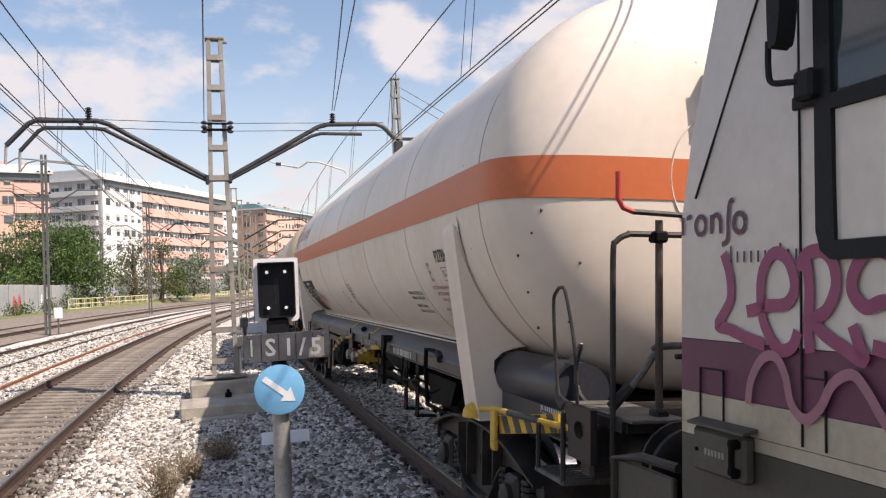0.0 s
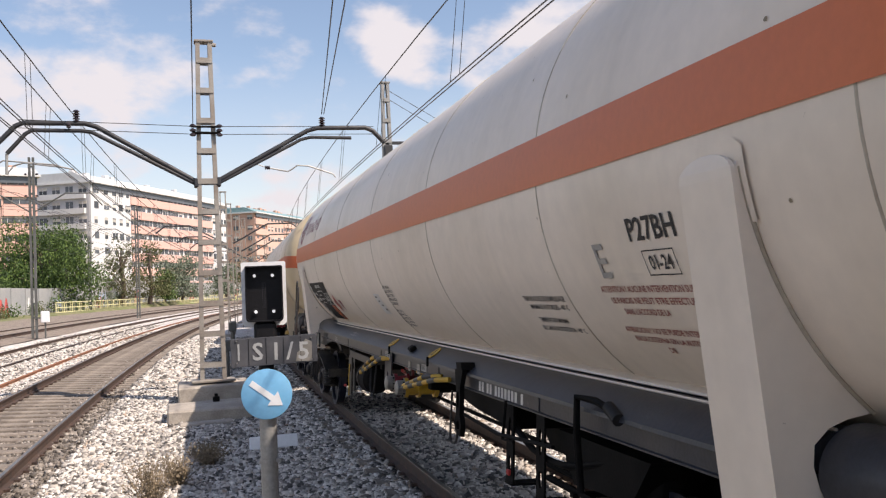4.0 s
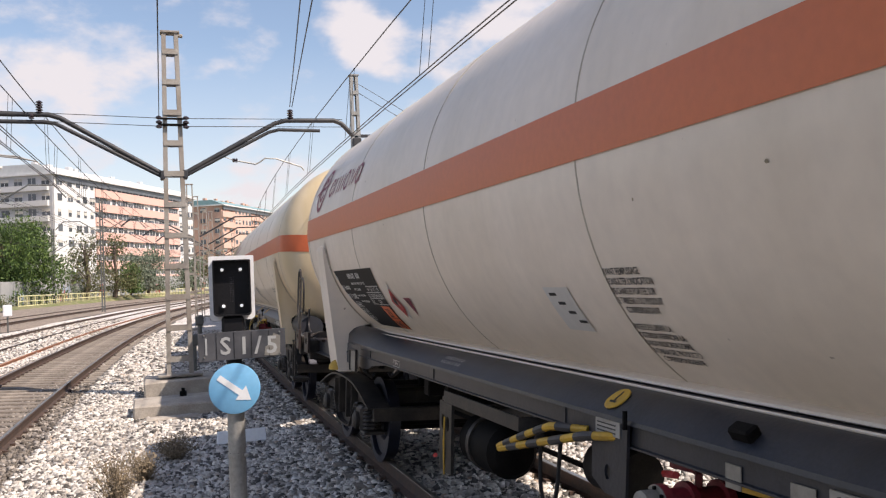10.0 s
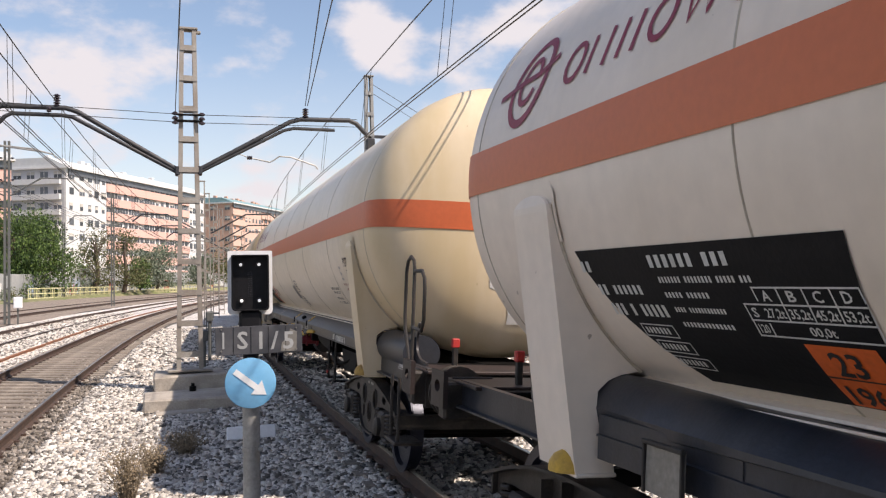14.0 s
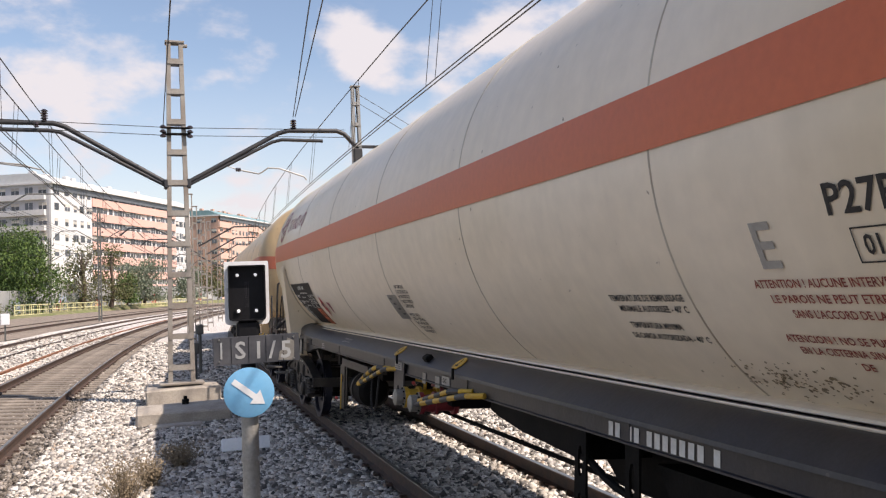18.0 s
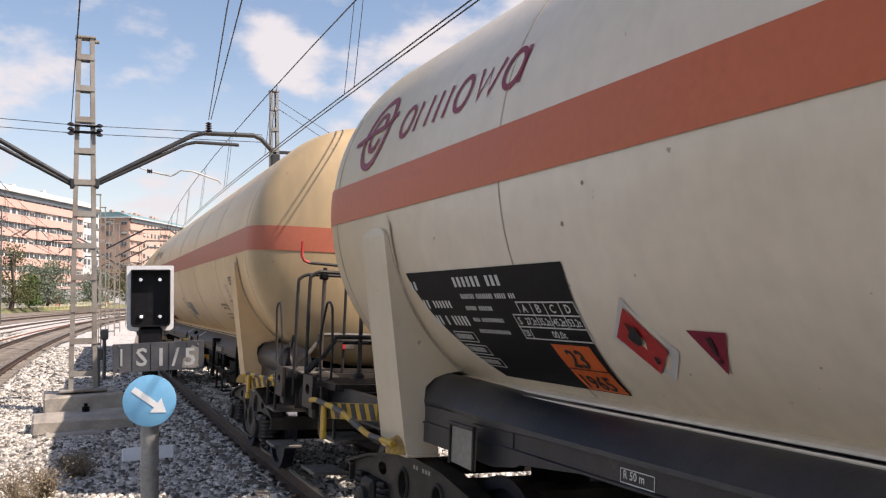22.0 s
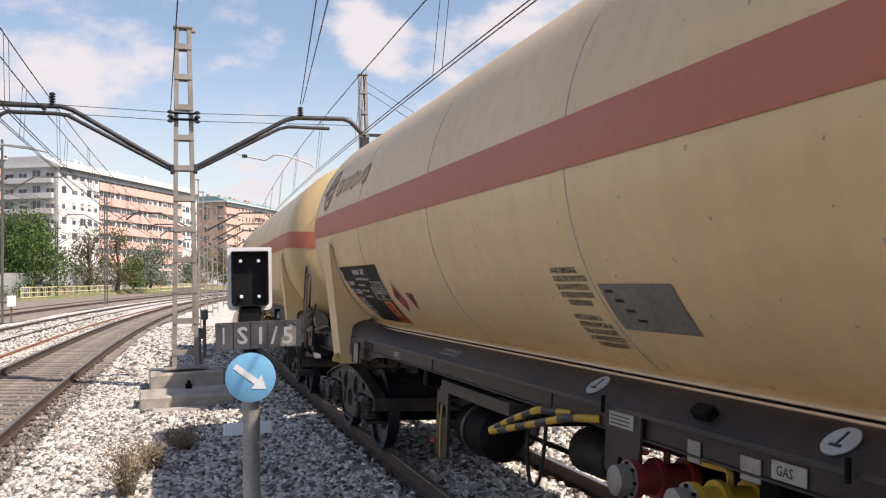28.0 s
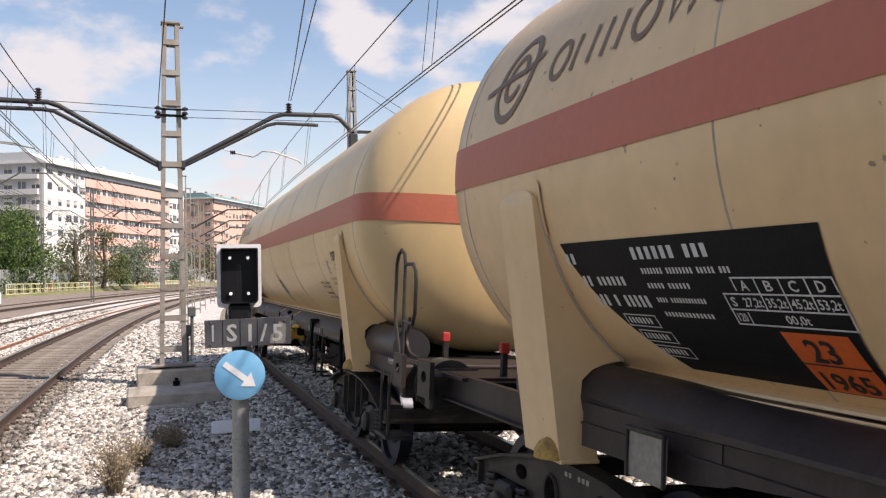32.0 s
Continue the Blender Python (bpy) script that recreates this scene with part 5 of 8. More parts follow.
def tank_uv(a, z, u, v, lift=0.005):
    """u metres toward the reader's right and v metres up along the shell from (a, z)."""
    w = math.asin(max(-1, min(1, (z - TANK_Z) / TANK_R))) + v / TANK_R
    r = TANK_R + lift
    return (-r * math.cos(w), a - u - MID, TANK_Z + r * math.sin(w))


def shell_text(g, s, a, z, size, width=None, lean=0.0, drop=0.0, dv=0.0):
    v, f = text_shape(s, size)
    if width:
        k = width / max(1e-6, max(p for p, q in v))
        v = [(p * k, q) for p, q in v]
    g.add([tank_uv(a, z, p + lean * q, q + drop * p + dv) for p, q in v], f)
    return g


def shell_rect(g, a, z, w, h, lift=0.005, lean=0.0, n=4):
    """A rectangle from its top left corner, w to the right and h down."""
    v = [tank_uv(a, z, w * i / 2 + lean * (h * j / n), -h * j / n, lift) for j in range(n + 1) for i in range(3)]
    f = [(j * 3 + i, j * 3 + i + 1, (j + 1) * 3 + i + 1, (j + 1) * 3 + i) for j in range(n) for i in range(2)]
    return g.add(v, f)


def shell_line(g, pts, w, lift=0.006):
    """A stroke through (u, v) pairs already in (a, h-along-shell) form."""
    P = [Vector((p, q)) for p, q in pts]
    v, f = [], []
    for i, p in enumerate(P):
        d = (P[min(i + 1, len(P) - 1)] - P[max(i - 1, 0)]).normalized()
        nn = Vector((-d.y, d.x)) * w / 2
        for q in (p + nn, p - nn):
            an = q.y / TANK_R
            v.append((-(TANK_R + lift) * math.cos(an), q.x - MID, TANK_Z + (TANK_R + lift) * math.sin(an)))
    f = [(2 * i, 2 * i + 1, 2 * i + 3, 2 * i + 2) for i in range(len(P) - 1)]
    return g.add(v, f)


def bogie_geo(cast):
    """Parts of a two-axle freight bogie about its centre; y along the track, z from the rail head. cast: one casting with oval holes, or else welded plates with flanges."""
    out = []
    half = [(0.0, 0.89), (0.42, 0.87), (0.98, 0.775), (1.28, 0.70), (1.46, 0.655), (1.49, 0.58), (1.40, 0.53), (1.27, 0.52), (1.22, 0.61), (1.14, 0.63), (0.66, 0.63), (0.60, 0.58), (0.52, 0.46), (0.40, 0.34), (0.26, 0.28), (0.0, 0.27)]
    if not cast:
        half = [(0.0, 0.87), (0.30, 0.865), (0.62, 0.84), (0.98, 0.77), (1.26, 0.69), (1.45, 0.64), (1.49, 0.58), (1.42, 0.53), (1.27, 0.52), (1.22, 0.61), (1.14, 0.63), (0.66, 0.63), (0.58, 0.57), (0.48, 0.46), (0.38, 0.36), (0.26, 0.31), (0.0, 0.30)]
    side = half + [(-p, q) for p, q in half[::-1][1:-1]]
    n_top = 6
    top = [(-p, q) for p, q in half[:n_top][::-1]] + half[1:n_top]
    low = [(-p, q) for p, q in half[-6:]] + [(p, q) for p, q in half[-6:][::-1]][1:]
    holes = [circle(0.0, 0.50, 0.10, 14, 0.12), circle(0.30, 0.68, 0.075, 12, 0.10), circle(-0.30, 0.68, 0.075, 12, 0.10), circle(0.74, 0.72, 0.09, 12, 0.05), circle(-0.74, 0.72, 0.09, 12, 0.05), circle(0.34, 0.47, 0.06, 10, 0.08), circle(-0.34, 0.47, 0.06, 10, 0.08)]
    for sx in (-1, 1):
        g = Geo().plate_with_holes(side, holes if cast else [circle(0.0, 0.56, 0.09, 12, 0.07)], sx * 1.10 - 0.03, sx * 1.10 + 0.03, "x")
        fr = ("side_frame", g, M_BOGIE, "sooty cast side frame with oval holes" if cast else "sooty welded side frame")
        out.append(fr)
        wide = 0.075 if cast else 0.13
        out.append(("top_flange", Geo().prism(top + [(p, q + 0.022) for p, q in top[::-1]], sx * 1.10 - wide, sx * 1.10 + wide, "x"), M_BOGIE, ""))
        out.append(("bottom_flange", Geo().prism(low + [(p, q - 0.022) for p, q in low[::-1]], sx * 1.10 - wide * 0.8, sx * 1.10 + wide * 0.8, "x"), M_BOGIE, ""))
        if not cast:
            for e in (-0.5, -0.22, 0.22, 0.5):
                out.append(("stiffener", Geo().box((sx * 1.14, e, 0.62), (0.14, 0.02, 0.36 if abs(e) > 0.3 else 0.44)), M_BOGIE, ""))
        if cast:
            for q in (0.30, -0.30, 0.0):
                out.append(("hole_rim", Geo().tube([(sx * 1.135, q + 0.085 * math.cos(k * 0.524), (0.68 if q else 0.50) + 0.11 * math.sin(k * 0.524)) for k in range(12)], 0.014, 5, closed=True), M_BOGIE, ""))
            for k in range(5):
                out.append(("stencil_mark", Geo().box((sx * 1.132, -0.15 + 0.05 * k + (0.06 if k > 2 else 0), 0.835), (0.004, 0.03, 0.028)), M_GREYINK, ""))
        for ay in (-0.9, 0.9):
            b = Geo().box((sx * 1.09, ay, 0.48), (0.24, 0.26, 0.28), 0.03)
            b.lathe([(0.0, 0.10), (sx * 0.05, 0.10), (sx * 0.07, 0.07)], 14, "x", (sx * 1.20, ay, 0.46))
            out.append(("axle_box", b, M_BOGIE, "axle box with round cover"))
            for e in (-0.25, 0.25):
                s = Geo()
                pts = [(sx * 1.10 + 0.09 * math.cos(k * 0.7854), ay + e + 0.09 * math.sin(k * 0.7854), 0.375 + k * 0.0054) for k in range(46)]
                s.tube(pts, 0.0195, 6)
                out.append(("coil_spring", s, M_BOGIE, "coil spring"))
                out.append(("spring_seat", Geo().box((sx * 1.10, ay + e, 0.355), (0.23, 0.22, 0.035), 0.01), M_BOGIE, ""))
    for ay in (-0.9, 0.9):
        ax = Geo().tube([(-1.1, ay, 0.46), (1.1, ay, 0.46)], 0.08, 12)
        out.append(("axle", ax, M_BLACK, ""))
        for sx in (-1, 1):
            w = Geo().lathe([(-0.07, 0.08), (-0.07, 0.20), (-0.02, 0.24), (-0.03, 0.40), (-0.055, 0.415), (-0.055, 0.455), (0.055, 0.46), (0.062, 0.485), (0.085, 0.485), (0.085, 0.41), (0.04, 0.39), (0.03, 0.24), (0.07, 0.20), (0.07, 0.08)] if sx > 0 else
                            [(0.07, 0.08), (0.07, 0.20), (0.02, 0.24), (0.03, 0.40), (0.055, 0.415), (0.055, 0.455), (-0.055, 0.46), (-0.062, 0.485), (-0.085, 0.485), (-0.085, 0.41), (-0.04, 0.39), (-0.03, 0.24), (-0.07, 0.20), (-0.07, 0.08)], 32, "x", (sx * 0.88, ay, 0.46))
            out.append(("wheel", w, M_BLUEWHEEL, "steel wheel with blue-black sheen"))
            br = Geo().prism([(ay + (0.50 if ay < 0 else -0.50) + q * 0.06, 0.46 + math.cos(q) * 0 + p) for q, p in ((-1, 0.16), (1, 0.16), (1, -0.16), (-1, -0.16))], sx * 0.88 - 0.05, sx * 0.88 + 0.05, "x")
            out.append(("brake_block", br, M_BLACK, ""))
    out.append(("bolster", Geo().box((0, 0, 0.60), (2.0, 0.42, 0.26), 0.04), M_BOGIE, "bogie bolster"))
    for e in (-1.28, 1.28):
        out.append(("end_beam", Geo().prism([(e * 1.13 - 0.06, 0.52), (e * 1.13 + 0.06, 0.52), (e * 1.13 + 0.06, 0.54), (e * 1.13 - 0.035, 0.54), (e * 1.13 - 0.035, 0.64), (e * 1.13 + 0.06, 0.64), (e * 1.13 + 0.06, 0.66), (e * 1.13 - 0.06, 0.66)], -1.17, 1.17, "x"), M_BOGIE, "channel end beam"))
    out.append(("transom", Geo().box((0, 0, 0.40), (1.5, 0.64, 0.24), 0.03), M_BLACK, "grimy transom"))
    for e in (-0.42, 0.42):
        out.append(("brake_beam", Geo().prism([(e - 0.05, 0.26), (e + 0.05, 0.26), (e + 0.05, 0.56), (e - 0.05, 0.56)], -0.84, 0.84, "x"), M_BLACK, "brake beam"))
    out.append(("centre_pivot", Geo().lathe([(0.72, 0.22), (0.90, 0.22)], 16, "z", (0, 0, 0)), M_BLACK, ""))
    for sx in (-1, 1):
        out.append(("brake_rod", Geo().tube([(sx * 0.95, -1.2, 0.34), (sx * 0.95, 1.2, 0.34)], 0.02, 6), M_BOGIE, ""))
    return out


BOGIES = {}


def put_bogie(parent, a, cast=True):
    if cast not in BOGIES:
        BOGIES[cast] = [(n, g.mesh(n, 35), m, lab) for n, g, m, lab in bogie_geo(cast)]
        for n, me, m, lab in BOGIES[cast]:
            me.materials.append(m)
    frame_mesh = next(q for q in BOGIES[cast] if q[0] == "bolster")
    b = new("bogie", frame_mesh[1])
    b.parent = parent
    b.matrix_basis = pose(0, a - MID, 0)
    b["label"] = "two-axle sooty freight bogie"
    for n, me, m, lab in BOGIES[cast]:
        if n == "bolster":
            continue
        o = new(n, me)
        o.parent = b
        if lab:
            o["label"] = lab
    return b


def hazard_panel(parent, p0, p1, z0, z1, n=6, rise=0.0):
    """A yellow panel with slanting black stripes standing along the line p0 to p1."""
    d = Vector((p1[0] - p0[0], p1[1] - p0[1], 0))
    L = d.length
    d.normalize()
    out = Vector((d.y, -d.x, 0))
    if out.x > 0:
        out = -out
    at = lambda u, z, o: Vector((p0[0], p0[1], z + rise * u / L)) + d * u + out * o

    def slab_(poly, o0, o1):
        k = len(poly)
        return Geo().add([at(u, z, o0) for u, z in poly] + [at(u, z, o1) for u, z in poly], [tuple(range(k))[::-1], tuple(range(k, 2 * k))] + [(i, (i + 1) % k, k + (i + 1) % k, k + i) for i in range(k)])
    p = part("hazard_panel", slab_([(0, z0), (L, z0), (L, z1), (0, z1)], -0.008, 0.008), M_YELLOW, parent, "yellow panel with black diagonal stripes")
    st = L / n
    for k in range(n):
        u = (k + 0.02) * st
        part("black_stripe", slab_([(u + st * 0.42, z0 + 0.003), (u + st * 0.92, z0 + 0.003), (u + st * 0.5, z1 - 0.003), (u, z1 - 0.003)], 0.009, 0.012), M_HAZBLACK, p)
    return p


def striped_bar(parent, name, pts, r, n, label):
    """A bar in yellow and black lengths."""
    P = [Vector(p) for p in pts]
    seg = [(P[i + 1] - P[i]).length for i in range(len(P) - 1)]
    tot = sum(seg)

    def at(d):
        for i, L in enumerate(seg):
            if d <= L or i == len(seg) - 1:
                return P[i] + (P[i + 1] - P[i]) * min(1, d / L)
            d -= L
    o = part(name, Geo().tube([at(tot * k / (2 * n)) for k in range(2 * n + 1)], r, 8), M_YELLOW, parent, label, smooth=40)
    for k in range(1, n, 2):
        a, b = tot * k / n, tot * (k + 1) / n
        part("black_band", Geo().tube([at(a), at((a + b) / 2), at(b)], r + 0.002, 8), M_HAZBLACK, o, smooth=40)
    return o


def end_platform(w, e, sill, key_):
    """Walkway, handrails, steps and hand-brake gear at an end; e = -1 for the near end (low a), +1 for the far."""
    y = lambda d: (TANK_A - MID - d) if e < 0 else (TANK_B - MID + d)
    deck = part("walkway", Geo().box((-1.15, y(1.26), 1.225), (0.05, 0.80, 0.06)).box((1.15, y(1.26), 1.225), (0.05, 0.80, 0.06)).box((0, y(0.86), 1.225), (2.3, 0.04, 0.06)).box((0, y(1.66), 1.225), (2.3, 0.04, 0.06)), M_BOGIE, w, "slatted dark steel end walkway")
    for k in range(18):
        part("slat", Geo().box((0, y(0.90 + k * 0.0425), 1.24), (2.25, 0.016, 0.028)), M_BOGIE, deck)
    ox, px_, tx_ = (1.18, 0.905, 0.66) if e < 0 else (1.255, 0.715, 0.40)
    for sx in (-1, 1):
        part("handrail", Geo().tube(curved([(sx * ox, y(1.56), 1.02), (sx * ox, y(1.56), 1.6), (sx * ox, y(1.56), 2.16), (sx * (ox - 0.02), y(1.56), 2.235), (sx * (ox - 0.09), y(1.56), 2.275), (sx * (ox - 0.2), y(1.56), 2.28), (sx * 0.02, y(1.56), 2.28)], 4), 0.0175, 8), M_TUBE, w, "dark tubular end handrail", smooth=40)
        po = part("rail_post", Geo().tube([(sx * px_, y(1.57), 1.15), (sx * px_, y(1.57), 2.36)], 0.0225, 8), M_POST if e < 0 else M_TUBE, w, "brown rusty handrail post" if e < 0 else "dark handrail post", smooth=40)
        part("post_foot", Geo().box((sx * px_, y(1.57), 1.235), (0.20, 0.16, 0.045), 0.012).box((sx * px_, y(1.57), 1.28), (0.09, 0.09, 0.06), 0.015), M_TUBE, po)
        part("post_clamp", Geo().box((sx * (px_ + 0.01), y(1.58), 2.265), (0.085, 0.09, 0.065), 0.012), M_BLACK, po)
        part("rail_post", Geo().tube([(sx * tx_, y(1.55), 1.2), (sx * tx_, y(1.55), 2.28)], 0.0165, 8), M_TUBE, w, smooth=40)
        part("grab_loop", Geo().tube(curved([(sx * 1.22, y(1.10), 1.28), (sx * 1.22, y(0.92), 1.30), (sx * 1.22, y(0.85), 1.38), (sx * 1.24, y(0.83), 1.86), (sx * 1.24, y(0.88), 1.955), (sx * 1.24, y(0.95), 1.98), (sx * 1.24, y(1.03), 1.94), (sx * 1.24, y(1.17), 1.62), (sx * 1.22, y(1.17), 1.25)], 4), 0.0118, 8), M_TUBE, w, "dark bent grab handle", smooth=40)
        st = part("step", Geo().box((sx * 1.09, y(0.80), 0.80), (0.34, 0.48, 0.03), 0.008), M_STEP, w, "worn checkered steel step")
        for k in range(7):
            part("step_tread", Geo().box((sx * 1.09, y(0.60 + k * 0.066), 0.818), (0.30, 0.022, 0.008)), M_STEP, st)
        for d_, z_ in ((0.60, 1.10), (1.02, 1.22)):
            part("step_hanger", Geo().tube([(sx * 1.25, y(d_), 0.80), (sx * 1.25, y(d_), z_)], 0.016, 6), M_TUBE, st)
        part("step", Geo().box((sx * 1.16, y(1.15), 0.46), (0.30, 0.42, 0.03), 0.008), M_STEP, w, "worn checkered steel step")
        if e < 0:
            part("edge_angle", Geo().box((sx * 0.98, y(1.30), 1.262), (0.34, 0.86, 0.02), 0.004), M_STEP, w, "pale worn edge plate of the walkway")
    q_ = e
    red = part("red_lever", Geo().tube([(q_ * 1.17, y(1.60), 2.62), (q_ * 1.17, y(1.60), 2.47), (q_ * 1.14, y(1.60), 2.42), (q_ * 1.08, y(1.60), 2.40)], 0.0158, 8), M_RED, w, "red-painted brake lever handle", smooth=40)
    part("lever_bar", Geo().tube([(q_ * 1.08, y(1.60), 2.40), (q_ * 0.62, y(1.60), 2.385)], 0.0158, 8), M_TUBE, red, smooth=40)
    part("red_lever", Geo().tube([(q_ * 0.62, y(1.60), 2.385), (q_ * 0.48, y(1.60), 2.38)], 0.0165, 8), M_RED, w, "red bar end", smooth=40)
    sl = part("sloping_rail", Geo().tube(curved([(-ox + 0.02, y(1.54), 1.34), (-ox + 0.16, y(1.54), 1.47), (-ox + 0.27, y(1.54), 1.615), (-ox + 0.36, y(1.54), 1.655), (0.2, y(1.54), 1.66), (1.15, y(1.54), 1.655)], 4), 0.021, 8), M_STEP if e < 0 else M_TUBE, w, "bent grey tube across the platform", smooth=40)
    part("tube_sleeve", Geo().tube([(-ox + 0.0, y(1.54), 1.32), (-ox + 0.11, y(1.54), 1.43)], 0.034, 8), M_TUBE, sl, smooth=40)
    part("cross_tube", Geo().tube([(-ox + 0.36, y(1.60), 1.60), (1.15, y(1.60), 1.60)], 0.016, 8), M_TUBE, w, smooth=40)
    if e < 0:
        hazard_panel(w, (-1.36, -1.50 - MID), (-1.165, -2.30 - MID), 0.93, 1.055, 6, 0.125)
        ya, sg = -1.36, -1
    else:
        hazard_panel(w, (-1.35, 14.68 - MID), (-1.17, 13.88 - MID), 1.0, 1.13, 6, 0.07)
        ya, sg = 14.87, -1
    pts_ = [(-1.40, -1.36 - MID, 1.09), (-1.38, -1.45 - MID, 1.115), (-1.28, -1.9 - MID, 1.11), (-1.14, -2.5 - MID, 1.105)] if e < 0 else [(-1.39, 14.99 - MID, 1.12), (-1.385, 14.90 - MID, 1.135), (-1.38, 14.2 - MID, 1.12), (-1.38, 13.5 - MID, 1.02), (-1.38, 13.0 - MID, 1.03)]
    lever = striped_bar(w, "yellow_lever", pts_, 0.022, 3 if key_ == "A" else 9, "yellow-painted brake lever")
    part("lever_foot", Geo().box((-1.37, ya + sg * 0.22 - MID, 0.99), (0.03, 0.10, 0.24), 0.01), M_YELLOW, lever)
    part("lever_hook", Geo().box((-1.38, ya + sg * 0.26 - MID, 0.87), (0.04, 0.08, 0.07), 0.015), M_YELLOW, lever)
    bx = part("red_lamp_bracket", Geo().box((-tx_ + 0.03, y(1.60), 1.55), (0.15, 0.03, 0.085), 0.008), M_STEP, w, "grey lamp bracket")
    part("red_reflector", Geo().box((-tx_ - 0.02, y(1.625), 1.55), (0.035, 0.02, 0.085), 0.004), M_RED, bx)


def plain_end(w, e):
    y = lambda d: (TANK_A - MID - d) if e < 0 else (TANK_B - MID + d)
    if e < 0:
        part("grab_loop", Geo().tube([(-1.25, y(1.27), 1.02), (-1.25, y(1.26), 1.22), (-1.25, y(1.20), 1.36), (-1.25, y(1.08), 1.56), (-1.25, y(1.04), 1.70), (-1.25, y(1.04), 2.13), (-1.25, y(1.09), 2.22), (-1.25, y(1.20), 2.26), (-1.25, y(1.31), 2.22), (-1.25, y(1.35), 2.12), (-1.25, y(1.36), 1.2)], 0.0173, 8), M_TUBE, w, "dark looped grab handle", smooth=40)
    if e < 0:
        part("grab_loop", Geo().tube([(-1.25, y(1.36), 2.12), (-1.25, y(1.62), 2.12), (-1.25, y(1.71), 2.05), (-1.25, y(1.73), 1.95), (-1.25, y(1.73), 1.68), (-1.25, y(1.66), 1.58), (-1.25, y(1.36), 1.60)], 0.0173, 8), M_TUBE, w, "dark side loop of the handle", smooth=40)
    part("deck_plate", Geo().box((0, y(1.2), 1.20), (2.3, 0.75, 0.03), 0.006), M_SILL["C"], w, "dusty brown end deck plate")
    for sx in (-1, 1):
        m = part("marker_post", Geo().box((sx * 0.72, y(1.0), 1.30), (0.05, 0.05, 0.2), 0.006), M_TUBE, w)
        part("red_marker", Geo().box((sx * 0.72, y(1.0), 1.44), (0.075, 0.06, 0.09), 0.008), M_RED if sx < 0 else M_BLACK, m, "red marker block" if sx < 0 else "black marker block")
        if e > 0:
            continue
        st = part("step", Geo().box((sx * 1.18, y(0.9), 0.48), (0.28, 0.40, 0.035), 0.008), M_BOGIE, w, "steel step")
        for d_ in (0.75, 1.05):
            part("step_hanger", Geo().tube([(sx * 1.28, y(d_), 0.48), (sx * 1.28, y(d_), 1.1)], 0.016, 6), M_TUBE, st)


def buffers(w, e):
    y0 = (TANK_A - MID - 1.35) if e < 0 else (TANK_B - MID + 1.35)
    hs = part("headstock", Geo().box((0, y0, 1.05), (2.5, 0.16, 0.30), 0.02), M_BOGIE, w, "grimy headstock beam")
    for sx in (-1, 1):
        b = part("buffer", Geo().lathe([(0, 0.13), (e * 0.22, 0.12), (e * 0.22, 0.085), (e * 0.44, 0.085), (e * 0.44, 0.20), (e * 0.455, 0.24), (e * 0.475, 0.24), (e * 0.485, 0.18)], 24, "y", (sx * 0.95, y0 + e * 0.08, 1.05)), M_BOGIE, w, "grimy buffer with round head", smooth=35)
        part("buffer_base", Geo().box((sx * 0.95, y0 + e * 0.095, 1.05), (0.36, 0.03, 0.36), 0.01), M_BOGIE, b)
        part("corner_bracket", Geo().plate_with_holes([(y0 - 0.16, 1.0), (y0 + 0.16, 1.0), (y0 + 0.16, 1.30), (y0 - 0.16, 1.30)], [circle(y0, 1.17, 0.07, 12, 0.05)], sx * 1.27 - 0.02, sx * 1.27 + 0.02, "x"), M_SILL["C"], w, "end bracket with oval hole")
    c = part("drawhook", Geo().box((0, y0 + e * 0.2, 1.05), (0.08, 0.32, 0.12), 0.02).tube([(0, y0 + e * 0.38, 1.12), (0, y0 + e * 0.44, 1.05), (0, y0 + e * 0.40, 0.96), (0, y0 + e * 0.34, 0.95)], 0.035, 8), M_BLACK, w, "coupling hook")
    part("screw_coupling", Geo().tube([(0, y0 + e * 0.4, 1.0), (0.0, y0 + e * 0.5, 0.85), (0, y0 + e * 0.55, 0.7)], 0.03, 6), M_BLACK, c)
    for sx in (-0.32, 0.32):
        part("brake_hose", Geo().tube([(sx, y0 + e * 0.08, 0.92), (sx, y0 + e * 0.22, 0.86), (sx * 0.8, y0 + e * 0.34, 0.66), (sx * 0.5, y0 + e * 0.44, 0.56), (sx * 0.4, y0 + e * 0.52, 0.62)], 0.022, 8), M_RUBBER, w, "black brake hose", smooth=40)


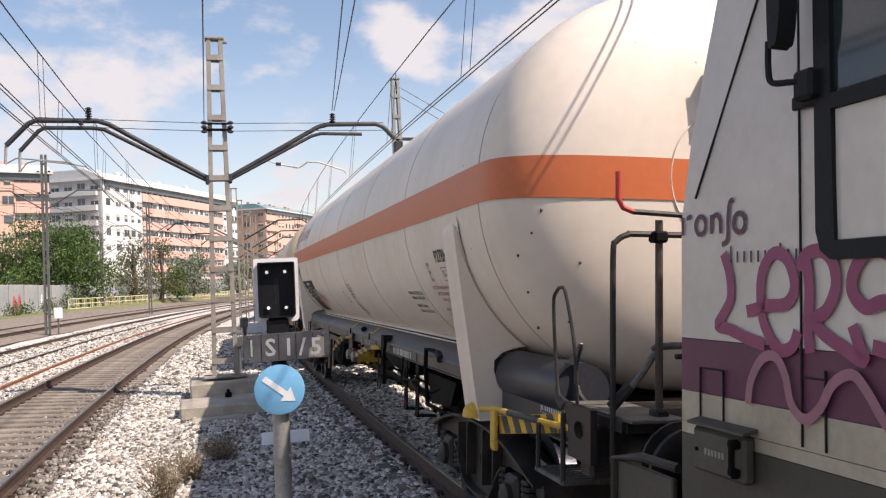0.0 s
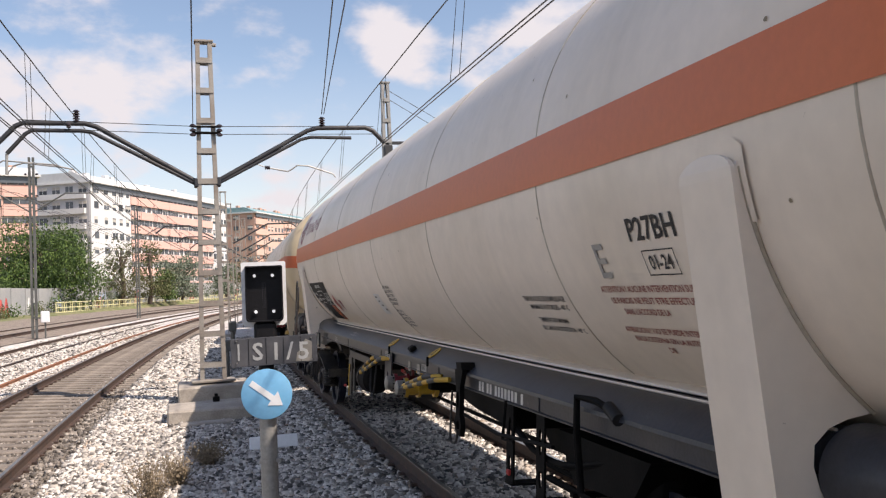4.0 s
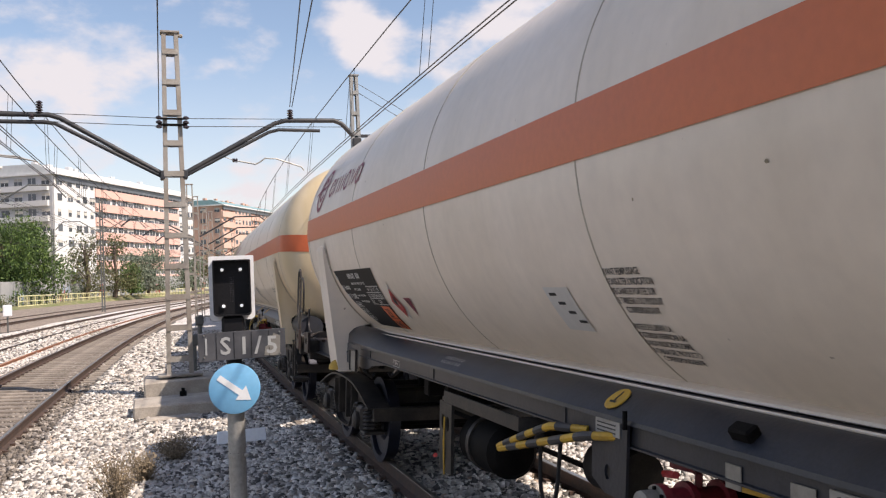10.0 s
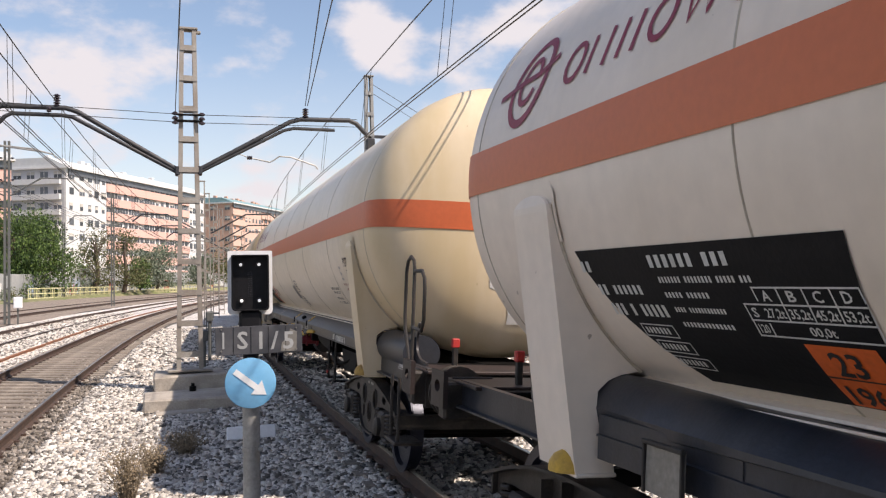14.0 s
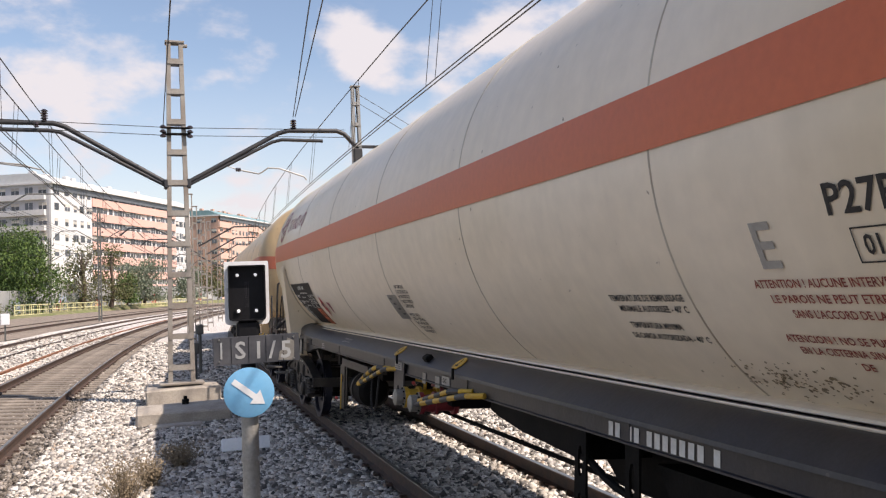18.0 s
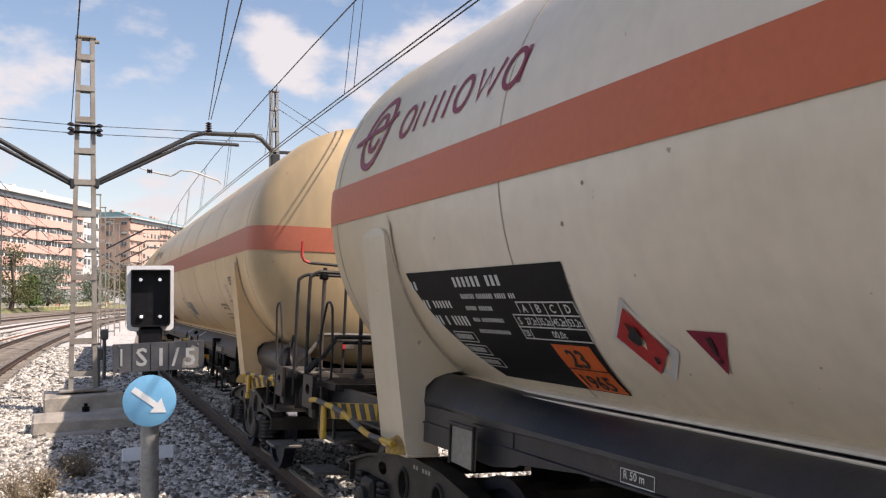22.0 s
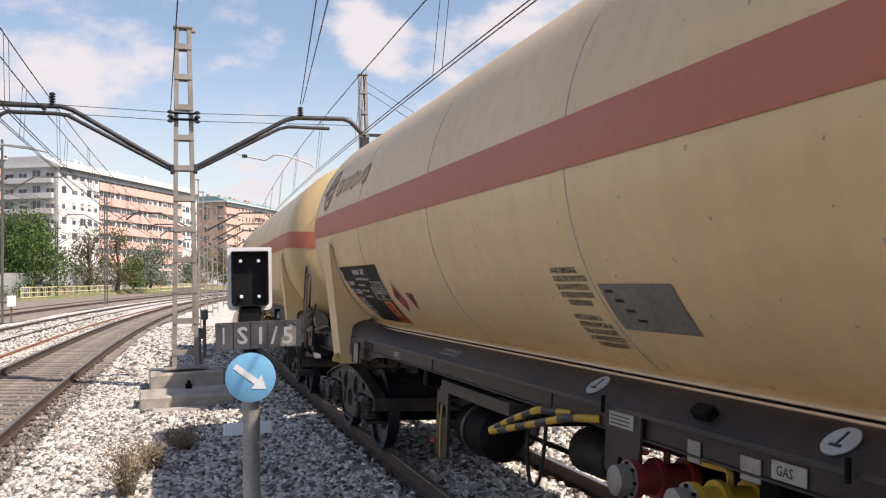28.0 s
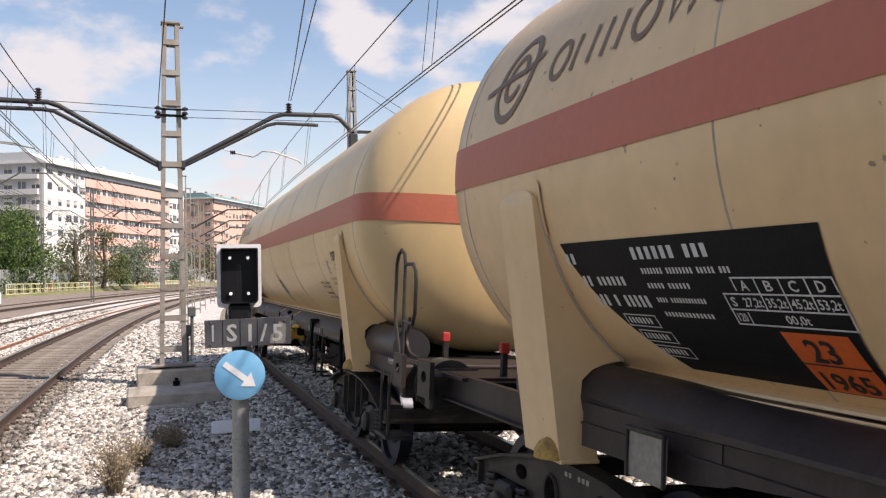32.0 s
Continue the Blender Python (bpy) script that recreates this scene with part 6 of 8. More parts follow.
def valve_set(w, a, red_first):
    """Loading valves, hoses and striped guards below the middle of the wagon."""
    y = a - MID
    for k, (mt, lab) in enumerate(((M_DARKRED, "dark red loading valve"), (M_YELLOW, "yellow loading valve")) if red_first else ((M_YELLOW, "yellow loading valve"), (M_DARKRED, "dark red loading valve"))):
        yy = y - k * 0.52
        zv = 0.985
        b = Geo().lathe([(-0.22, 0.05), (-0.22, 0.10), (-0.18, 0.10), (-0.18, 0.075), (-0.08, 0.08), (-0.08, 0.105), (-0.05, 0.105), (-0.05, 0.075), (0.10, 0.075), (0.10, 0.105), (0.14, 0.105), (0.14, 0.06)], 18, "x", (-1.06, yy, zv))
        v = part("loading_valve", b, mt, w, lab, smooth=30)
        part("valve_cap", Geo().lathe([(-0.31, 0.055), (-0.30, 0.075), (-0.235, 0.078), (-0.23, 0.06)], 18, "x", (-1.06, yy, zv)), M_PLATE, v, "grey screw cap", smooth=30)
        part("valve_flange", Geo().lathe([(-0.228, 0.06), (-0.226, 0.098), (-0.20, 0.10)], 18, "x", (-1.06, yy, zv)), M_PLATE, v, "grey bolted flange", smooth=30)
        part("valve_handle", Geo().tube([(-1.06, yy, zv + 0.06), (-1.06, yy, zv + 0.13), (-1.06, yy + 0.03, zv + 0.145), (-1.10, yy + 0.16, zv + 0.15)], 0.018, 6), mt, v)
        part("feed_pipe", Geo().tube([(-0.95, yy, zv), (-0.3, yy, zv), (0, yy, 1.15)], 0.06, 10), M_BLACK, w, smooth=40)
        for j in range(8):
            an = j * math.pi / 4
            part("flange_bolt", Geo().box((-1.285, yy + 0.085 * math.cos(an), zv + 0.085 * math.sin(an)), (0.03, 0.014, 0.014)), M_BLACK, v)
    for pts_ in ([(-1.33, 7.57, 0.955), (-1.33, 7.20, 1.08), (-1.31, 6.85, 1.19), (-1.20, 6.60, 1.20)], [(-1.33, 7.56, 0.945), (-1.32, 6.41, 1.205), (-1.20, 6.25, 1.22)],
                 [(-1.33, 5.40, 0.965), (-1.31, 4.30, 1.19), (-1.20, 4.05, 1.21)], [(-1.33, 5.39, 0.955), (-1.32, 3.95, 1.19), (-1.22, 3.75, 1.21)]):
        striped_bar(w, "striped_guard", [(p, q - MID, z) for p, q, z in pts_], 0.023, 9, "yellow and black striped guard bar")
    part("guard_cord", Geo().tube(curved([(-1.30, 7.0 - MID, 1.10), (-1.31, 6.98 - MID, 0.85), (-1.31, 6.90 - MID, 0.72), (-1.30, 6.80 - MID, 0.80), (-1.28, 6.78 - MID, 1.12)], 4), 0.012, 6), M_RUBBER, w, "black hanging hose", smooth=40)
    part("red_handle", Geo().tube([(-1.1, y + 0.22, 1.08), (-1.18, y + 0.0, 1.12)], 0.018, 6), M_RED, w)


def underframe_gear(w, a_brk, sill):
    y = lambda a: a - MID
    part("air_reservoir", Geo().lathe([(-0.36, 0.02), (-0.355, 0.08), (-0.33, 0.15), (-0.27, 0.195), (0.30, 0.20), (0.36, 0.14), (0.38, 0.02)], 24, "y", (-1.0, y(8.42), 0.80)), M_BLACK, w, "black air reservoir", smooth=30)
    rim = [(-0.72, y(9.36)), (-1.12, y(9.30)), (-1.24, y(8.98)), (-1.25, y(7.45)), (-1.05, y(7.40))]
    fr = Geo()
    for (xa, ya), (xb, yb) in zip(rim[:-1], rim[1:]):
        fr.add([(xa, ya, 1.06), (xb, yb, 1.06), (xb, yb, 1.15), (xa, ya, 1.15), (xa + 0.02, ya, 1.06), (xb + 0.02, yb, 1.06), (xb + 0.02, yb, 1.15), (xa + 0.02, ya, 1.15)], [(0, 1, 2, 3), (7, 6, 5, 4), (3, 2, 6, 7), (0, 4, 5, 1), (1, 5, 6, 2), (0, 3, 7, 4)])
    gf = part("gear_frame", fr, M_TUBE, w, "grimy tray frame round the brake gear")
    for q, x_ in ((9.26, -1.12), (9.02, -1.22), (8.86, -1.235)):
        part("slotted_upright", Geo().plate_with_holes([(y(q) - 0.09, 0.52), (y(q) + 0.09, 0.52), (y(q) + 0.09, 1.06), (y(q) - 0.09, 1.06)], [circle(y(q), 0.90, 0.04, 10, 0.06)], x_ - 0.012, x_ + 0.012, "x"), M_TUBE, gf, "slotted grey upright plate")
    part("reservoir_strap", Geo().lathe([(-0.03, 0.202), (-0.03, 0.212), (0.03, 0.212), (0.03, 0.202)], 24, "y", (-1.0, y(8.52), 0.80)), M_TUBE, gf, "clamp strap round the reservoir", smooth=30)
    part("red_cock", Geo().tube([(-1.27, y(9.1), 0.62), (-1.30, y(9.0), 0.64)], 0.02, 6), M_RED, gf, "small red cock handle")
    part("yellow_cord", Geo().tube([(-1.25, y(8.93), 0.95), (-1.26, y(8.92), 0.75), (-1.25, y(8.93), 0.5)], 0.008, 5), M_YELLOW, gf)
    part("cross_strut", Geo().box((-0.9, y(8.3), 1.10), (0.66, 0.05, 0.03)), M_TUBE, gf)
    part("brake_cylinder", Geo().lathe([(-0.3, 0.05), (-0.28, 0.16), (0.2, 0.17), (0.24, 0.10)], 18, "y", (-0.5, y(7.5), 0.78)), M_BOGIE, w, "brake cylinder", smooth=30)
    for x, z in ((-0.30, 0.62), (0.35, 0.70)):
        part("brake_rigging_rod", Geo().tube([(x, y(0.9), z), (x, y(11.7), z)], 0.022, 6), M_BLACK, w)
    for a in a_brk:
        br = part("lever_bracket", Geo().plate_with_holes([(y(a) - 0.12, 1.35), (y(a) + 0.10, 1.34), (y(a) + 0.085, 1.24), (y(a) + 0.06, 1.18), (y(a) + 0.06, 0.97), (y(a) + 0.10, 0.90), (y(a) + 0.075, 0.82), (y(a) - 0.07, 0.80), (y(a) - 0.09, 0.90), (y(a) - 0.05, 0.98), (y(a) - 0.05, 1.2), (y(a) - 0.08, 1.26)], [circle(y(a) + 0.005, 1.09, 0.032, 10, 0.075), circle(y(a) + 0.0, 0.885, 0.045, 10, 0.04)], -1.29, -1.25, "x"), M_BLACK, w, "black brake lever bracket under the frame")
        part("bracket_ear", Geo().prism([(y(a) - 0.13, 1.35), (y(a) + 0.02, 1.345), (y(a) + 0.04, 1.40), (y(a) - 0.10, 1.405)], -1.30, -1.18, "x"), M_BLACK, br)
        part("bracket_loop", Geo().tube(curved([(-1.31, y(a) + 0.10, 1.16), (-1.32, y(a) + 0.11, 0.80), (-1.32, y(a) + 0.06, 0.74), (-1.32, y(a) - 0.05, 0.76), (-1.31, y(a) - 0.08, 0.86)], 4), 0.010, 6), M_TUBE, br, smooth=40)
        part("pull_rod", Geo().tube([(-1.25, y(a) - 0.05, 0.98), (-1.25, y(a) - 0.9, 0.95), (-1.24, y(a) - 1.9, 1.02)], 0.014, 6), M_BLACK, w, smooth=40)
        part("rod_hanger", Geo().tube([(-1.23, y(a) - 1.0, 1.20), (-1.25, y(a) - 1.0, 0.93), (-1.25, y(a) - 1.22, 0.94)], 0.012, 6), M_BLACK, w, smooth=40)
        part("brake_lever", Geo().tube([(-1.27, y(a) - 2.38, 0.85), (-1.29, y(a) - 2.36, 1.2), (-1.28, y(a) - 2.34, 1.38), (-1.24, y(a) - 2.50, 1.375), (-1.24, y(a) - 2.66, 1.35)], 0.022, 8), M_BLACK, w, "black bent brake lever", smooth=40)
        part("lever_grip", Geo().tube([(-1.24, y(a) - 2.66, 1.36), (-1.25, y(a) - 2.80, 1.31)], 0.036, 10), M_RUBBER, w, "black lever grip", smooth=40)
    part("air_reservoir", Geo().lathe([(-0.62, 0.02), (-0.60, 0.12), (-0.52, 0.18), (0.52, 0.18), (0.60, 0.12), (0.62, 0.02)], 20, "y", (-0.88, y(1.05), 0.92)), M_BLACK, w, "black auxiliary reservoir", smooth=30)
    for q in (2.24, 1.66):
        hg = part("frame_hanger", Geo().plate_with_holes([(y(q) - 0.07, 0.62), (y(q) + 0.07, 0.62), (y(q) + 0.07, 1.20), (y(q) - 0.07, 1.20)], [circle(y(q), 1.0, 0.03, 10, 0.09), circle(y(q), 0.76, 0.03, 10, 0.06)], -1.20, -1.185, "x"), M_BLACK, w, "black slotted hanger under the frame")
        part("hanger_foot", Geo().box((-1.10, y(q), 0.62), (0.22, 0.14, 0.015)), M_BLACK, hg)
    part("hanger_pipe", Geo().tube(curved([(-1.16, y(2.3), 1.05), (-1.16, y(1.9), 0.92), (-1.15, y(1.4), 0.90), (-1.1, y(0.9), 1.0)], 4), 0.022, 8), M_BLACK, w, "bent black air pipe", smooth=40)
    part("red_tag", Geo().box((-1.215, y(2.22), 0.70), (0.02, 0.05, 0.04), 0.006), M_RED, w, "small red cock")
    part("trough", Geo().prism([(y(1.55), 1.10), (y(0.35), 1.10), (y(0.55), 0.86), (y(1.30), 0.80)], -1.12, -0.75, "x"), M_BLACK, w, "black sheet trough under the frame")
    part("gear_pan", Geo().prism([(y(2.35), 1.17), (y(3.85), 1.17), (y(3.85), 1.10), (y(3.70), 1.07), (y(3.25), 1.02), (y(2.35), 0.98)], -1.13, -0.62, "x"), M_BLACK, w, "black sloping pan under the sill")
    # Added black mass keeps the underside between the sills dark.
    part("gear_filler", Geo().prism([(y(-0.4), 1.16), (y(2.9), 1.16), (y(2.9), 0.86), (y(2.75), 0.76), (y(-0.1), 0.70), (y(-0.4), 0.80)], -0.66, 0.30, "x"), M_BLACK, w, "near-black filler mass for the dark brake gear between the sills")
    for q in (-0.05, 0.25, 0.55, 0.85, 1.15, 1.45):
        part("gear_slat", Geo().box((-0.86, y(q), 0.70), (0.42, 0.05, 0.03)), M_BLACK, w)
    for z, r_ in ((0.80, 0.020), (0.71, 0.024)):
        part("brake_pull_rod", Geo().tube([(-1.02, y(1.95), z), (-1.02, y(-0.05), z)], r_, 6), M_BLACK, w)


def tank_wagon(key, near_platform, far_platform, txt_a, txt_left, label_a, seed):
    """A four-axle pressure tank wagon; length is measured from the mark P27BH, heights from the rail."""
    rng = random.Random(seed)
    w = thing("tank_wagon", {"A": "dirty white pressure tank wagon with an orange band", "B": "cream and white pressure tank wagon with an orange-red band", "C": "yellowish cream pressure tank wagon with a faded red band", "D": "yellow-cream pressure tank wagon with a faded red band"}[key], "tank wagon", group="tank wagons of the train")
    paint, band, sill = M_PAINT[key], M_BAND[key], M_SILL[key]
    prof = []
    for k in range(15):
        rho = TANK_R * math.sin(k / 14 * math.pi / 2)
        prof.append((TANK_A - MID - dome_d(rho), max(rho, 0.001)))
    prof[-1] = (TANK_A - MID, TANK_R)
    mid = [(TANK_A - MID + (TANK_B - TANK_A) * k / 12, TANK_R) for k in range(1, 12)]
    far = [(TANK_B + MID * 0 - MID + dome_d(r), r) for a, r in prof[::-1]]
    far[0] = (TANK_B - MID, TANK_R)
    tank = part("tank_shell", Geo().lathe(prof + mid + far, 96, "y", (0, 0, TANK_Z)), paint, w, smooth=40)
    # weld seams
    for a in (TANK_A, 1.03, 3.63, 6.2, 8.78, 11.4, TANK_B):
        part("weld_seam", Geo().lathe([(a - MID - 0.008, TANK_R - 0.002), (a - MID - 0.004, TANK_R + 0.004), (a - MID + 0.004, TANK_R + 0.004), (a - MID + 0.008, TANK_R - 0.002)], 96, "y", (0, 0, TANK_Z)), M_SEAM, tank, smooth=60)
    # painted band right round the tank
    g = Geo()
    zs = [2.587, 2.66, 2.73, 2.80, 2.874]
    R4 = TANK_R + 0.007
    ring = []
    for k in range(25):
        ring.append(("L", TANK_A + (TANK_B - TANK_A) * k / 24))
    for k in range(1, 40):
        ring.append(("F", math.cos(math.pi * k / 40)))
    for k in range(25):
        ring.append(("R", TANK_B - (TANK_B - TANK_A) * k / 24))
    for k in range(1, 40):
        ring.append(("N", -math.cos(math.pi * k / 40)))
    for kind_, q in ring:
        for z in zs:
            ww = z - TANK_Z
            xm = math.sqrt(R4 * R4 - ww * ww)
            if kind_ == "L":
                g.v.append((-xm, q - MID, z))
            elif kind_ == "R":
                g.v.append((xm, q - MID, z))
            else:
                x = -q * xm if kind_ == "F" else -q * xm
                rho = math.hypot(x, ww)
                d = (DOME + 0.007) * max(0, 1 - (rho / R4) ** N_DOME) ** (1 / N_DOME)
                g.v.append((x, TANK_B - MID + d if kind_ == "F" else TANK_A - MID - d, z))
    nr, nz = len(ring), len(zs)
    for i in range(nr):
        for j in range(nz - 1):
            g.f.append((i * nz + j, i * nz + j + 1, ((i + 1) % nr) * nz + j + 1, ((i + 1) % nr) * nz + j))
    part("orange_band", g, band, tank, "painted band round the tank", smooth=50)
    # long side frames, with a sloping cradle plate above a box sill
    for sx in (-1, 1):
        slope_ = [(0.70, 1.38), (0.90, 1.452), (1.04, 1.450), (1.07, 1.444), (1.12, 1.418), (1.185, 1.372), (1.245, 1.322), (1.25, 1.30), (1.19, 1.30)]
        round_ = [(0.965 + 0.208 * math.cos(radians(q)), 1.315 + 0.19 * math.sin(radians(q))) for q in (170, 115, 85, 68, 50, 28, 2, -25, -50)]
        loft = Geo()
        for a_, k_ in ((-0.91, 0.0), (11.2, 0.0), (12.0, 0.35), (12.6, 0.8), (13.02, 1.0)):
            loft.v += [(sx * (p[0] + (q[0] - p[0]) * k_), a_ - MID, p[1] + (q[1] - p[1]) * k_) for p, q in zip(slope_, round_)]
        loft.f = [(9 * i + j, 9 * i + (j + 1) % 9, 9 * i + 9 + (j + 1) % 9, 9 * i + 9 + j) for i in range(4) for j in range(9)] + [tuple(range(9)), tuple(range(44, 35, -1))]
        part("cradle_plate", loft, sill, w, "sloping slate cradle plate under the tank", smooth=24)
        pr = [(sx * x, z) for x, z in ((1.05, 1.298), (1.20, 1.298), (1.20, 1.195), (1.215, 1.19), (1.215, 1.18), (1.05, 1.18))]
        bead = [(sx * x, z) for x, z in ((0.79, 1.454), (0.915, 1.454), (0.935, 1.462), (0.93, 1.476), (0.90, 1.486), (0.84, 1.496))]
        part("shell_bead", Geo().prism(bead, -0.60 - MID, 13.0 - MID, "y"), paint, tank, "folded cream edge strip low along the shell")
        part("side_sill", Geo().prism(pr, -0.55 - MID, 12.9 - MID, "y"), sill, w, "long side sill")
        part("sill_skirt", Geo().prism([(x - MID, z) for x, z in ((11.0, 1.178), (12.9, 1.178), (12.9, 1.06), (11.9, 1.06), (11.65, 1.10), (11.6, 1.12))], sx * 1.19 - 0.015, sx * 1.19 + 0.015, "x"), sill, w, "deeper sill length by the bogie")
        for a_, b_, c_, d_ in ((-2.20, -0.955, -2.9, -0.95), (13.025, 13.9, 13.3, 15.45)):
            pr = [(sx * (0.965 + 0.195 * math.cos(q)), 1.305 + 0.185 * math.sin(q)) for q in np.linspace(0, 2 * math.pi, 28, endpoint=False)]
            part("cradle_drum", Geo().prism(pr, a_ - MID, b_ - MID, "y"), M_SILL["A"] if key in "AB" else M_SILL["B"], w, "rounded dark blue frame tube behind the saddle", smooth=30)
            part("end_sill", Geo().prism([(sx * x, z) for x, z in ((1.04, 1.22), (1.10, 1.22), (1.10, 1.02), (1.15, 1.015), (1.15, 1.0), (1.04, 1.0))], c_ - MID, d_ - MID, "y"), sill, w, "set-back end length of the sill")
        for e in (-1,):
            yy = lambda q: (-q if e < 0 else 12.57 + q) - MID
            part("end_gusset", Geo().prism([(yy(1.6), 1.20), (yy(1.6), 1.44)] + [(q.x, q.y) for q in curved([(yy(1.95), 1.455), (yy(2.12), 1.50), (yy(2.24), 1.58), (yy(2.30), 1.625), (yy(2.305), 1.60), (yy(2.25), 1.51), (yy(2.22), 1.42), (yy(2.26), 1.33), (yy(2.40), 1.265), (yy(2.62), 1.25)], 4)] + [(yy(2.62), 1.20)], sx * 1.02 - 0.012, sx * 1.02 + 0.012, "x"), sill, w, "scooped end gusset plate", smooth=30)
        part("drip_lip", Geo().tube([(sx * 1.035, -0.9 - MID, 1.456), (sx * 1.035, 13.2 - MID, 1.456)], 0.008, 6), paint, w, "painted lip along the tank cradle")
        for a in (1.7, 4.2, 6.9, 9.4, 11.7):
            part("sill_joint", Geo().box((sx * 1.203, a - MID, 1.245), (0.008, 0.05, 0.10)), sill, w)
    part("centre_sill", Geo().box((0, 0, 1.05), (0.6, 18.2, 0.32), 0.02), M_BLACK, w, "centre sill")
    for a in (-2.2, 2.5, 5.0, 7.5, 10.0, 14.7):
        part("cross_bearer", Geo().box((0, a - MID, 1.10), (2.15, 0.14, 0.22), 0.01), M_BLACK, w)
    # saddles
    for a0, a1 in ((-0.93, -0.60), (13.0, 13.43)):
        for sx in (-1, 1):
            arc = [(sx * (TANK_R + 0.002) * math.cos(q), TANK_Z + (TANK_R + 0.002) * math.sin(q)) for q in np.linspace(-0.19, -0.93, 9)]
            notch = [(sx * x, z) for x, z in ((1.02, 1.50), (1.10, 1.47), (1.165, 1.41), (1.17, 1.33), (1.14, 1.24), (1.08, 1.18))]
            outer = [(sx * 1.05, 0.955)] + [(sx * (1.285 + 0.225 * q), 0.955 + 1.465 * q) for q in (0, 0.2, 0.4, 0.6, 0.8, 0.93, 0.98)] + [(sx * 1.485, 2.45)]
            t = part("saddle", Geo().prism(arc + notch + outer, a0 - MID - 0.012, a0 - MID + 0.012, "y"), paint, w, "painted steel tank saddle")
            web2 = arc + [(sx * 1.05, 1.48), (sx * 1.20, 1.42)] + outer[3:]
            part("saddle_web", Geo().prism(web2, a1 - MID - 0.01, a1 - MID + 0.01, "y"), paint, t)
            fl = Geo()
            mid_, hw_ = (a0 + a1) / 2 - MID, (a1 - a0) / 2 + 0.016
            rows_ = [(1.285 + 0.225 * q, 0.955 + 1.465 * q, hw_) for q in (0, 0.2, 0.4, 0.6, 0.8, 0.93, 0.98)] + [(1.510 - 0.012 * k / 6, 2.405 + 0.085 * math.sin(k * 0.2567), hw_ * math.cos(k * 0.2567)) for k in range(1, 7)]
            for x0, z0, h_ in rows_:
                fl.v += [(sx * (x0 - 0.012), mid_ - h_, z0), (sx * (x0 - 0.012), mid_ + h_, z0), (sx * (x0 + 0.006), mid_ + h_, z0), (sx * (x0 + 0.006), mid_ - h_, z0)]
            fl.f = [(4 * i + j, 4 * i + (j + 1) % 4, 4 * i + 4 + (j + 1) % 4, 4 * i + 4 + j) for i in range(len(rows_) - 1) for j in range(4)] + [(0, 1, 2, 3), tuple(4 * len(rows_) - q for q in (4, 1, 2, 3))]
            part("outer_flange", fl, paint, t, "outer flange of the saddle, rounded at the top")
            pad = Geo()
            for i in range(11):
                for aa in (a0 - 0.05, a1 + 0.05):
                    q = -0.34 + i * 0.021
                    pull = 0.05 if i == 10 else 0.0
                    aa = aa + pull if aa < a0 else aa - pull
                    pad.v.append((sx * (TANK_R + 0.012) * math.cos(q), aa - MID, TANK_Z + (TANK_R + 0.012) * math.sin(q)))
            pad.f = [(2 * i, 2 * i + 1, 2 * i + 3, 2 * i + 2) for i in range(10)]
            part("saddle_pad", pad, paint, t)
            edge = Geo().tube([(sx * (TANK_R + 0.006) * math.cos(q), a0 - MID - 0.012, TANK_Z + (TANK_R + 0.006) * math.sin(q)) for q in np.linspace(-0.20, -0.93, 14)], 0.011, 6)
            part("weld_edge", edge, M_SEAM, t, "grimy weld along the saddle", smooth=40)
            part("foot_plate", Geo().box((sx * 1.17, a0 - MID + 0.14, 0.95), (0.25, 0.34, 0.022), 0.005), paint, t)
            foot = Geo().lathe([(0, 0.115), (0.05, 0.11), (0.09, 0.085), (0.115, 0.04)], 14, "z", (sx * 1.275, a0 - MID + 0.10, 0.958))
            part("saddle_foot", foot, M_YELLOW if key == "A" else M_RUSTYELLOW, t, "rusty yellow foot casting", smooth=40)
            # No hole is cut: a black plate gives the opening its inner shade.
            arch = [(a0 - MID + 0.15 + 0.075 * math.cos(q), 1.07 + 0.10 * math.sin(q)) for q in np.linspace(0, math.pi, 10)] + [(a0 - MID + 0.075, 0.97), (a0 - MID + 0.225, 0.97)]
            part("opening_plate", Geo().prism(arch, sx * 1.262 - 0.008, sx * 1.262 + 0.008, "x"), M_BLACK, t, "black plate for the dark inside of a rounded opening")
    # bogies and ends
    put_bogie(w, -0.55, key in "BC")
    put_bogie(w, 13.1, key in "BC")
    for e, plat in ((-1, near_platform), (1, far_platform)):
        buffers(w, e)
        if plat:
            end_platform(w, e, sill, key)
        else:
            plain_end(w, e)
    # dome fittings at the near end
    y_end = TANK_A - MID - DOME
    if near_platform:
        mx_, mz = 0.18, 2.75
        mh = part("manhole_flange", Geo().lathe([(0.12, 0.375), (-0.03, 0.375), (-0.045, 0.365), (-0.045, 0.27), (0.02, 0.265), (0.02, 0.01)], 48, "y", (mx_, y_end + 0.02, mz)), M_FLANGE, w, "grimy round manhole flange", smooth=30)
        part("manhole_cover", Geo().lathe([(0.0, 0.24), (-0.06, 0.238), (-0.075, 0.225), (-0.085, 0.12), (-0.09, 0.01)], 40, "y", (mx_, y_end + 0.02, mz)), paint, mh, "round cover plate", smooth=30)
        part("cover_gap", Geo().lathe([(-0.02, 0.268), (-0.048, 0.262), (-0.048, 0.244), (-0.02, 0.242)], 40, "y", (mx_, y_end + 0.02, mz)), M_BLACK, mh)
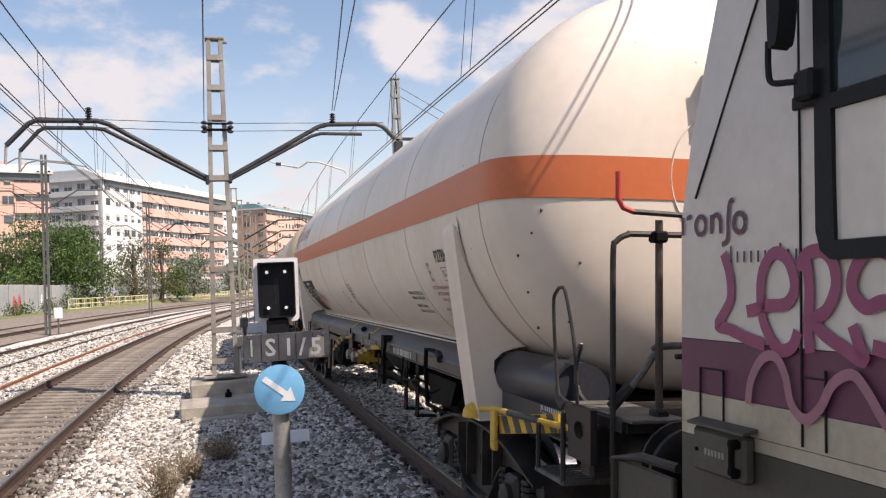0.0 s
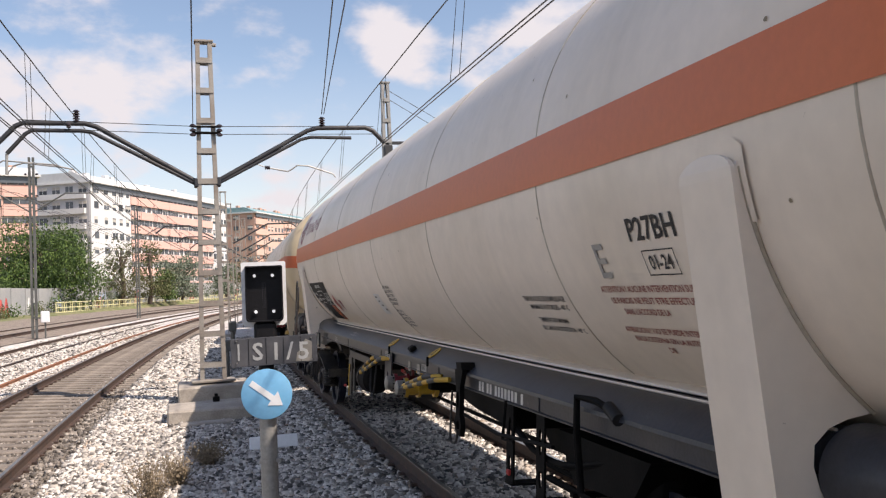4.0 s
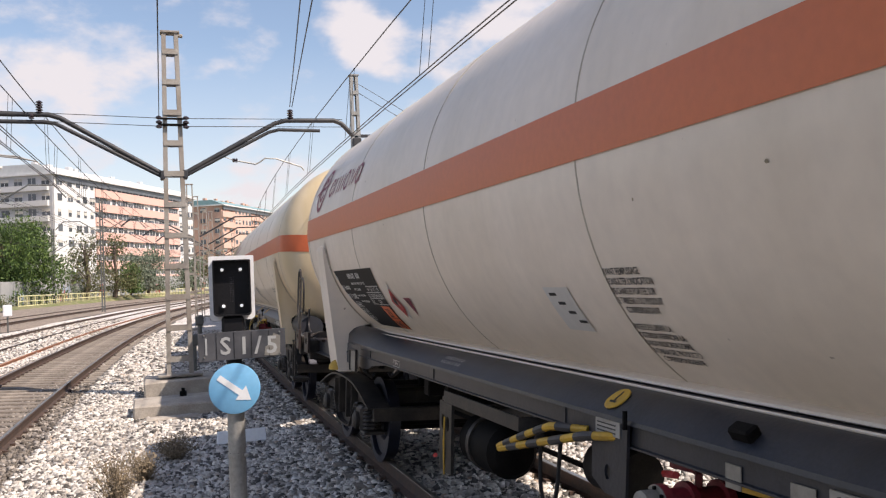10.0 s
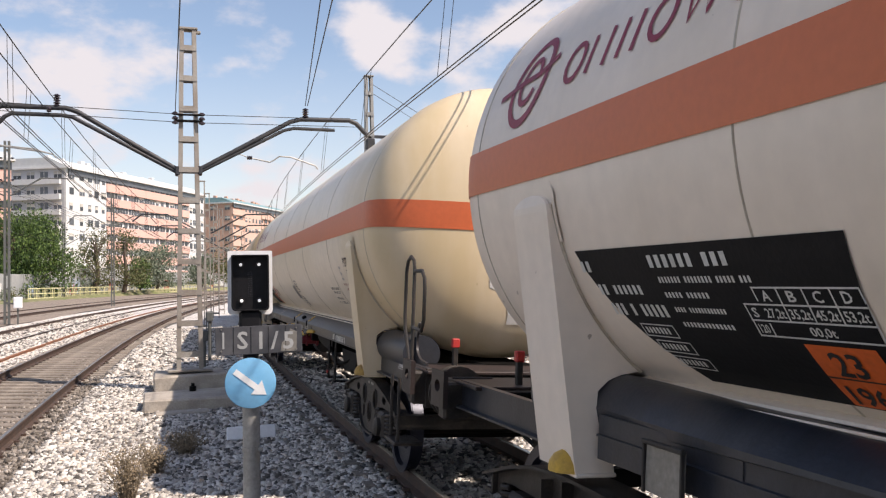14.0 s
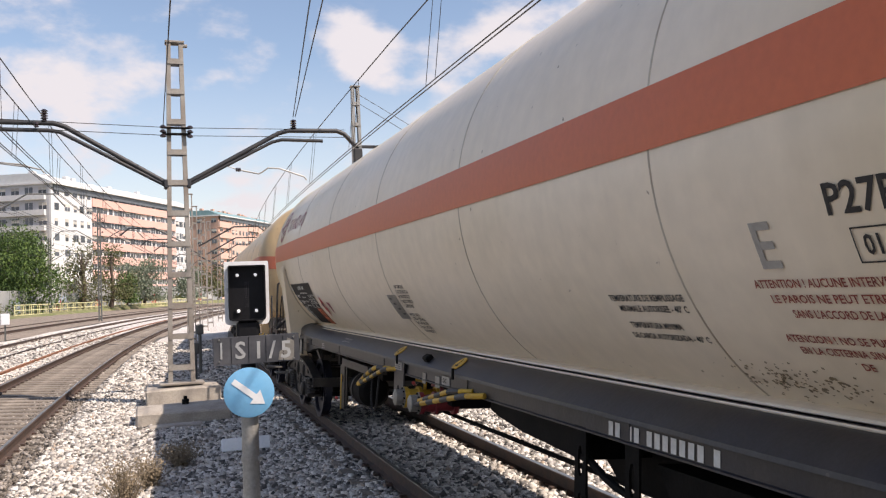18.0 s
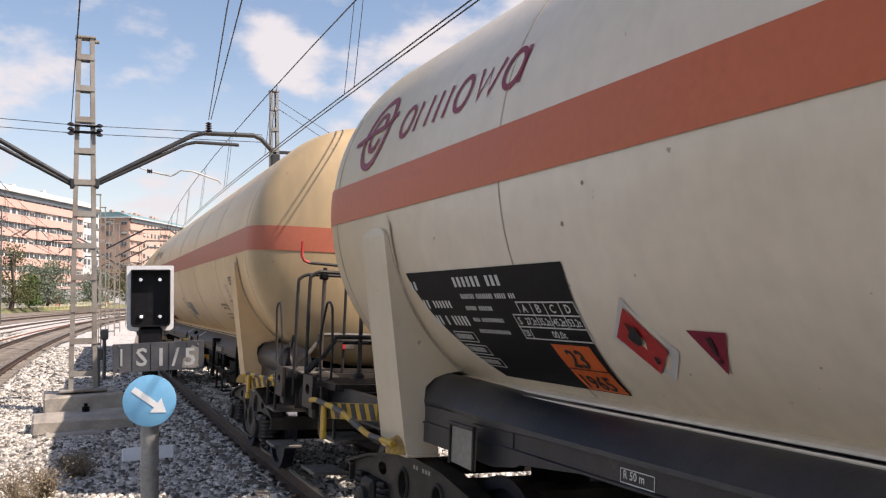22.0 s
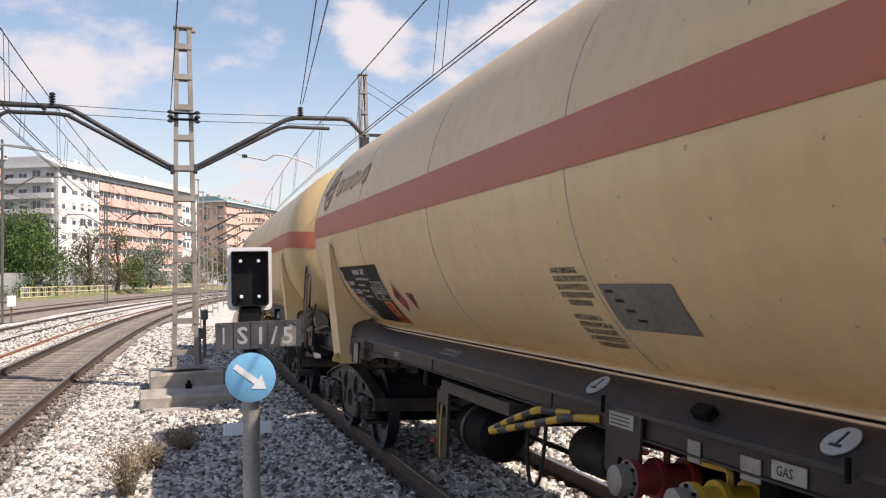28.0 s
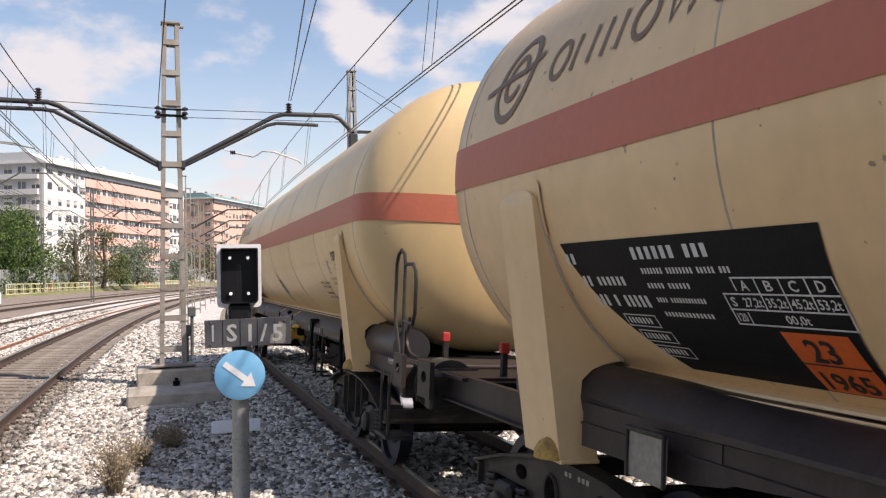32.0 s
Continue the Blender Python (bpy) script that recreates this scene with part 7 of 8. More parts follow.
        part("pad_weld", Geo().tube([(mx_ + 0.505 * math.cos(k * math.pi / 24), TANK_A - MID - dome_d(math.hypot(mx_ + 0.505 * math.cos(k * math.pi / 24), mz - TANK_Z + 0.505 * math.sin(k * math.pi / 24))) - 0.004, mz + 0.505 * math.sin(k * math.pi / 24)) for k in range(48)], 0.006, 6, closed=True), paint, mh, "raised ring round the manhole", smooth=60)
        for k in range(28):
            an = k * math.pi / 14
            bo = part("bolt", Geo().lathe([(-0.085, 0.012), (-0.04, 0.013)], 6, "y", (mx_ + 0.32 * math.cos(an), y_end + 0.02, mz + 0.32 * math.sin(an))), M_BLACK, mh, "black stud bolt")
            part("nut", Geo().lathe([(-0.072, 0.024), (-0.044, 0.026)], 6, "y", (mx_ + 0.32 * math.cos(an), y_end + 0.02, mz + 0.32 * math.sin(an))), M_BLACK, bo)
        part("hinge_bar", Geo().tube([(mx_ + 0.20, y_end - 0.09, mz + 0.14), (mx_ + 0.215, y_end - 0.11, mz + 0.12), (mx_ + 0.215, y_end - 0.11, mz - 0.15), (mx_ + 0.20, y_end - 0.09, mz - 0.17)], 0.011, 6), M_TUBE, mh, "thin hinge bar", smooth=40)
        for dz in (0.13, -0.16):
            part("hinge_lug", Geo().box((mx_ + 0.215, y_end - 0.075, mz + dz), (0.04, 0.05, 0.035), 0.006), M_FLANGE, mh)
        part("lifting_lug", Geo().box((mx_, y_end - 0.03, mz + 0.39), (0.07, 0.03, 0.05), 0.01), paint, mh)
        bx = part("document_box", Geo().box((0.07, y_end - 0.06, 3.40), (0.20, 0.11, 0.33), 0.012), M_PLATE, w, "small grey metal box on the tank end")
        part("box_rim", Geo().plate_with_holes([(-0.04, 3.225), (0.18, 3.225), (0.18, 3.575), (-0.04, 3.575)], [[(-0.015, 3.25), (0.155, 3.25), (0.155, 3.55), (-0.015, 3.55)]], y_end - 0.122, y_end - 0.114, "y"), M_FLANGE, bx)
        for z in (3.30, 3.50):
            part("box_bracket", Geo().prism([(-0.10, y_end + 0.16), (0.12, y_end + 0.16), (0.12, y_end - 0.01), (0.0, y_end - 0.01)], z - 0.012, z + 0.012, "z"), paint, bx)
        part("head_stud", Geo().lathe([(-0.03, 0.012), (-0.02, 0.028), (0.03, 0.028)], 12, "y", (0.36, y_end + 0.05, 3.25)), M_BLACK, tank)
        if key == "C":
            g = Geo()
            for j in range(13):
                z = 2.36 - 0.075 * j
                for e_ in (-1, 0, 1):
                    x = 0.10 + 0.05 * math.sin(j * 0.6) - 0.008 * j + e_ * (0.085 - 0.005 * j + 0.014 * math.sin(j * 2.1 + e_))
                    g.v.append((x, TANK_A - MID - dome_d(math.hypot(x, z - TANK_Z)) - 0.003, z))
            g.f = [(3 * j + i, 3 * j + i + 1, 3 * j + i + 4, 3 * j + i + 3) for j in range(12) for i in (0, 1)]
            part("leak_stain", g, M_STAIN, tank, "grey-brown leak stain below the manhole", smooth=60)
    if key == "B":
        g = Geo()
        for i in range(9):
            for j in range(11):
                z = 1.62 + 0.95 * j / 10
                lo_ = -0.12 + 0.14 * math.sin(j * 0.9) + 0.10 * math.sin(j * 2.3 + 1)
                x = lo_ + (1.0 - lo_) * i / 8
                g.v.append((x, TANK_A - MID - dome_d(math.hypot(x, z - TANK_Z)) - 0.004, z))
        g.f = [(i * 11 + j, i * 11 + j + 1, (i + 1) * 11 + j + 1, (i + 1) * 11 + j) for i in range(8) for j in range(10)]
        part("repaint_patch", g, M_PALEPATCH, tank, "pale grey repainted patch on the tank end", smooth=50)
    if key == "A":
        for k, (a, z) in enumerate(((-2.0, 2.35), (-1.9, 2.2), (-2.05, 2.5), (-1.85, 1.95), (-2.1, 2.15), (-1.7, 1.7), (-1.95, 1.75))):
            rho = 1.5 * (1 - ((TANK_A - a) / DOME) ** N_DOME) ** (1 / N_DOME)
            x = -math.sqrt(max(0.01, rho * rho - (z - TANK_Z) ** 2))
            part("soot_spot", Geo().lathe([(-0.006, 0.008 + 0.004 * (k % 3)), (0.006, 0.008)], 8, "x", (x, a - MID, z)), M_INK, tank, "small dark chip")
    if key == "B":
        g = Geo()
        for _ in range(170):
            a, v_, q = rng.gauss(0.72, 0.22), -1.285 + 0.055 * rng.gauss(0, 1), rng.uniform(0.004, 0.012)
            if -1.46 < v_ < -1.0:
                p0 = [(a + q * math.cos(k * 1.2566) * rng.uniform(0.6, 1.5), v_ + q * math.sin(k * 1.2566) * rng.uniform(0.5, 1.2)) for k in range(5)]
                g.add([(-(TANK_R + 0.003) * math.cos(z / TANK_R), y_ - MID, TANK_Z + (TANK_R + 0.003) * math.sin(z / TANK_R)) for y_, z in p0], [(0, 1, 2, 3, 4)])
        tagged(part("soot_flecks", g, M_STAIN, tank, "scatter of brown soot flecks low on the shell"), kind="stuff")
    for k in range({"A": 9, "B": 22, "C": 26, "D": 12}[key]):
        a, v_, q = rng.uniform(-1.2, 12.5), rng.uniform(-1.3, 0.6), rng.uniform(0.006, 0.014)
        p0 = [(a + q * math.cos(j * 1.2566) * rng.uniform(0.6, 1.3), v_ + q * math.sin(j * 1.2566) * rng.uniform(0.6, 1.3)) for j in range(5)]
        part("paint_chip", Geo().add([(-(TANK_R + 0.003) * math.cos(z / TANK_R), y_ - MID, TANK_Z + (TANK_R + 0.003) * math.sin(z / TANK_R)) for y_, z in p0], [(0, 1, 2, 3, 4)]), M_STAIN, tank)
    underframe_gear(w, {"A": (3.25,), "B": ()}.get(key, (2.2,)), sill)
    valve_set(w, 5.80, key != "B")
    # ---- lettering on the left side ----
    ink = Geo()
    shell_text(ink, "P27BH", 0.03, 2.212, 0.155, 0.43)
    shell_text(ink, "01-24", -0.09, 2.077, 0.10, 0.20)
    for q in ((-0.05, 2.165, 0.28, 0.006), (-0.05, 2.055, 0.28, 0.006)):
        shell_rect(ink, q[0], q[1], q[2], q[3], n=1)
    for q in (-0.05, -0.324):
        shell_rect(ink, q, 2.165, 0.006, 0.122)
    part("lettering", ink, M_INK, tank, "black test mark P27BH and date")
    part("lettering", shell_text(Geo(), "E", 0.46, 2.05, 0.26, 0.13), M_GREYINK, tank, "faded grey letter E")
    for k, s in enumerate(("ATTENTION ! AUCUNE INTERVENTION SUR", "LE PAROIS NE PEUT ETRE EFFECTUEE", "SANS L'ACCORD DE LA", "ATENCION ! NO SE PUEDE INTERVENIR", "EN LA CISTERNA SIN LA AUTORIZACION", "DE")):
        part("lettering", shell_text(Geo(), s, (0.54, 0.48, 0.40, 0.53, 0.49, 0.22)[k], 1.975, 0.050, (0.92, 0.84, 0.45, 0.86, 0.84, 0.06)[k], dv=-(0.0, 0.066, 0.132, 0.25, 0.31, 0.375)[k]), M_REDINK, tank, "faded red warning line")
    for k, s in enumerate(("TEMPERATURE DE REMPLISSAGE", "MINIMALE AUTORISEE - 40\u00b0 C", "TEMPERATURA MINIMA", "DE CARGA AUTORIZADA - 40\u00b0 C")):
        part("lettering", shell_text(Geo(), s, txt_left - (0.0, 0.05, 0.06, 0.01)[k], 1.922, 0.052, (0.68, 0.62, 0.47, 0.68)[k], dv=-(0.0, 0.062, 0.165, 0.235)[k]), M_INK, tank, "black filling temperature line")
    for k, s in enumerate(("AVANT REMPLISSAGE", "CONSULTER L'INDICATION", "DE CHARGE PORTEE SUR", "LE TABLEAU DU PRODUIT", "CORRESPONDANT", "ANTES DE LLENAR LA", "CISTERNA VERIFICAR LA", "CARGA INDICADA SOBRE", "LA TABLA DEL PRODUCTO", "CORRESPONDIENTE")):
        part("lettering", shell_text(Geo(), s, txt_a - (0.05 if k in (4, 9) else 0), 2.03, 0.052, (0.34, 0.42, 0.40, 0.42, 0.30, 0.34, 0.40, 0.40, 0.42, 0.34)[k], dv=-0.054 * k - (0.05 if k > 4 else 0)), M_INK, tank, "black loading instruction line")
    lw = {"A": 0.32, "B": 0.36, "C": 0.72, "D": 0.4}[key]
    part("label_sheet", shell_rect(Geo(), label_a, 1.97, lw, 0.30, 0.005, 0.05), M_PLATE if key != "A" else M_PALEPATCH, tank, "worn pale label sheet")
    g = Geo()
    for k in range(4):
        shell_rect(g, label_a - 0.05 - 0.06 * k, 1.94 - k * 0.05, 0.09, 0.02, 0.007)
    part("lettering", g, M_INK, tank, "worn dark marks on the label")
    # data panel
    pa, pz = 12.86, 2.17
    PW_, PH_ = 1.92, 0.79
    pg = Geo()
    v = []
    for j in range(9):
        h = PH_ * j / 8
        left = 0.58 * (h / PH_) ** 1.25
        for i in range(7):
            v.append(tank_uv(pa, pz, left + (PW_ - 0.08 * h - left) * i / 6, -h, 0.006))
    pg.add(v, [(j * 7 + i, j * 7 + i + 1, (j + 1) * 7 + i + 1, (j + 1) * 7 + i) for j in range(8) for i in range(6)])
    panel = part("data_panel", pg, M_PANEL, tank, "black data panel with white print")
    g = Geo()
    def pt(u, v_, w_, h_):
        p = [tank_uv(pa, pz, u + i * w_, -(v_ + j * h_), 0.009) for j in (0, 1) for i in (0, 1)]
        g.add(p, [(0, 1, 3, 2)])

    def line(u, v_, w_, h_, words):
        """A printed line as plain bars, one for each character."""
        k, n_ = 0, sum(words) + len(words) - 1
        for c_ in words:
            for _ in range(c_):
                pt(u + w_ * k / n_, v_, w_ / n_ * 0.58, h_)
                k += 1
            k += 1
    line(0.69, 0.045, 0.60, 0.062, (6, 3))
    line(0.72, 0.152, 0.66, 0.030, (7, 8, 5, 3))
    line(0.72, 0.230, 0.34, 0.028, (5, 6))
    line(0.74, 0.308, 0.38, 0.026, (4, 12))
    line(0.74, 0.388, 0.38, 0.026, (14,))
    line(0.02, 0.06, 0.12, 0.06, (2,))
    line(0.12, 0.19, 0.10, 0.06, (2,))
    line(0.27, 0.195, 0.28, 0.05, (6,))
    line(0.16, 0.300, 0.52, 0.068, (3, 1, 5))
    for k in range(3):
        x, y_ = 0.34 + 0.05 * k, 0.415 + 0.10 * k
        for q in ((x, y_, 0.29, 0.007), (x, y_ + 0.072, 0.29, 0.007), (x, y_, 0.008, 0.072), (x + 0.283, y_, 0.008, 0.079)):
            pt(*q)
        line(x + 0.03, y_ + 0.02, 0.22, 0.038, (7,))
    cols = [1.345 + 0.137 * k for k in range(5)]
    for k in range(4):
        x0_ = 1.345 if k == 0 else 1.255
        pt(x0_, 0.20 + 0.075 * k, cols[-1] + 0.008 - x0_, 0.008)
    for k, c_ in enumerate(cols):
        pt(c_, 0.20, 0.008, 0.15 if k in (1, 2, 3) else 0.233)
    pt(1.255, 0.275, 0.008, 0.158)

    def word(t_, u, v_, size, width):
        vv, ff = text_shape(t_, size)
        k = width / max(p for p, q in vv)
        g.add([tank_uv(pa, pz, u + p * k, v_ + q, 0.009) for p, q in vv], ff)
    for k, (a_, b_) in enumerate((("A", "27,2t"), ("B", "35,2t"), ("C", "45,2t"), ("D", "53,2t"))):
        word(a_, cols[k] + 0.045, -0.263, 0.066, 0.05)
        word(b_, cols[k] + 0.018, -0.338, 0.060, 0.112)
    word("S", 1.285, -0.338, 0.062, 0.035)
    word("120", 1.27, -0.413, 0.058, 0.065)
    word("00,0t", 1.56, -0.413, 0.058, 0.13)
    tagged(part("panel_print", g, M_WHITEINK, panel, "white print and table lines"), kind="stuff")
    og = Geo()
    v = [tank_uv(pa, pz, 1.48 + 0.35 * i / 2 + 0.02 * j / 4, -0.455 - 0.325 * j / 4, 0.009) for j in range(5) for i in range(3)]
    og.add(v, [(j * 3 + i, j * 3 + i + 1, (j + 1) * 3 + i + 1, (j + 1) * 3 + i) for j in range(4) for i in range(2)])
    pl = part("hazard_placard", og, M_PLACARD, panel, "orange plate with numbers 23 and 1965")
    g = Geo()
    for s, u, q in (("23", 1.57, -0.60), ("1965", 1.51, -0.76)):
        vv, ff = text_shape(s, 0.165 if len(s) == 2 else 0.145)
        g.add([tank_uv(pa, pz, u + p, q + r_, 0.012) for p, r_ in vv], ff)
    for j in range(1):
        p = [tank_uv(pa, pz, 1.49 + 0.35 * i, -0.612 - 0.008 * k, 0.012) for k in (0, 1) for i in (0, 1)]
        g.add(p, [(0, 1, 3, 2)])
    part("placard_print", g, M_INK, pl)
    # hazard diamond and triangle
    LB = lambda pts, lift: [(-(TANK_R + lift) * math.cos(v_ / TANK_R), a_ - MID, TANK_Z + (TANK_R + lift) * math.sin(v_ / TANK_R)) for a_, v_ in pts]
    backing = part("label_backing", Geo().add(LB([(10.585, -0.75), (10.37, -1.02), (10.52, -1.19), (10.78, -0.965)], 0.006), [(0, 1, 2, 3)]), M_PALEPATCH, tank, "pale torn backing of the hazard diamond")
    dia = part("hazard_label", Geo().add(LB([(10.59, -0.80), (10.435, -1.015), (10.59, -1.155), (10.745, -0.955)], 0.009), [(0, 1, 2, 3)]), M_RED, tank, "red hazard diamond with a flame")
    part("flame", Geo().add(LB([(q.x, q.y) for q in curved([(10.62, -0.99), (10.655, -0.95), (10.625, -0.92), (10.63, -0.87), (10.59, -0.91), (10.575, -0.885), (10.565, -0.94), (10.58, -0.985)], 3, True)], 0.012), [tuple(range(24))]), M_INK, dia, "black flame")
    part("class_mark", Geo().add(LB([(10.555, -1.05), (10.53, -1.05), (10.535, -1.09), (10.56, -1.09)], 0.012), [(0, 1, 2, 3)]), M_INK, dia)
    tri = part("hazard_label", Geo().add(LB([(10.245, -0.90), (10.025, -0.905), (10.145, -1.115)], 0.009), [(0, 1, 2)]), M_MAROON, tank, "dark red warning triangle")
    part("warning_bar", Geo().add(LB([(10.15, -0.93), (10.12, -0.93), (10.13, -1.02), (10.142, -1.02)], 0.012), [(0, 1, 2, 3)]), M_INK, tri)
    part("warning_dot", Geo().add(LB([(10.147, -1.035), (10.13, -1.035), (10.133, -1.055), (10.148, -1.055)], 0.012), [(0, 1, 2, 3)]), M_INK, tri)
    # company mark: a ring with strokes and a row of rounded strokes
    mk = M_MAROON if key in "AB" else M_FADED

    def stroke(pts, wd, lift=0.006, name="mark_stroke"):
        part(name, shell_line(Geo(), [(13.46 - u - 0.16 * v_, 0.50 + v_) for u, v_ in pts], wd, lift), mk, tank)
    stroke([(0.23 * math.cos(q), 0.265 * math.sin(q)) for q in np.linspace(0.0, 6.2832, 30)], 0.055, 0.006, "mark_ring")
    stroke([(0.115 * math.cos(q), 0.14 * math.sin(q)) for q in np.linspace(0.25, 5.8, 20)], 0.042, 0.007, "mark_ring")
    stroke([(-0.42, -0.04), (-0.10, 0.01), (0.13, 0.02), (0.33, 0.09)], 0.042, 0.008)
    # a row of plain rings, bars and a zigzag
    for x, kind_ in ((0.52, "o"), (0.80, "l"), (0.98, "l"), (1.12, "l"), (1.26, "l"), (1.38, "o"), (1.66, "z"), (1.99, "o"), (2.19, "l")):
        if kind_ == "o":
            stroke([(x + 0.10 + 0.095 * math.cos(q), -0.035 + 0.105 * math.sin(q)) for q in np.linspace(0, 6.2832, 18)], 0.036)
        elif kind_ == "l":
            stroke([(x, -0.14), (x, 0.07)], 0.038)
        else:
            stroke([(x, 0.07), (x + 0.06, -0.13), (x + 0.13, 0.04), (x + 0.19, -0.13), (x + 0.27, 0.07)], 0.034)
    # sill print and plates
    sx_ = -1.2035
    def sill_bars(boxes, name, lab, words=()):
        g = Geo()
        for a, z, w_, h_ in boxes:
            g.add([(sx_, a - MID, z), (sx_, a - w_ - MID, z), (sx_, a - w_ - MID, z - h_), (sx_, a - MID, z - h_)], [(0, 1, 2, 3)])
        for s, a, z, size in words:
            vv, ff = text_shape(s, size)
            g.add([(sx_, a - p - MID, z + q) for p, q in vv], ff)
        return part(name, g, M_WHITEINK, w, lab)
    a_num = {"A": 2.96, "B": 1.90, "C": 2.9, "D": 2.9}[key]
    u = 0.0
    for n_ in (2, 2, 7, 1):
        for k in range(n_):
            sill_bars([(a_num - u - 0.072 * k, 1.275, 0.048, 0.075)], "number_bar", "white number bar")
        u += 0.072 * n_ + 0.05
    for s, d_ in (("DISTRIBUIDOR: KE GP", 0.024), ("REGULADOR: DRV 2A 600", -0.024)):
        vv, ff = text_shape(s, 0.042)
        k = 0.45 / max(p for p, q in vv)
        part("frame_note", Geo().add([(-1.178 + 0.79 * (q + d_ - 0.02) - 0.004, 9.16 - p * k - MID, 1.385 + 0.61 * (q + d_ - 0.02) + 0.004) for p, q in vv], ff), M_GREYINK, w, "small pale note on the brake gear")
    sill_bars([(10.71, 1.262, 0.24, 0.005), (10.71, 1.202, 0.24, 0.005), (10.71, 1.262, 0.005, 0.064), (10.475, 1.262, 0.005, 0.064)], "radius_mark", "white boxed mark R 50 m", [("R 50 m", 10.69, 1.218, 0.052)])
    sx_ = -1.1035
    sill_bars([(-1.80, 1.185, 0.44, 0.004), (-1.80, 1.125, 0.44, 0.004), (-1.80, 1.185, 0.004, 0.06), (-2.236, 1.185, 0.004, 0.06), (-1.86, 1.185, 0.004, 0.06)] + [(-1.815, 1.172, 0.028, 0.034)] + [(-1.88 - 0.040 * k, 1.172, 0.027, 0.034) for k in range(8)], "revision_mark", "white boxed revision mark as plain bars")
    sx_ = -1.2035
    disc_m = M_YELLOW if key != "C" else M_LETTER
    for a in (4.50, 6.36):
        tilt_ = Matrix.Translation((-1.160, a - MID, 1.394)) @ Matrix.Rotation(radians(54), 4, "Y")
        d = part("anchor_disc", Geo().lathe([(0, 0.078), (-0.006, 0.078), (-0.008, 0.072)], 24, "x"), disc_m, w, "small round lifting-point sticker")
        d.matrix_basis = tilt_
        part("anchor_mark", Geo().box((-0.0095, 0, 0.012), (0.002, 0.012, 0.075)).box((-0.0095, 0, -0.03), (0.002, 0.06, 0.014)), M_INK, d)
    for a, wd in ((5.35, 0.10), (4.95, 0.13)):
        part("small_plate", Geo().box((-1.206, a - MID, 1.205), (0.008, wd, 0.10), 0.003), M_PLATE, w, "small grey data plate")
    lh = part("label_holder", Geo().box((-1.285, 12.12 - MID, 1.145), (0.022, 0.30, 0.235), 0.006, Matrix.Rotation(radians(2), 4, "X")), M_PLATE, w, "battered grey label holder")
    part("holder_clip", Geo().box((-1.30, 12.12 - MID, 1.262), (0.03, 0.33, 0.022), 0.006), M_TUBE, lh)
    for e in (-0.155, 0.155):
        part("holder_rail", Geo().box((-1.30, 12.12 + e - MID, 1.145), (0.02, 0.016, 0.24), 0.004), M_TUBE, lh)
    a_pl = {"A": 6.32, "B": 6.15, "C": 5.95, "D": 6.1}[key]
    hp = part("hanging_plate", Geo().plate_with_holes([(a_pl - 0.18 - MID, 1.30), (a_pl + 0.18 - MID, 1.30), (a_pl + 0.185 - MID, 0.98), (a_pl + 0.05 - MID, 0.92), (a_pl - 0.16 - MID, 0.92)], [circle(a_pl + 0.02 - MID, 1.03, 0.03, 10, 0.04)], -1.232, -1.216, "x"), sill, w, "dark plate hanging under the sill")
    part("hanging_placard", Geo().box((-1.236, a_pl + 0.01 - MID, 1.257), (0.006, 0.25, 0.078), 0.002), M_GREYINK, hp, "worn pale placard")
    for k in range(3):
        part("print_bar", Geo().box((-1.2402, a_pl + 0.02 - MID, 1.235 + 0.02 * k), (0.002, 0.19, 0.006)), M_INK, hp)
    vv, ff = text_shape("GAS", 0.055)
    gp = part("gas_plate", Geo().box((-1.206, 4.72 - MID, 1.235), (0.008, 0.20, 0.075), 0.003), M_GREYINK, w, "small pale plate reading GAS")
    part("plate_word", Geo().add([(-1.2112, 4.79 - p * 0.95 - MID, 1.217 + q) for p, q in vv], ff), M_INK, gp)
    part("foot_bracket", Geo().box((-1.19, 5.30 - MID, 1.39), (0.07, 0.13, 0.06), 0.01, Matrix.Rotation(radians(-33), 4, "Y")), M_BLACK, w, "small black bracket on the cradle plate")
    for a in (6.10, 4.35):
        part("peg", Geo().tube([(-1.27, a - MID, 1.28), (-1.27, a - MID, 1.37)], 0.012, 6), M_BLACK, w)
    return w


wagon_A = tank_wagon("A", True, False, 6.20, 1.78, 7.0, 1)
wagon_B = tank_wagon("B", False, True, 6.02, 1.76, 6.47, 2)
wagon_C = tank_wagon("C", True, False, 6.67, 1.60, 6.15, 3)
wagon_D = tank_wagon("D", False, True, 6.3, 1.5, 6.2, 4)


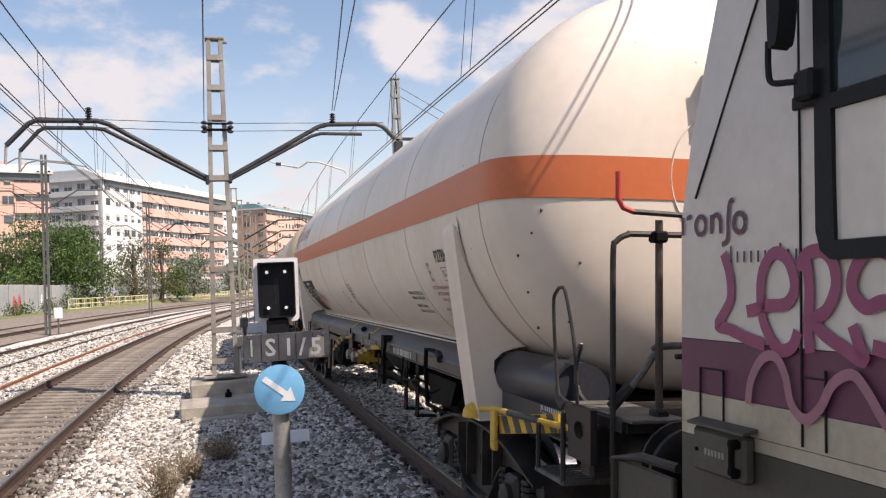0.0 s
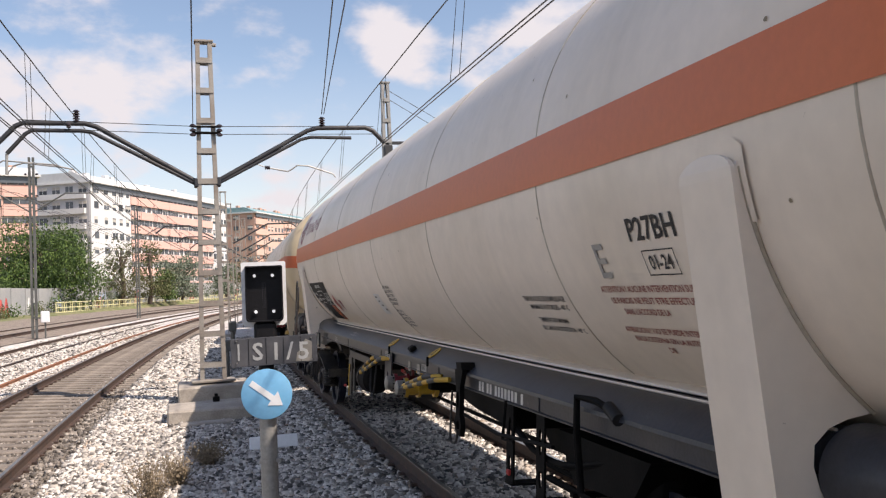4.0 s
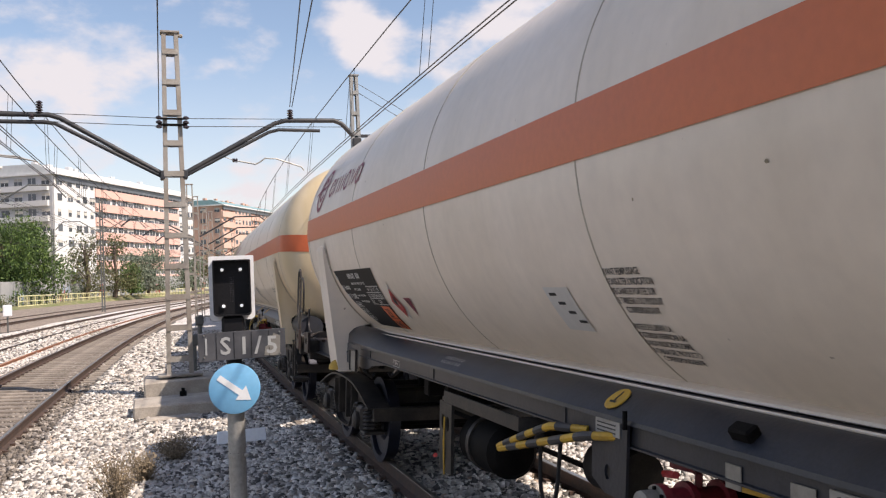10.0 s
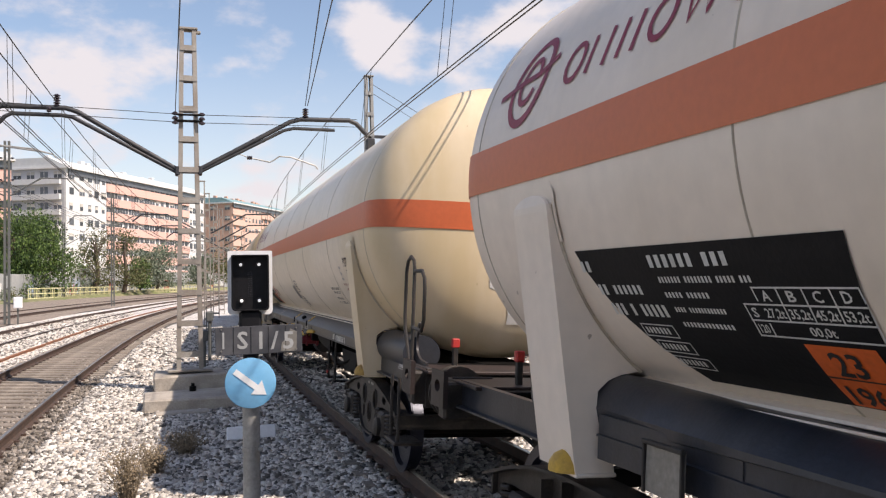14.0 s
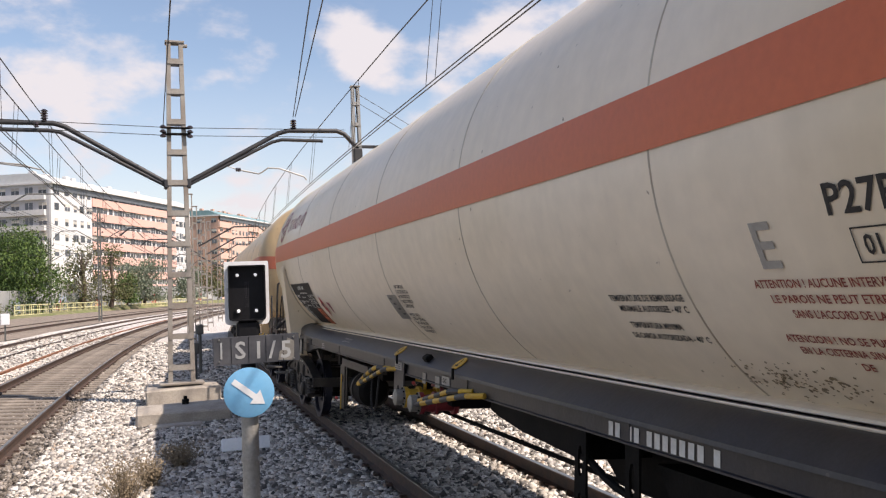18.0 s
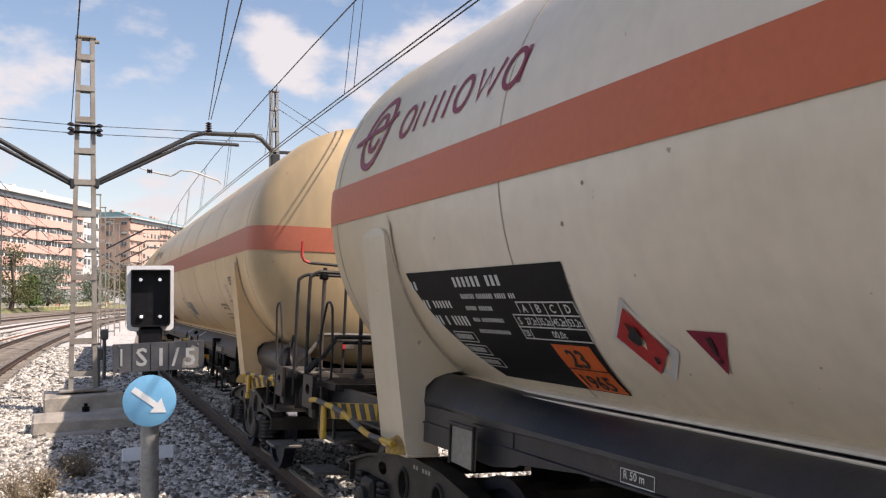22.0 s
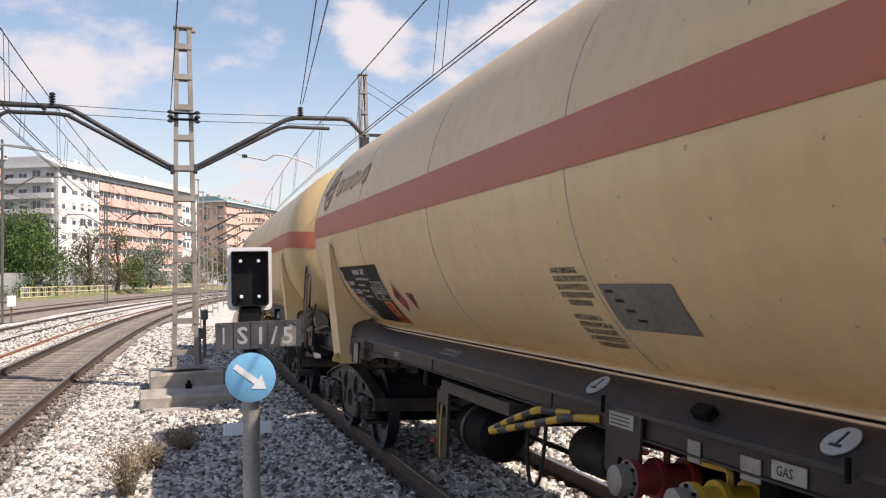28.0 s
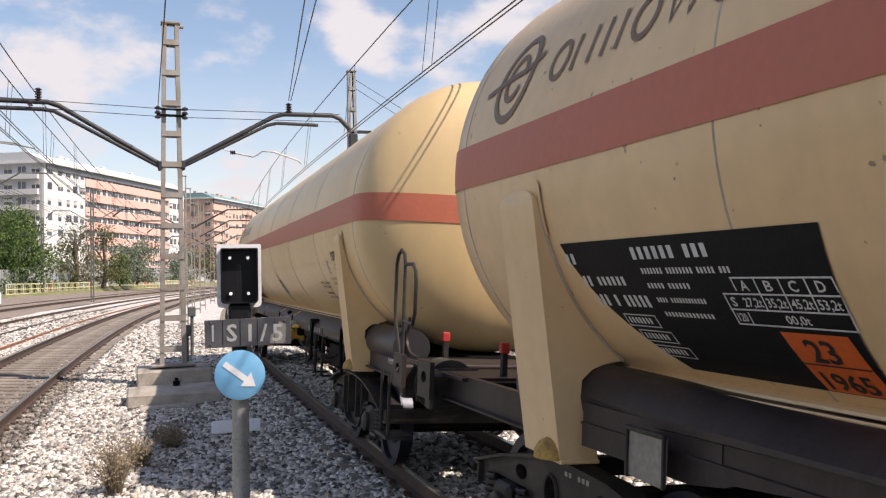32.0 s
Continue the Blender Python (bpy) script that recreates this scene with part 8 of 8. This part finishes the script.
# ---- locomotive, seen at its end only ----
def locomotive():
    """Length a is measured as on the first wagon; the end wall stands at a = -4.2 and the body runs to lower a."""
    t = thing("locomotive", "dirty white electric locomotive with a plum stripe and sprayed graffiti", "locomotive")
    A0 = -4.135
    HW = 1.46
    L0 = A0 - 17.5
    def body(z0, z1, mt, nm, lab, cut=0.0):
        """A length of body side and end between two heights, its end leaning back as it rises, its corners rounded."""
        g = Geo()
        def ring(z):
            back = max(0.0, z - 2.25) * 0.24 + max(0, 1.5 - z) * 0.0
            half = HW if z < 2.6 else HW - (z - 2.6) * 0.07
            a1 = -3.68 - back
            pts = [(-half, L0)]
            for k in range(6):
                pts.append((-half + 0.36 * k / 5, a1 - 0.56 * (1 - k / 5)))
            pts += [(-x, y) for x, y in pts[::-1]]
            return [(x, y - MID, z) for x, y in pts]
        zs = np.linspace(z0, z1, max(2, int((z1 - z0) / 0.15) + 1))
        rs = [ring(z) for z in zs]
        n = len(rs[0])
        for r in rs:
            g.v.extend(r)
        for i in range(len(rs) - 1):
            for j in range(n):
                g.f.append((i * n + j, i * n + (j + 1) % n, (i + 1) * n + (j + 1) % n, (i + 1) * n + j))
        g.f.append(tuple(range(n)))
        g.f.append(tuple((len(rs) - 1) * n + j for j in range(n))[::-1])
        return part(nm, g, mt, t, lab, smooth=35)
    body(1.765, 3.95, M_LOCOW, "body_side", "dirty white body")
    body(1.555, 1.762, M_LOCOP, "plum_stripe", "plum stripe")
    body(1.43, 1.552, M_LOCOC, "body_sill", "cream sill")
    body(1.38, 1.427, M_LOCOC, "lower_lip", "dirty cream lip")
    sk = body(0.55, 1.377, M_LOCOG, "skirt", "grey-green skirt")
    x = -HW - 0.004
    P = lambda a: a - MID
    part("roof", Geo().prism([(-1.30, 3.95), (1.30, 3.95), (0.9, 4.25), (-0.9, 4.25)], P(L0), P(A0 - 0.9), "y"), M_LOCOG, t, "grey roof")
    for a, z0, z1, wd in ((-4.978, 1.67, 3.8, 0.006), (-4.978, 1.44, 1.67, 0.006), (-5.09, 1.44, 1.70, 0.006), (-4.38, 1.42, 1.655, 0.006), (-4.535, 1.42, 1.648, 0.006)):
        part("panel_joint", Geo().box((x, P(a), (z0 + z1) / 2), (0.006, wd, z1 - z0)), M_RUBBER, t, "dark panel joint")
    part("panel_joint", Geo().box((x, P(-4.457), 1.652), (0.006, 0.155, 0.006)).box((x, P(-5.03), 1.67), (0.006, 0.11, 0.006)), M_RUBBER, t)
    part("panel_joint", Geo().tube([(x + 0.07 * max(0, z - 2.6), P(a), z) for a, z in ((-4.35, 2.33), (-4.47, 2.53), (-4.63, 2.85), (-4.715, 3.03), (-4.88, 3.40), (-5.03, 3.75))], 0.005, 5), M_RUBBER, t, "slanting dark joint")
    # cab door window
    wf = Geo()
    corner = [(P(-5.095), 2.085), (P(-5.14), 2.055), (P(-5.95), 2.05), (P(-5.95), 3.62), (P(-5.07), 3.62), (P(-5.075), 2.15)]
    wf.plate_with_holes(corner, [[(P(-5.16), 2.115), (P(-5.88), 2.115), (P(-5.88), 2.535), (P(-5.15), 2.535)], [(P(-5.15), 2.585), (P(-5.88), 2.595), (P(-5.88), 3.52), (P(-5.14), 3.52)]], x - 0.02, x + 0.01, "x")
    win = part("cab_window", wf, M_RUBBER, t, "black window frame in the cab side")
    part("pane", Geo().box((x, P(-5.515), 3.055), (0.008, 0.73, 0.92)), M_GLASS, win, "dark tinted glass")
    part("lower_panel", Geo().box((x, P(-5.515), 2.325), (0.01, 0.72, 0.415)), M_LOCOW, win, "white panel below the glass")
    mir = part("wing_mirror", Geo().prism([(q.x, q.y) for q in curved([(P(-4.985), 2.80), (P(-4.980), 3.2), (P(-5.000), 3.28), (P(-5.040), 3.26), (P(-5.050), 2.95), (P(-5.035), 2.79), (P(-5.010), 2.765)], 3, True)], x - 0.13, x - 0.06, "x"), M_RUBBER, t, "black wing mirror", smooth=40)
    part("mirror_arm", Geo().tube(curved([(x - 0.095, P(-4.945), 2.80), (x - 0.095, P(-4.945), 2.70), (x - 0.09, P(-4.96), 2.655), (x - 0.06, P(-5.03), 2.645), (x - 0.02, P(-5.06), 2.64)], 4), 0.011, 8), M_RUBBER, mir, smooth=40)
    part("mirror_hinge", Geo().box((x - 0.03, P(-5.06), 2.63), (0.06, 0.09, 0.10), 0.012), M_RUBBER, mir)
    part("hinge_plate", Geo().box((x - 0.012, P(-5.03), 2.585), (0.02, 0.13, 0.045), 0.006), M_RUBBER, mir)
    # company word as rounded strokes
    def side_strokes(name, strokes, mt, wd, lab, lift=0.003):
        g = Geo()
        for pts in strokes:
            Pp = curved(pts, 4)
            k = len(g.v)
            for i, q in enumerate(Pp):
                d = (Pp[min(i + 1, len(Pp) - 1)] - Pp[max(i - 1, 0)]).normalized()
                nn = Vector((-d.y, d.x)) * wd / 2
                for s in (q + nn, q - nn):
                    g.v.append((x - lift, P(s.x), s.y))
            g.f += [(k + 2 * i, k + 2 * i + 1, k + 2 * i + 3, k + 2 * i + 2) for i in range(len(Pp) - 1)]
        return part(name, g, mt, t, lab)
    sc = lambda u, v: (-4.26 - u, 2.185 + v - 0.03 * u)
    word = [[sc(0.0, 0), sc(0.0, 0.075)], [sc(0.03, 0.068), sc(0.06, 0.076)], [sc(0.205, 0), sc(0.205, 0.075)], [sc(0.265, 0.0), sc(0.265, 0.055)], [sc(0.21, 0.065), sc(0.245, 0.074), sc(0.263, 0.05)], [sc(0.275, -0.045), sc(0.31, -0.02), sc(0.315, 0.06), sc(0.325, 0.115), sc(0.35, 0.125)]]
    for u in (0.13, 0.385):
        word.append([sc(u + 0.036 * math.cos(q), 0.036 + 0.036 * math.sin(q)) for q in np.linspace(0, 6.2832, 10)])
    side_strokes("company_word", word, M_PLUMTEXT, 0.019, "plum rounded strokes of a company mark")
    for k in range(10):
        part("service_stroke", Geo().box((x - 0.002, P(-4.59 - 0.041 * k), 2.083 - 0.0006 * k + (0.011 if k in (0, 7) else 0)), (0.002, 0.007, 0.064 if k in (0, 7) else 0.042)), M_PLUMTEXT, t)
    spray = [[(-4.547, 2.10), (-4.584, 2.018), (-4.59, 1.929), (-4.545, 1.869), (-4.506, 1.823), (-4.582, 1.811), (-4.689, 1.784), (-4.79, 1.765)],
             [(-4.69, 1.88), (-4.803, 1.903), (-4.908, 1.912), (-4.953, 1.971), (-4.92, 2.059), (-4.848, 2.088), (-4.783, 2.028), (-4.77, 1.931), (-4.791, 1.834), (-4.865, 1.755), (-4.936, 1.767), (-4.967, 1.821)],
             [(-5.009, 2.069), (-5.026, 1.958), (-5.015, 1.842), (-5.027, 1.753)],
             [(-4.979, 2.024), (-5.009, 2.075), (-5.084, 2.085), (-5.136, 2.045), (-5.149, 1.97), (-5.107, 1.895), (-5.053, 1.863), (-5.088, 1.82), (-5.183, 1.776), (-5.264, 1.745), (-5.245, 1.79), (-5.218, 1.85)],
             [(-5.45, 2.02), (-5.348, 2.073), (-5.286, 2.076), (-5.229, 2.018), (-5.22, 1.952), (-5.275, 1.905), (-5.345, 1.923), (-5.42, 1.90), (-5.45, 1.84), (-5.40, 1.78), (-5.30, 1.79)]]
    for k, pts in enumerate(spray):
        side_strokes("graffiti_letter", [pts], M_SPRAY, 0.046, "pink-purple sprayed graffiti letter", 0.0045 + 0.0006 * k)
    side_strokes("graffiti_wave", [[(-4.698, 1.547), (-4.715, 1.633), (-4.779, 1.715), (-4.854, 1.728), (-4.905, 1.665), (-4.933, 1.576), (-5.001, 1.533), (-5.075, 1.581), (-5.13, 1.661), (-5.215, 1.70), (-5.278, 1.653), (-5.338, 1.58), (-5.40, 1.54), (-5.47, 1.60)]], M_SPRAY2, 0.036, "faint pink sprayed wave", 0.008)
    b = part("equipment_box", Geo().box((x - 0.02, P(-4.56), 1.345), (0.05, 0.33, 0.17), 0.014), M_LOCOG, t, "grey-brown equipment box on the skirt")
    part("box_lid", Geo().box((x - 0.047, P(-4.545), 1.345), (0.012, 0.25, 0.145), 0.005), M_LOCOG, b)
    part("box_hood", Geo().prism([(x - 0.0, 1.462), (x - 0.06, 1.447), (x - 0.06, 1.437), (x - 0.0, 1.447)], P(-4.74), P(-4.38), "y"), M_LOCOG, b, "sheet hood over the box")
    part("box_handle", Geo().tube(curved([(x - 0.05, P(-4.69), 1.41), (x - 0.075, P(-4.695), 1.40), (x - 0.075, P(-4.695), 1.30), (x - 0.05, P(-4.69), 1.29)], 3), 0.011, 6), M_BLACK, b)
    for z in (1.40, 1.30):
        part("box_hinge", Geo().box((x - 0.055, P(-4.68), z), (0.03, 0.05, 0.03), 0.006), M_BLACK, b)
    for k in range(6):
        part("print_bar", Geo().box((x - 0.0545, P(-4.50 - 0.022 * k), 1.345), (0.003, 0.014, 0.024)), M_PLATE, b)
    part("box_bolt", Geo().lathe([(-0.012, 0.006), (0, 0.009)], 8, "x", (x - 0.05, P(-4.44), 1.345)), M_BLACK, b)
    for sx in (-1, 1):
        bf = part("buffer", Geo().lathe([(0, 0.16), (0.20, 0.15), (0.20, 0.10), (0.40, 0.10), (0.40, 0.22), (0.42, 0.25), (0.45, 0.25)], 24, "y", (sx * 0.95, P(A0 + 0.19), 1.02)), M_BOGIE, t, "grimy round buffer", smooth=35)
    st = part("foot_step", Geo().box((-1.2, P(A0 + 0.30), 0.92), (0.42, 0.5, 0.04), 0.01).box((-1.2, P(A0 + 0.30), 0.55), (0.42, 0.5, 0.04), 0.01).box((-1.40, P(A0 + 0.30), 0.95), (0.03, 0.5, 0.4), 0.01), M_LOCOG, t, "grey shunter's foot steps")
    part("step_rail", Geo().tube([(-1.42, P(A0 + 0.56), 0.3), (-1.42, P(A0 + 0.56), 1.15), (-1.42, P(A0 + 0.30), 1.20), (-1.40, P(A0 + 0.02), 1.2)], 0.022, 8), M_TUBE, st, smooth=40)
    part("underframe", Geo().box((0, P((A0 + L0) / 2), 0.75), (2.3, 16.5, 0.5), 0.03), M_BLACK, t)
    put_bogie(t, A0 - 3.0)
    put_bogie(t, A0 - 14.0)
    return t


loco = locomotive()

# ---- movement ----
TRAVEL = [
    (0, 7.537), (0.5, 7.119), (1, 6.702), (1.5, 6.282), (2, 5.846), (2.5, 5.378), (4.5, 3.146), (5, 2.579),
    (5.5, 2.044), (6, 1.534), (6.5, 1.058), (7, 0.611), (7.5, 0.181), (8, -0.247), (8.5, -0.690), (9, -1.164),
    (9.5, -1.704), (10, -2.300), (10.5, -2.952), (11, -3.671), (11.5, -4.428), (12, -5.206), (12.5, -6.013), (13, -6.844),
    (13.5, -7.700), (14, -8.568), (14.5, -9.463), (16.5, -13.338), (17, -14.509), (17.5, -15.724), (18, -16.986), (18.5, -18.281),
    (19, -19.601), (19.5, -20.933), (20, -22.257), (20.5, -23.466), (21, -24.585), (21.5, -25.682), (22, -26.778), (22.5, -27.902),
    (23, -29.077), (23.5, -30.303), (24, -31.562), (24.5, -32.838), (25, -34.118), (25.5, -35.388), (27.5, -39.806), (28, -40.746),
    (28.5, -41.637), (29, -42.475), (29.5, -43.284), (30, -44.082), (30.5, -44.885), (31, -45.703), (31.5, -46.533), (32, -47.358)]


def motions():
    for ob, off in ((wagon_A, 0.0), (wagon_B, 19.30), (wagon_C, 38.81), (wagon_D, 57.95), (loco, 0.0)):
        mid = MID if ob is not loco else -12.9
        back = Matrix.Identity(4) if ob is not loco else Matrix.Translation((0, MID + 12.9, 0))
        walk(ob, [(t, on_track(s + off + mid, TRAIN_X, TILT) @ Matrix.Translation((0.03, 0, 0)) @ back) for t, s in TRAVEL])


motions()
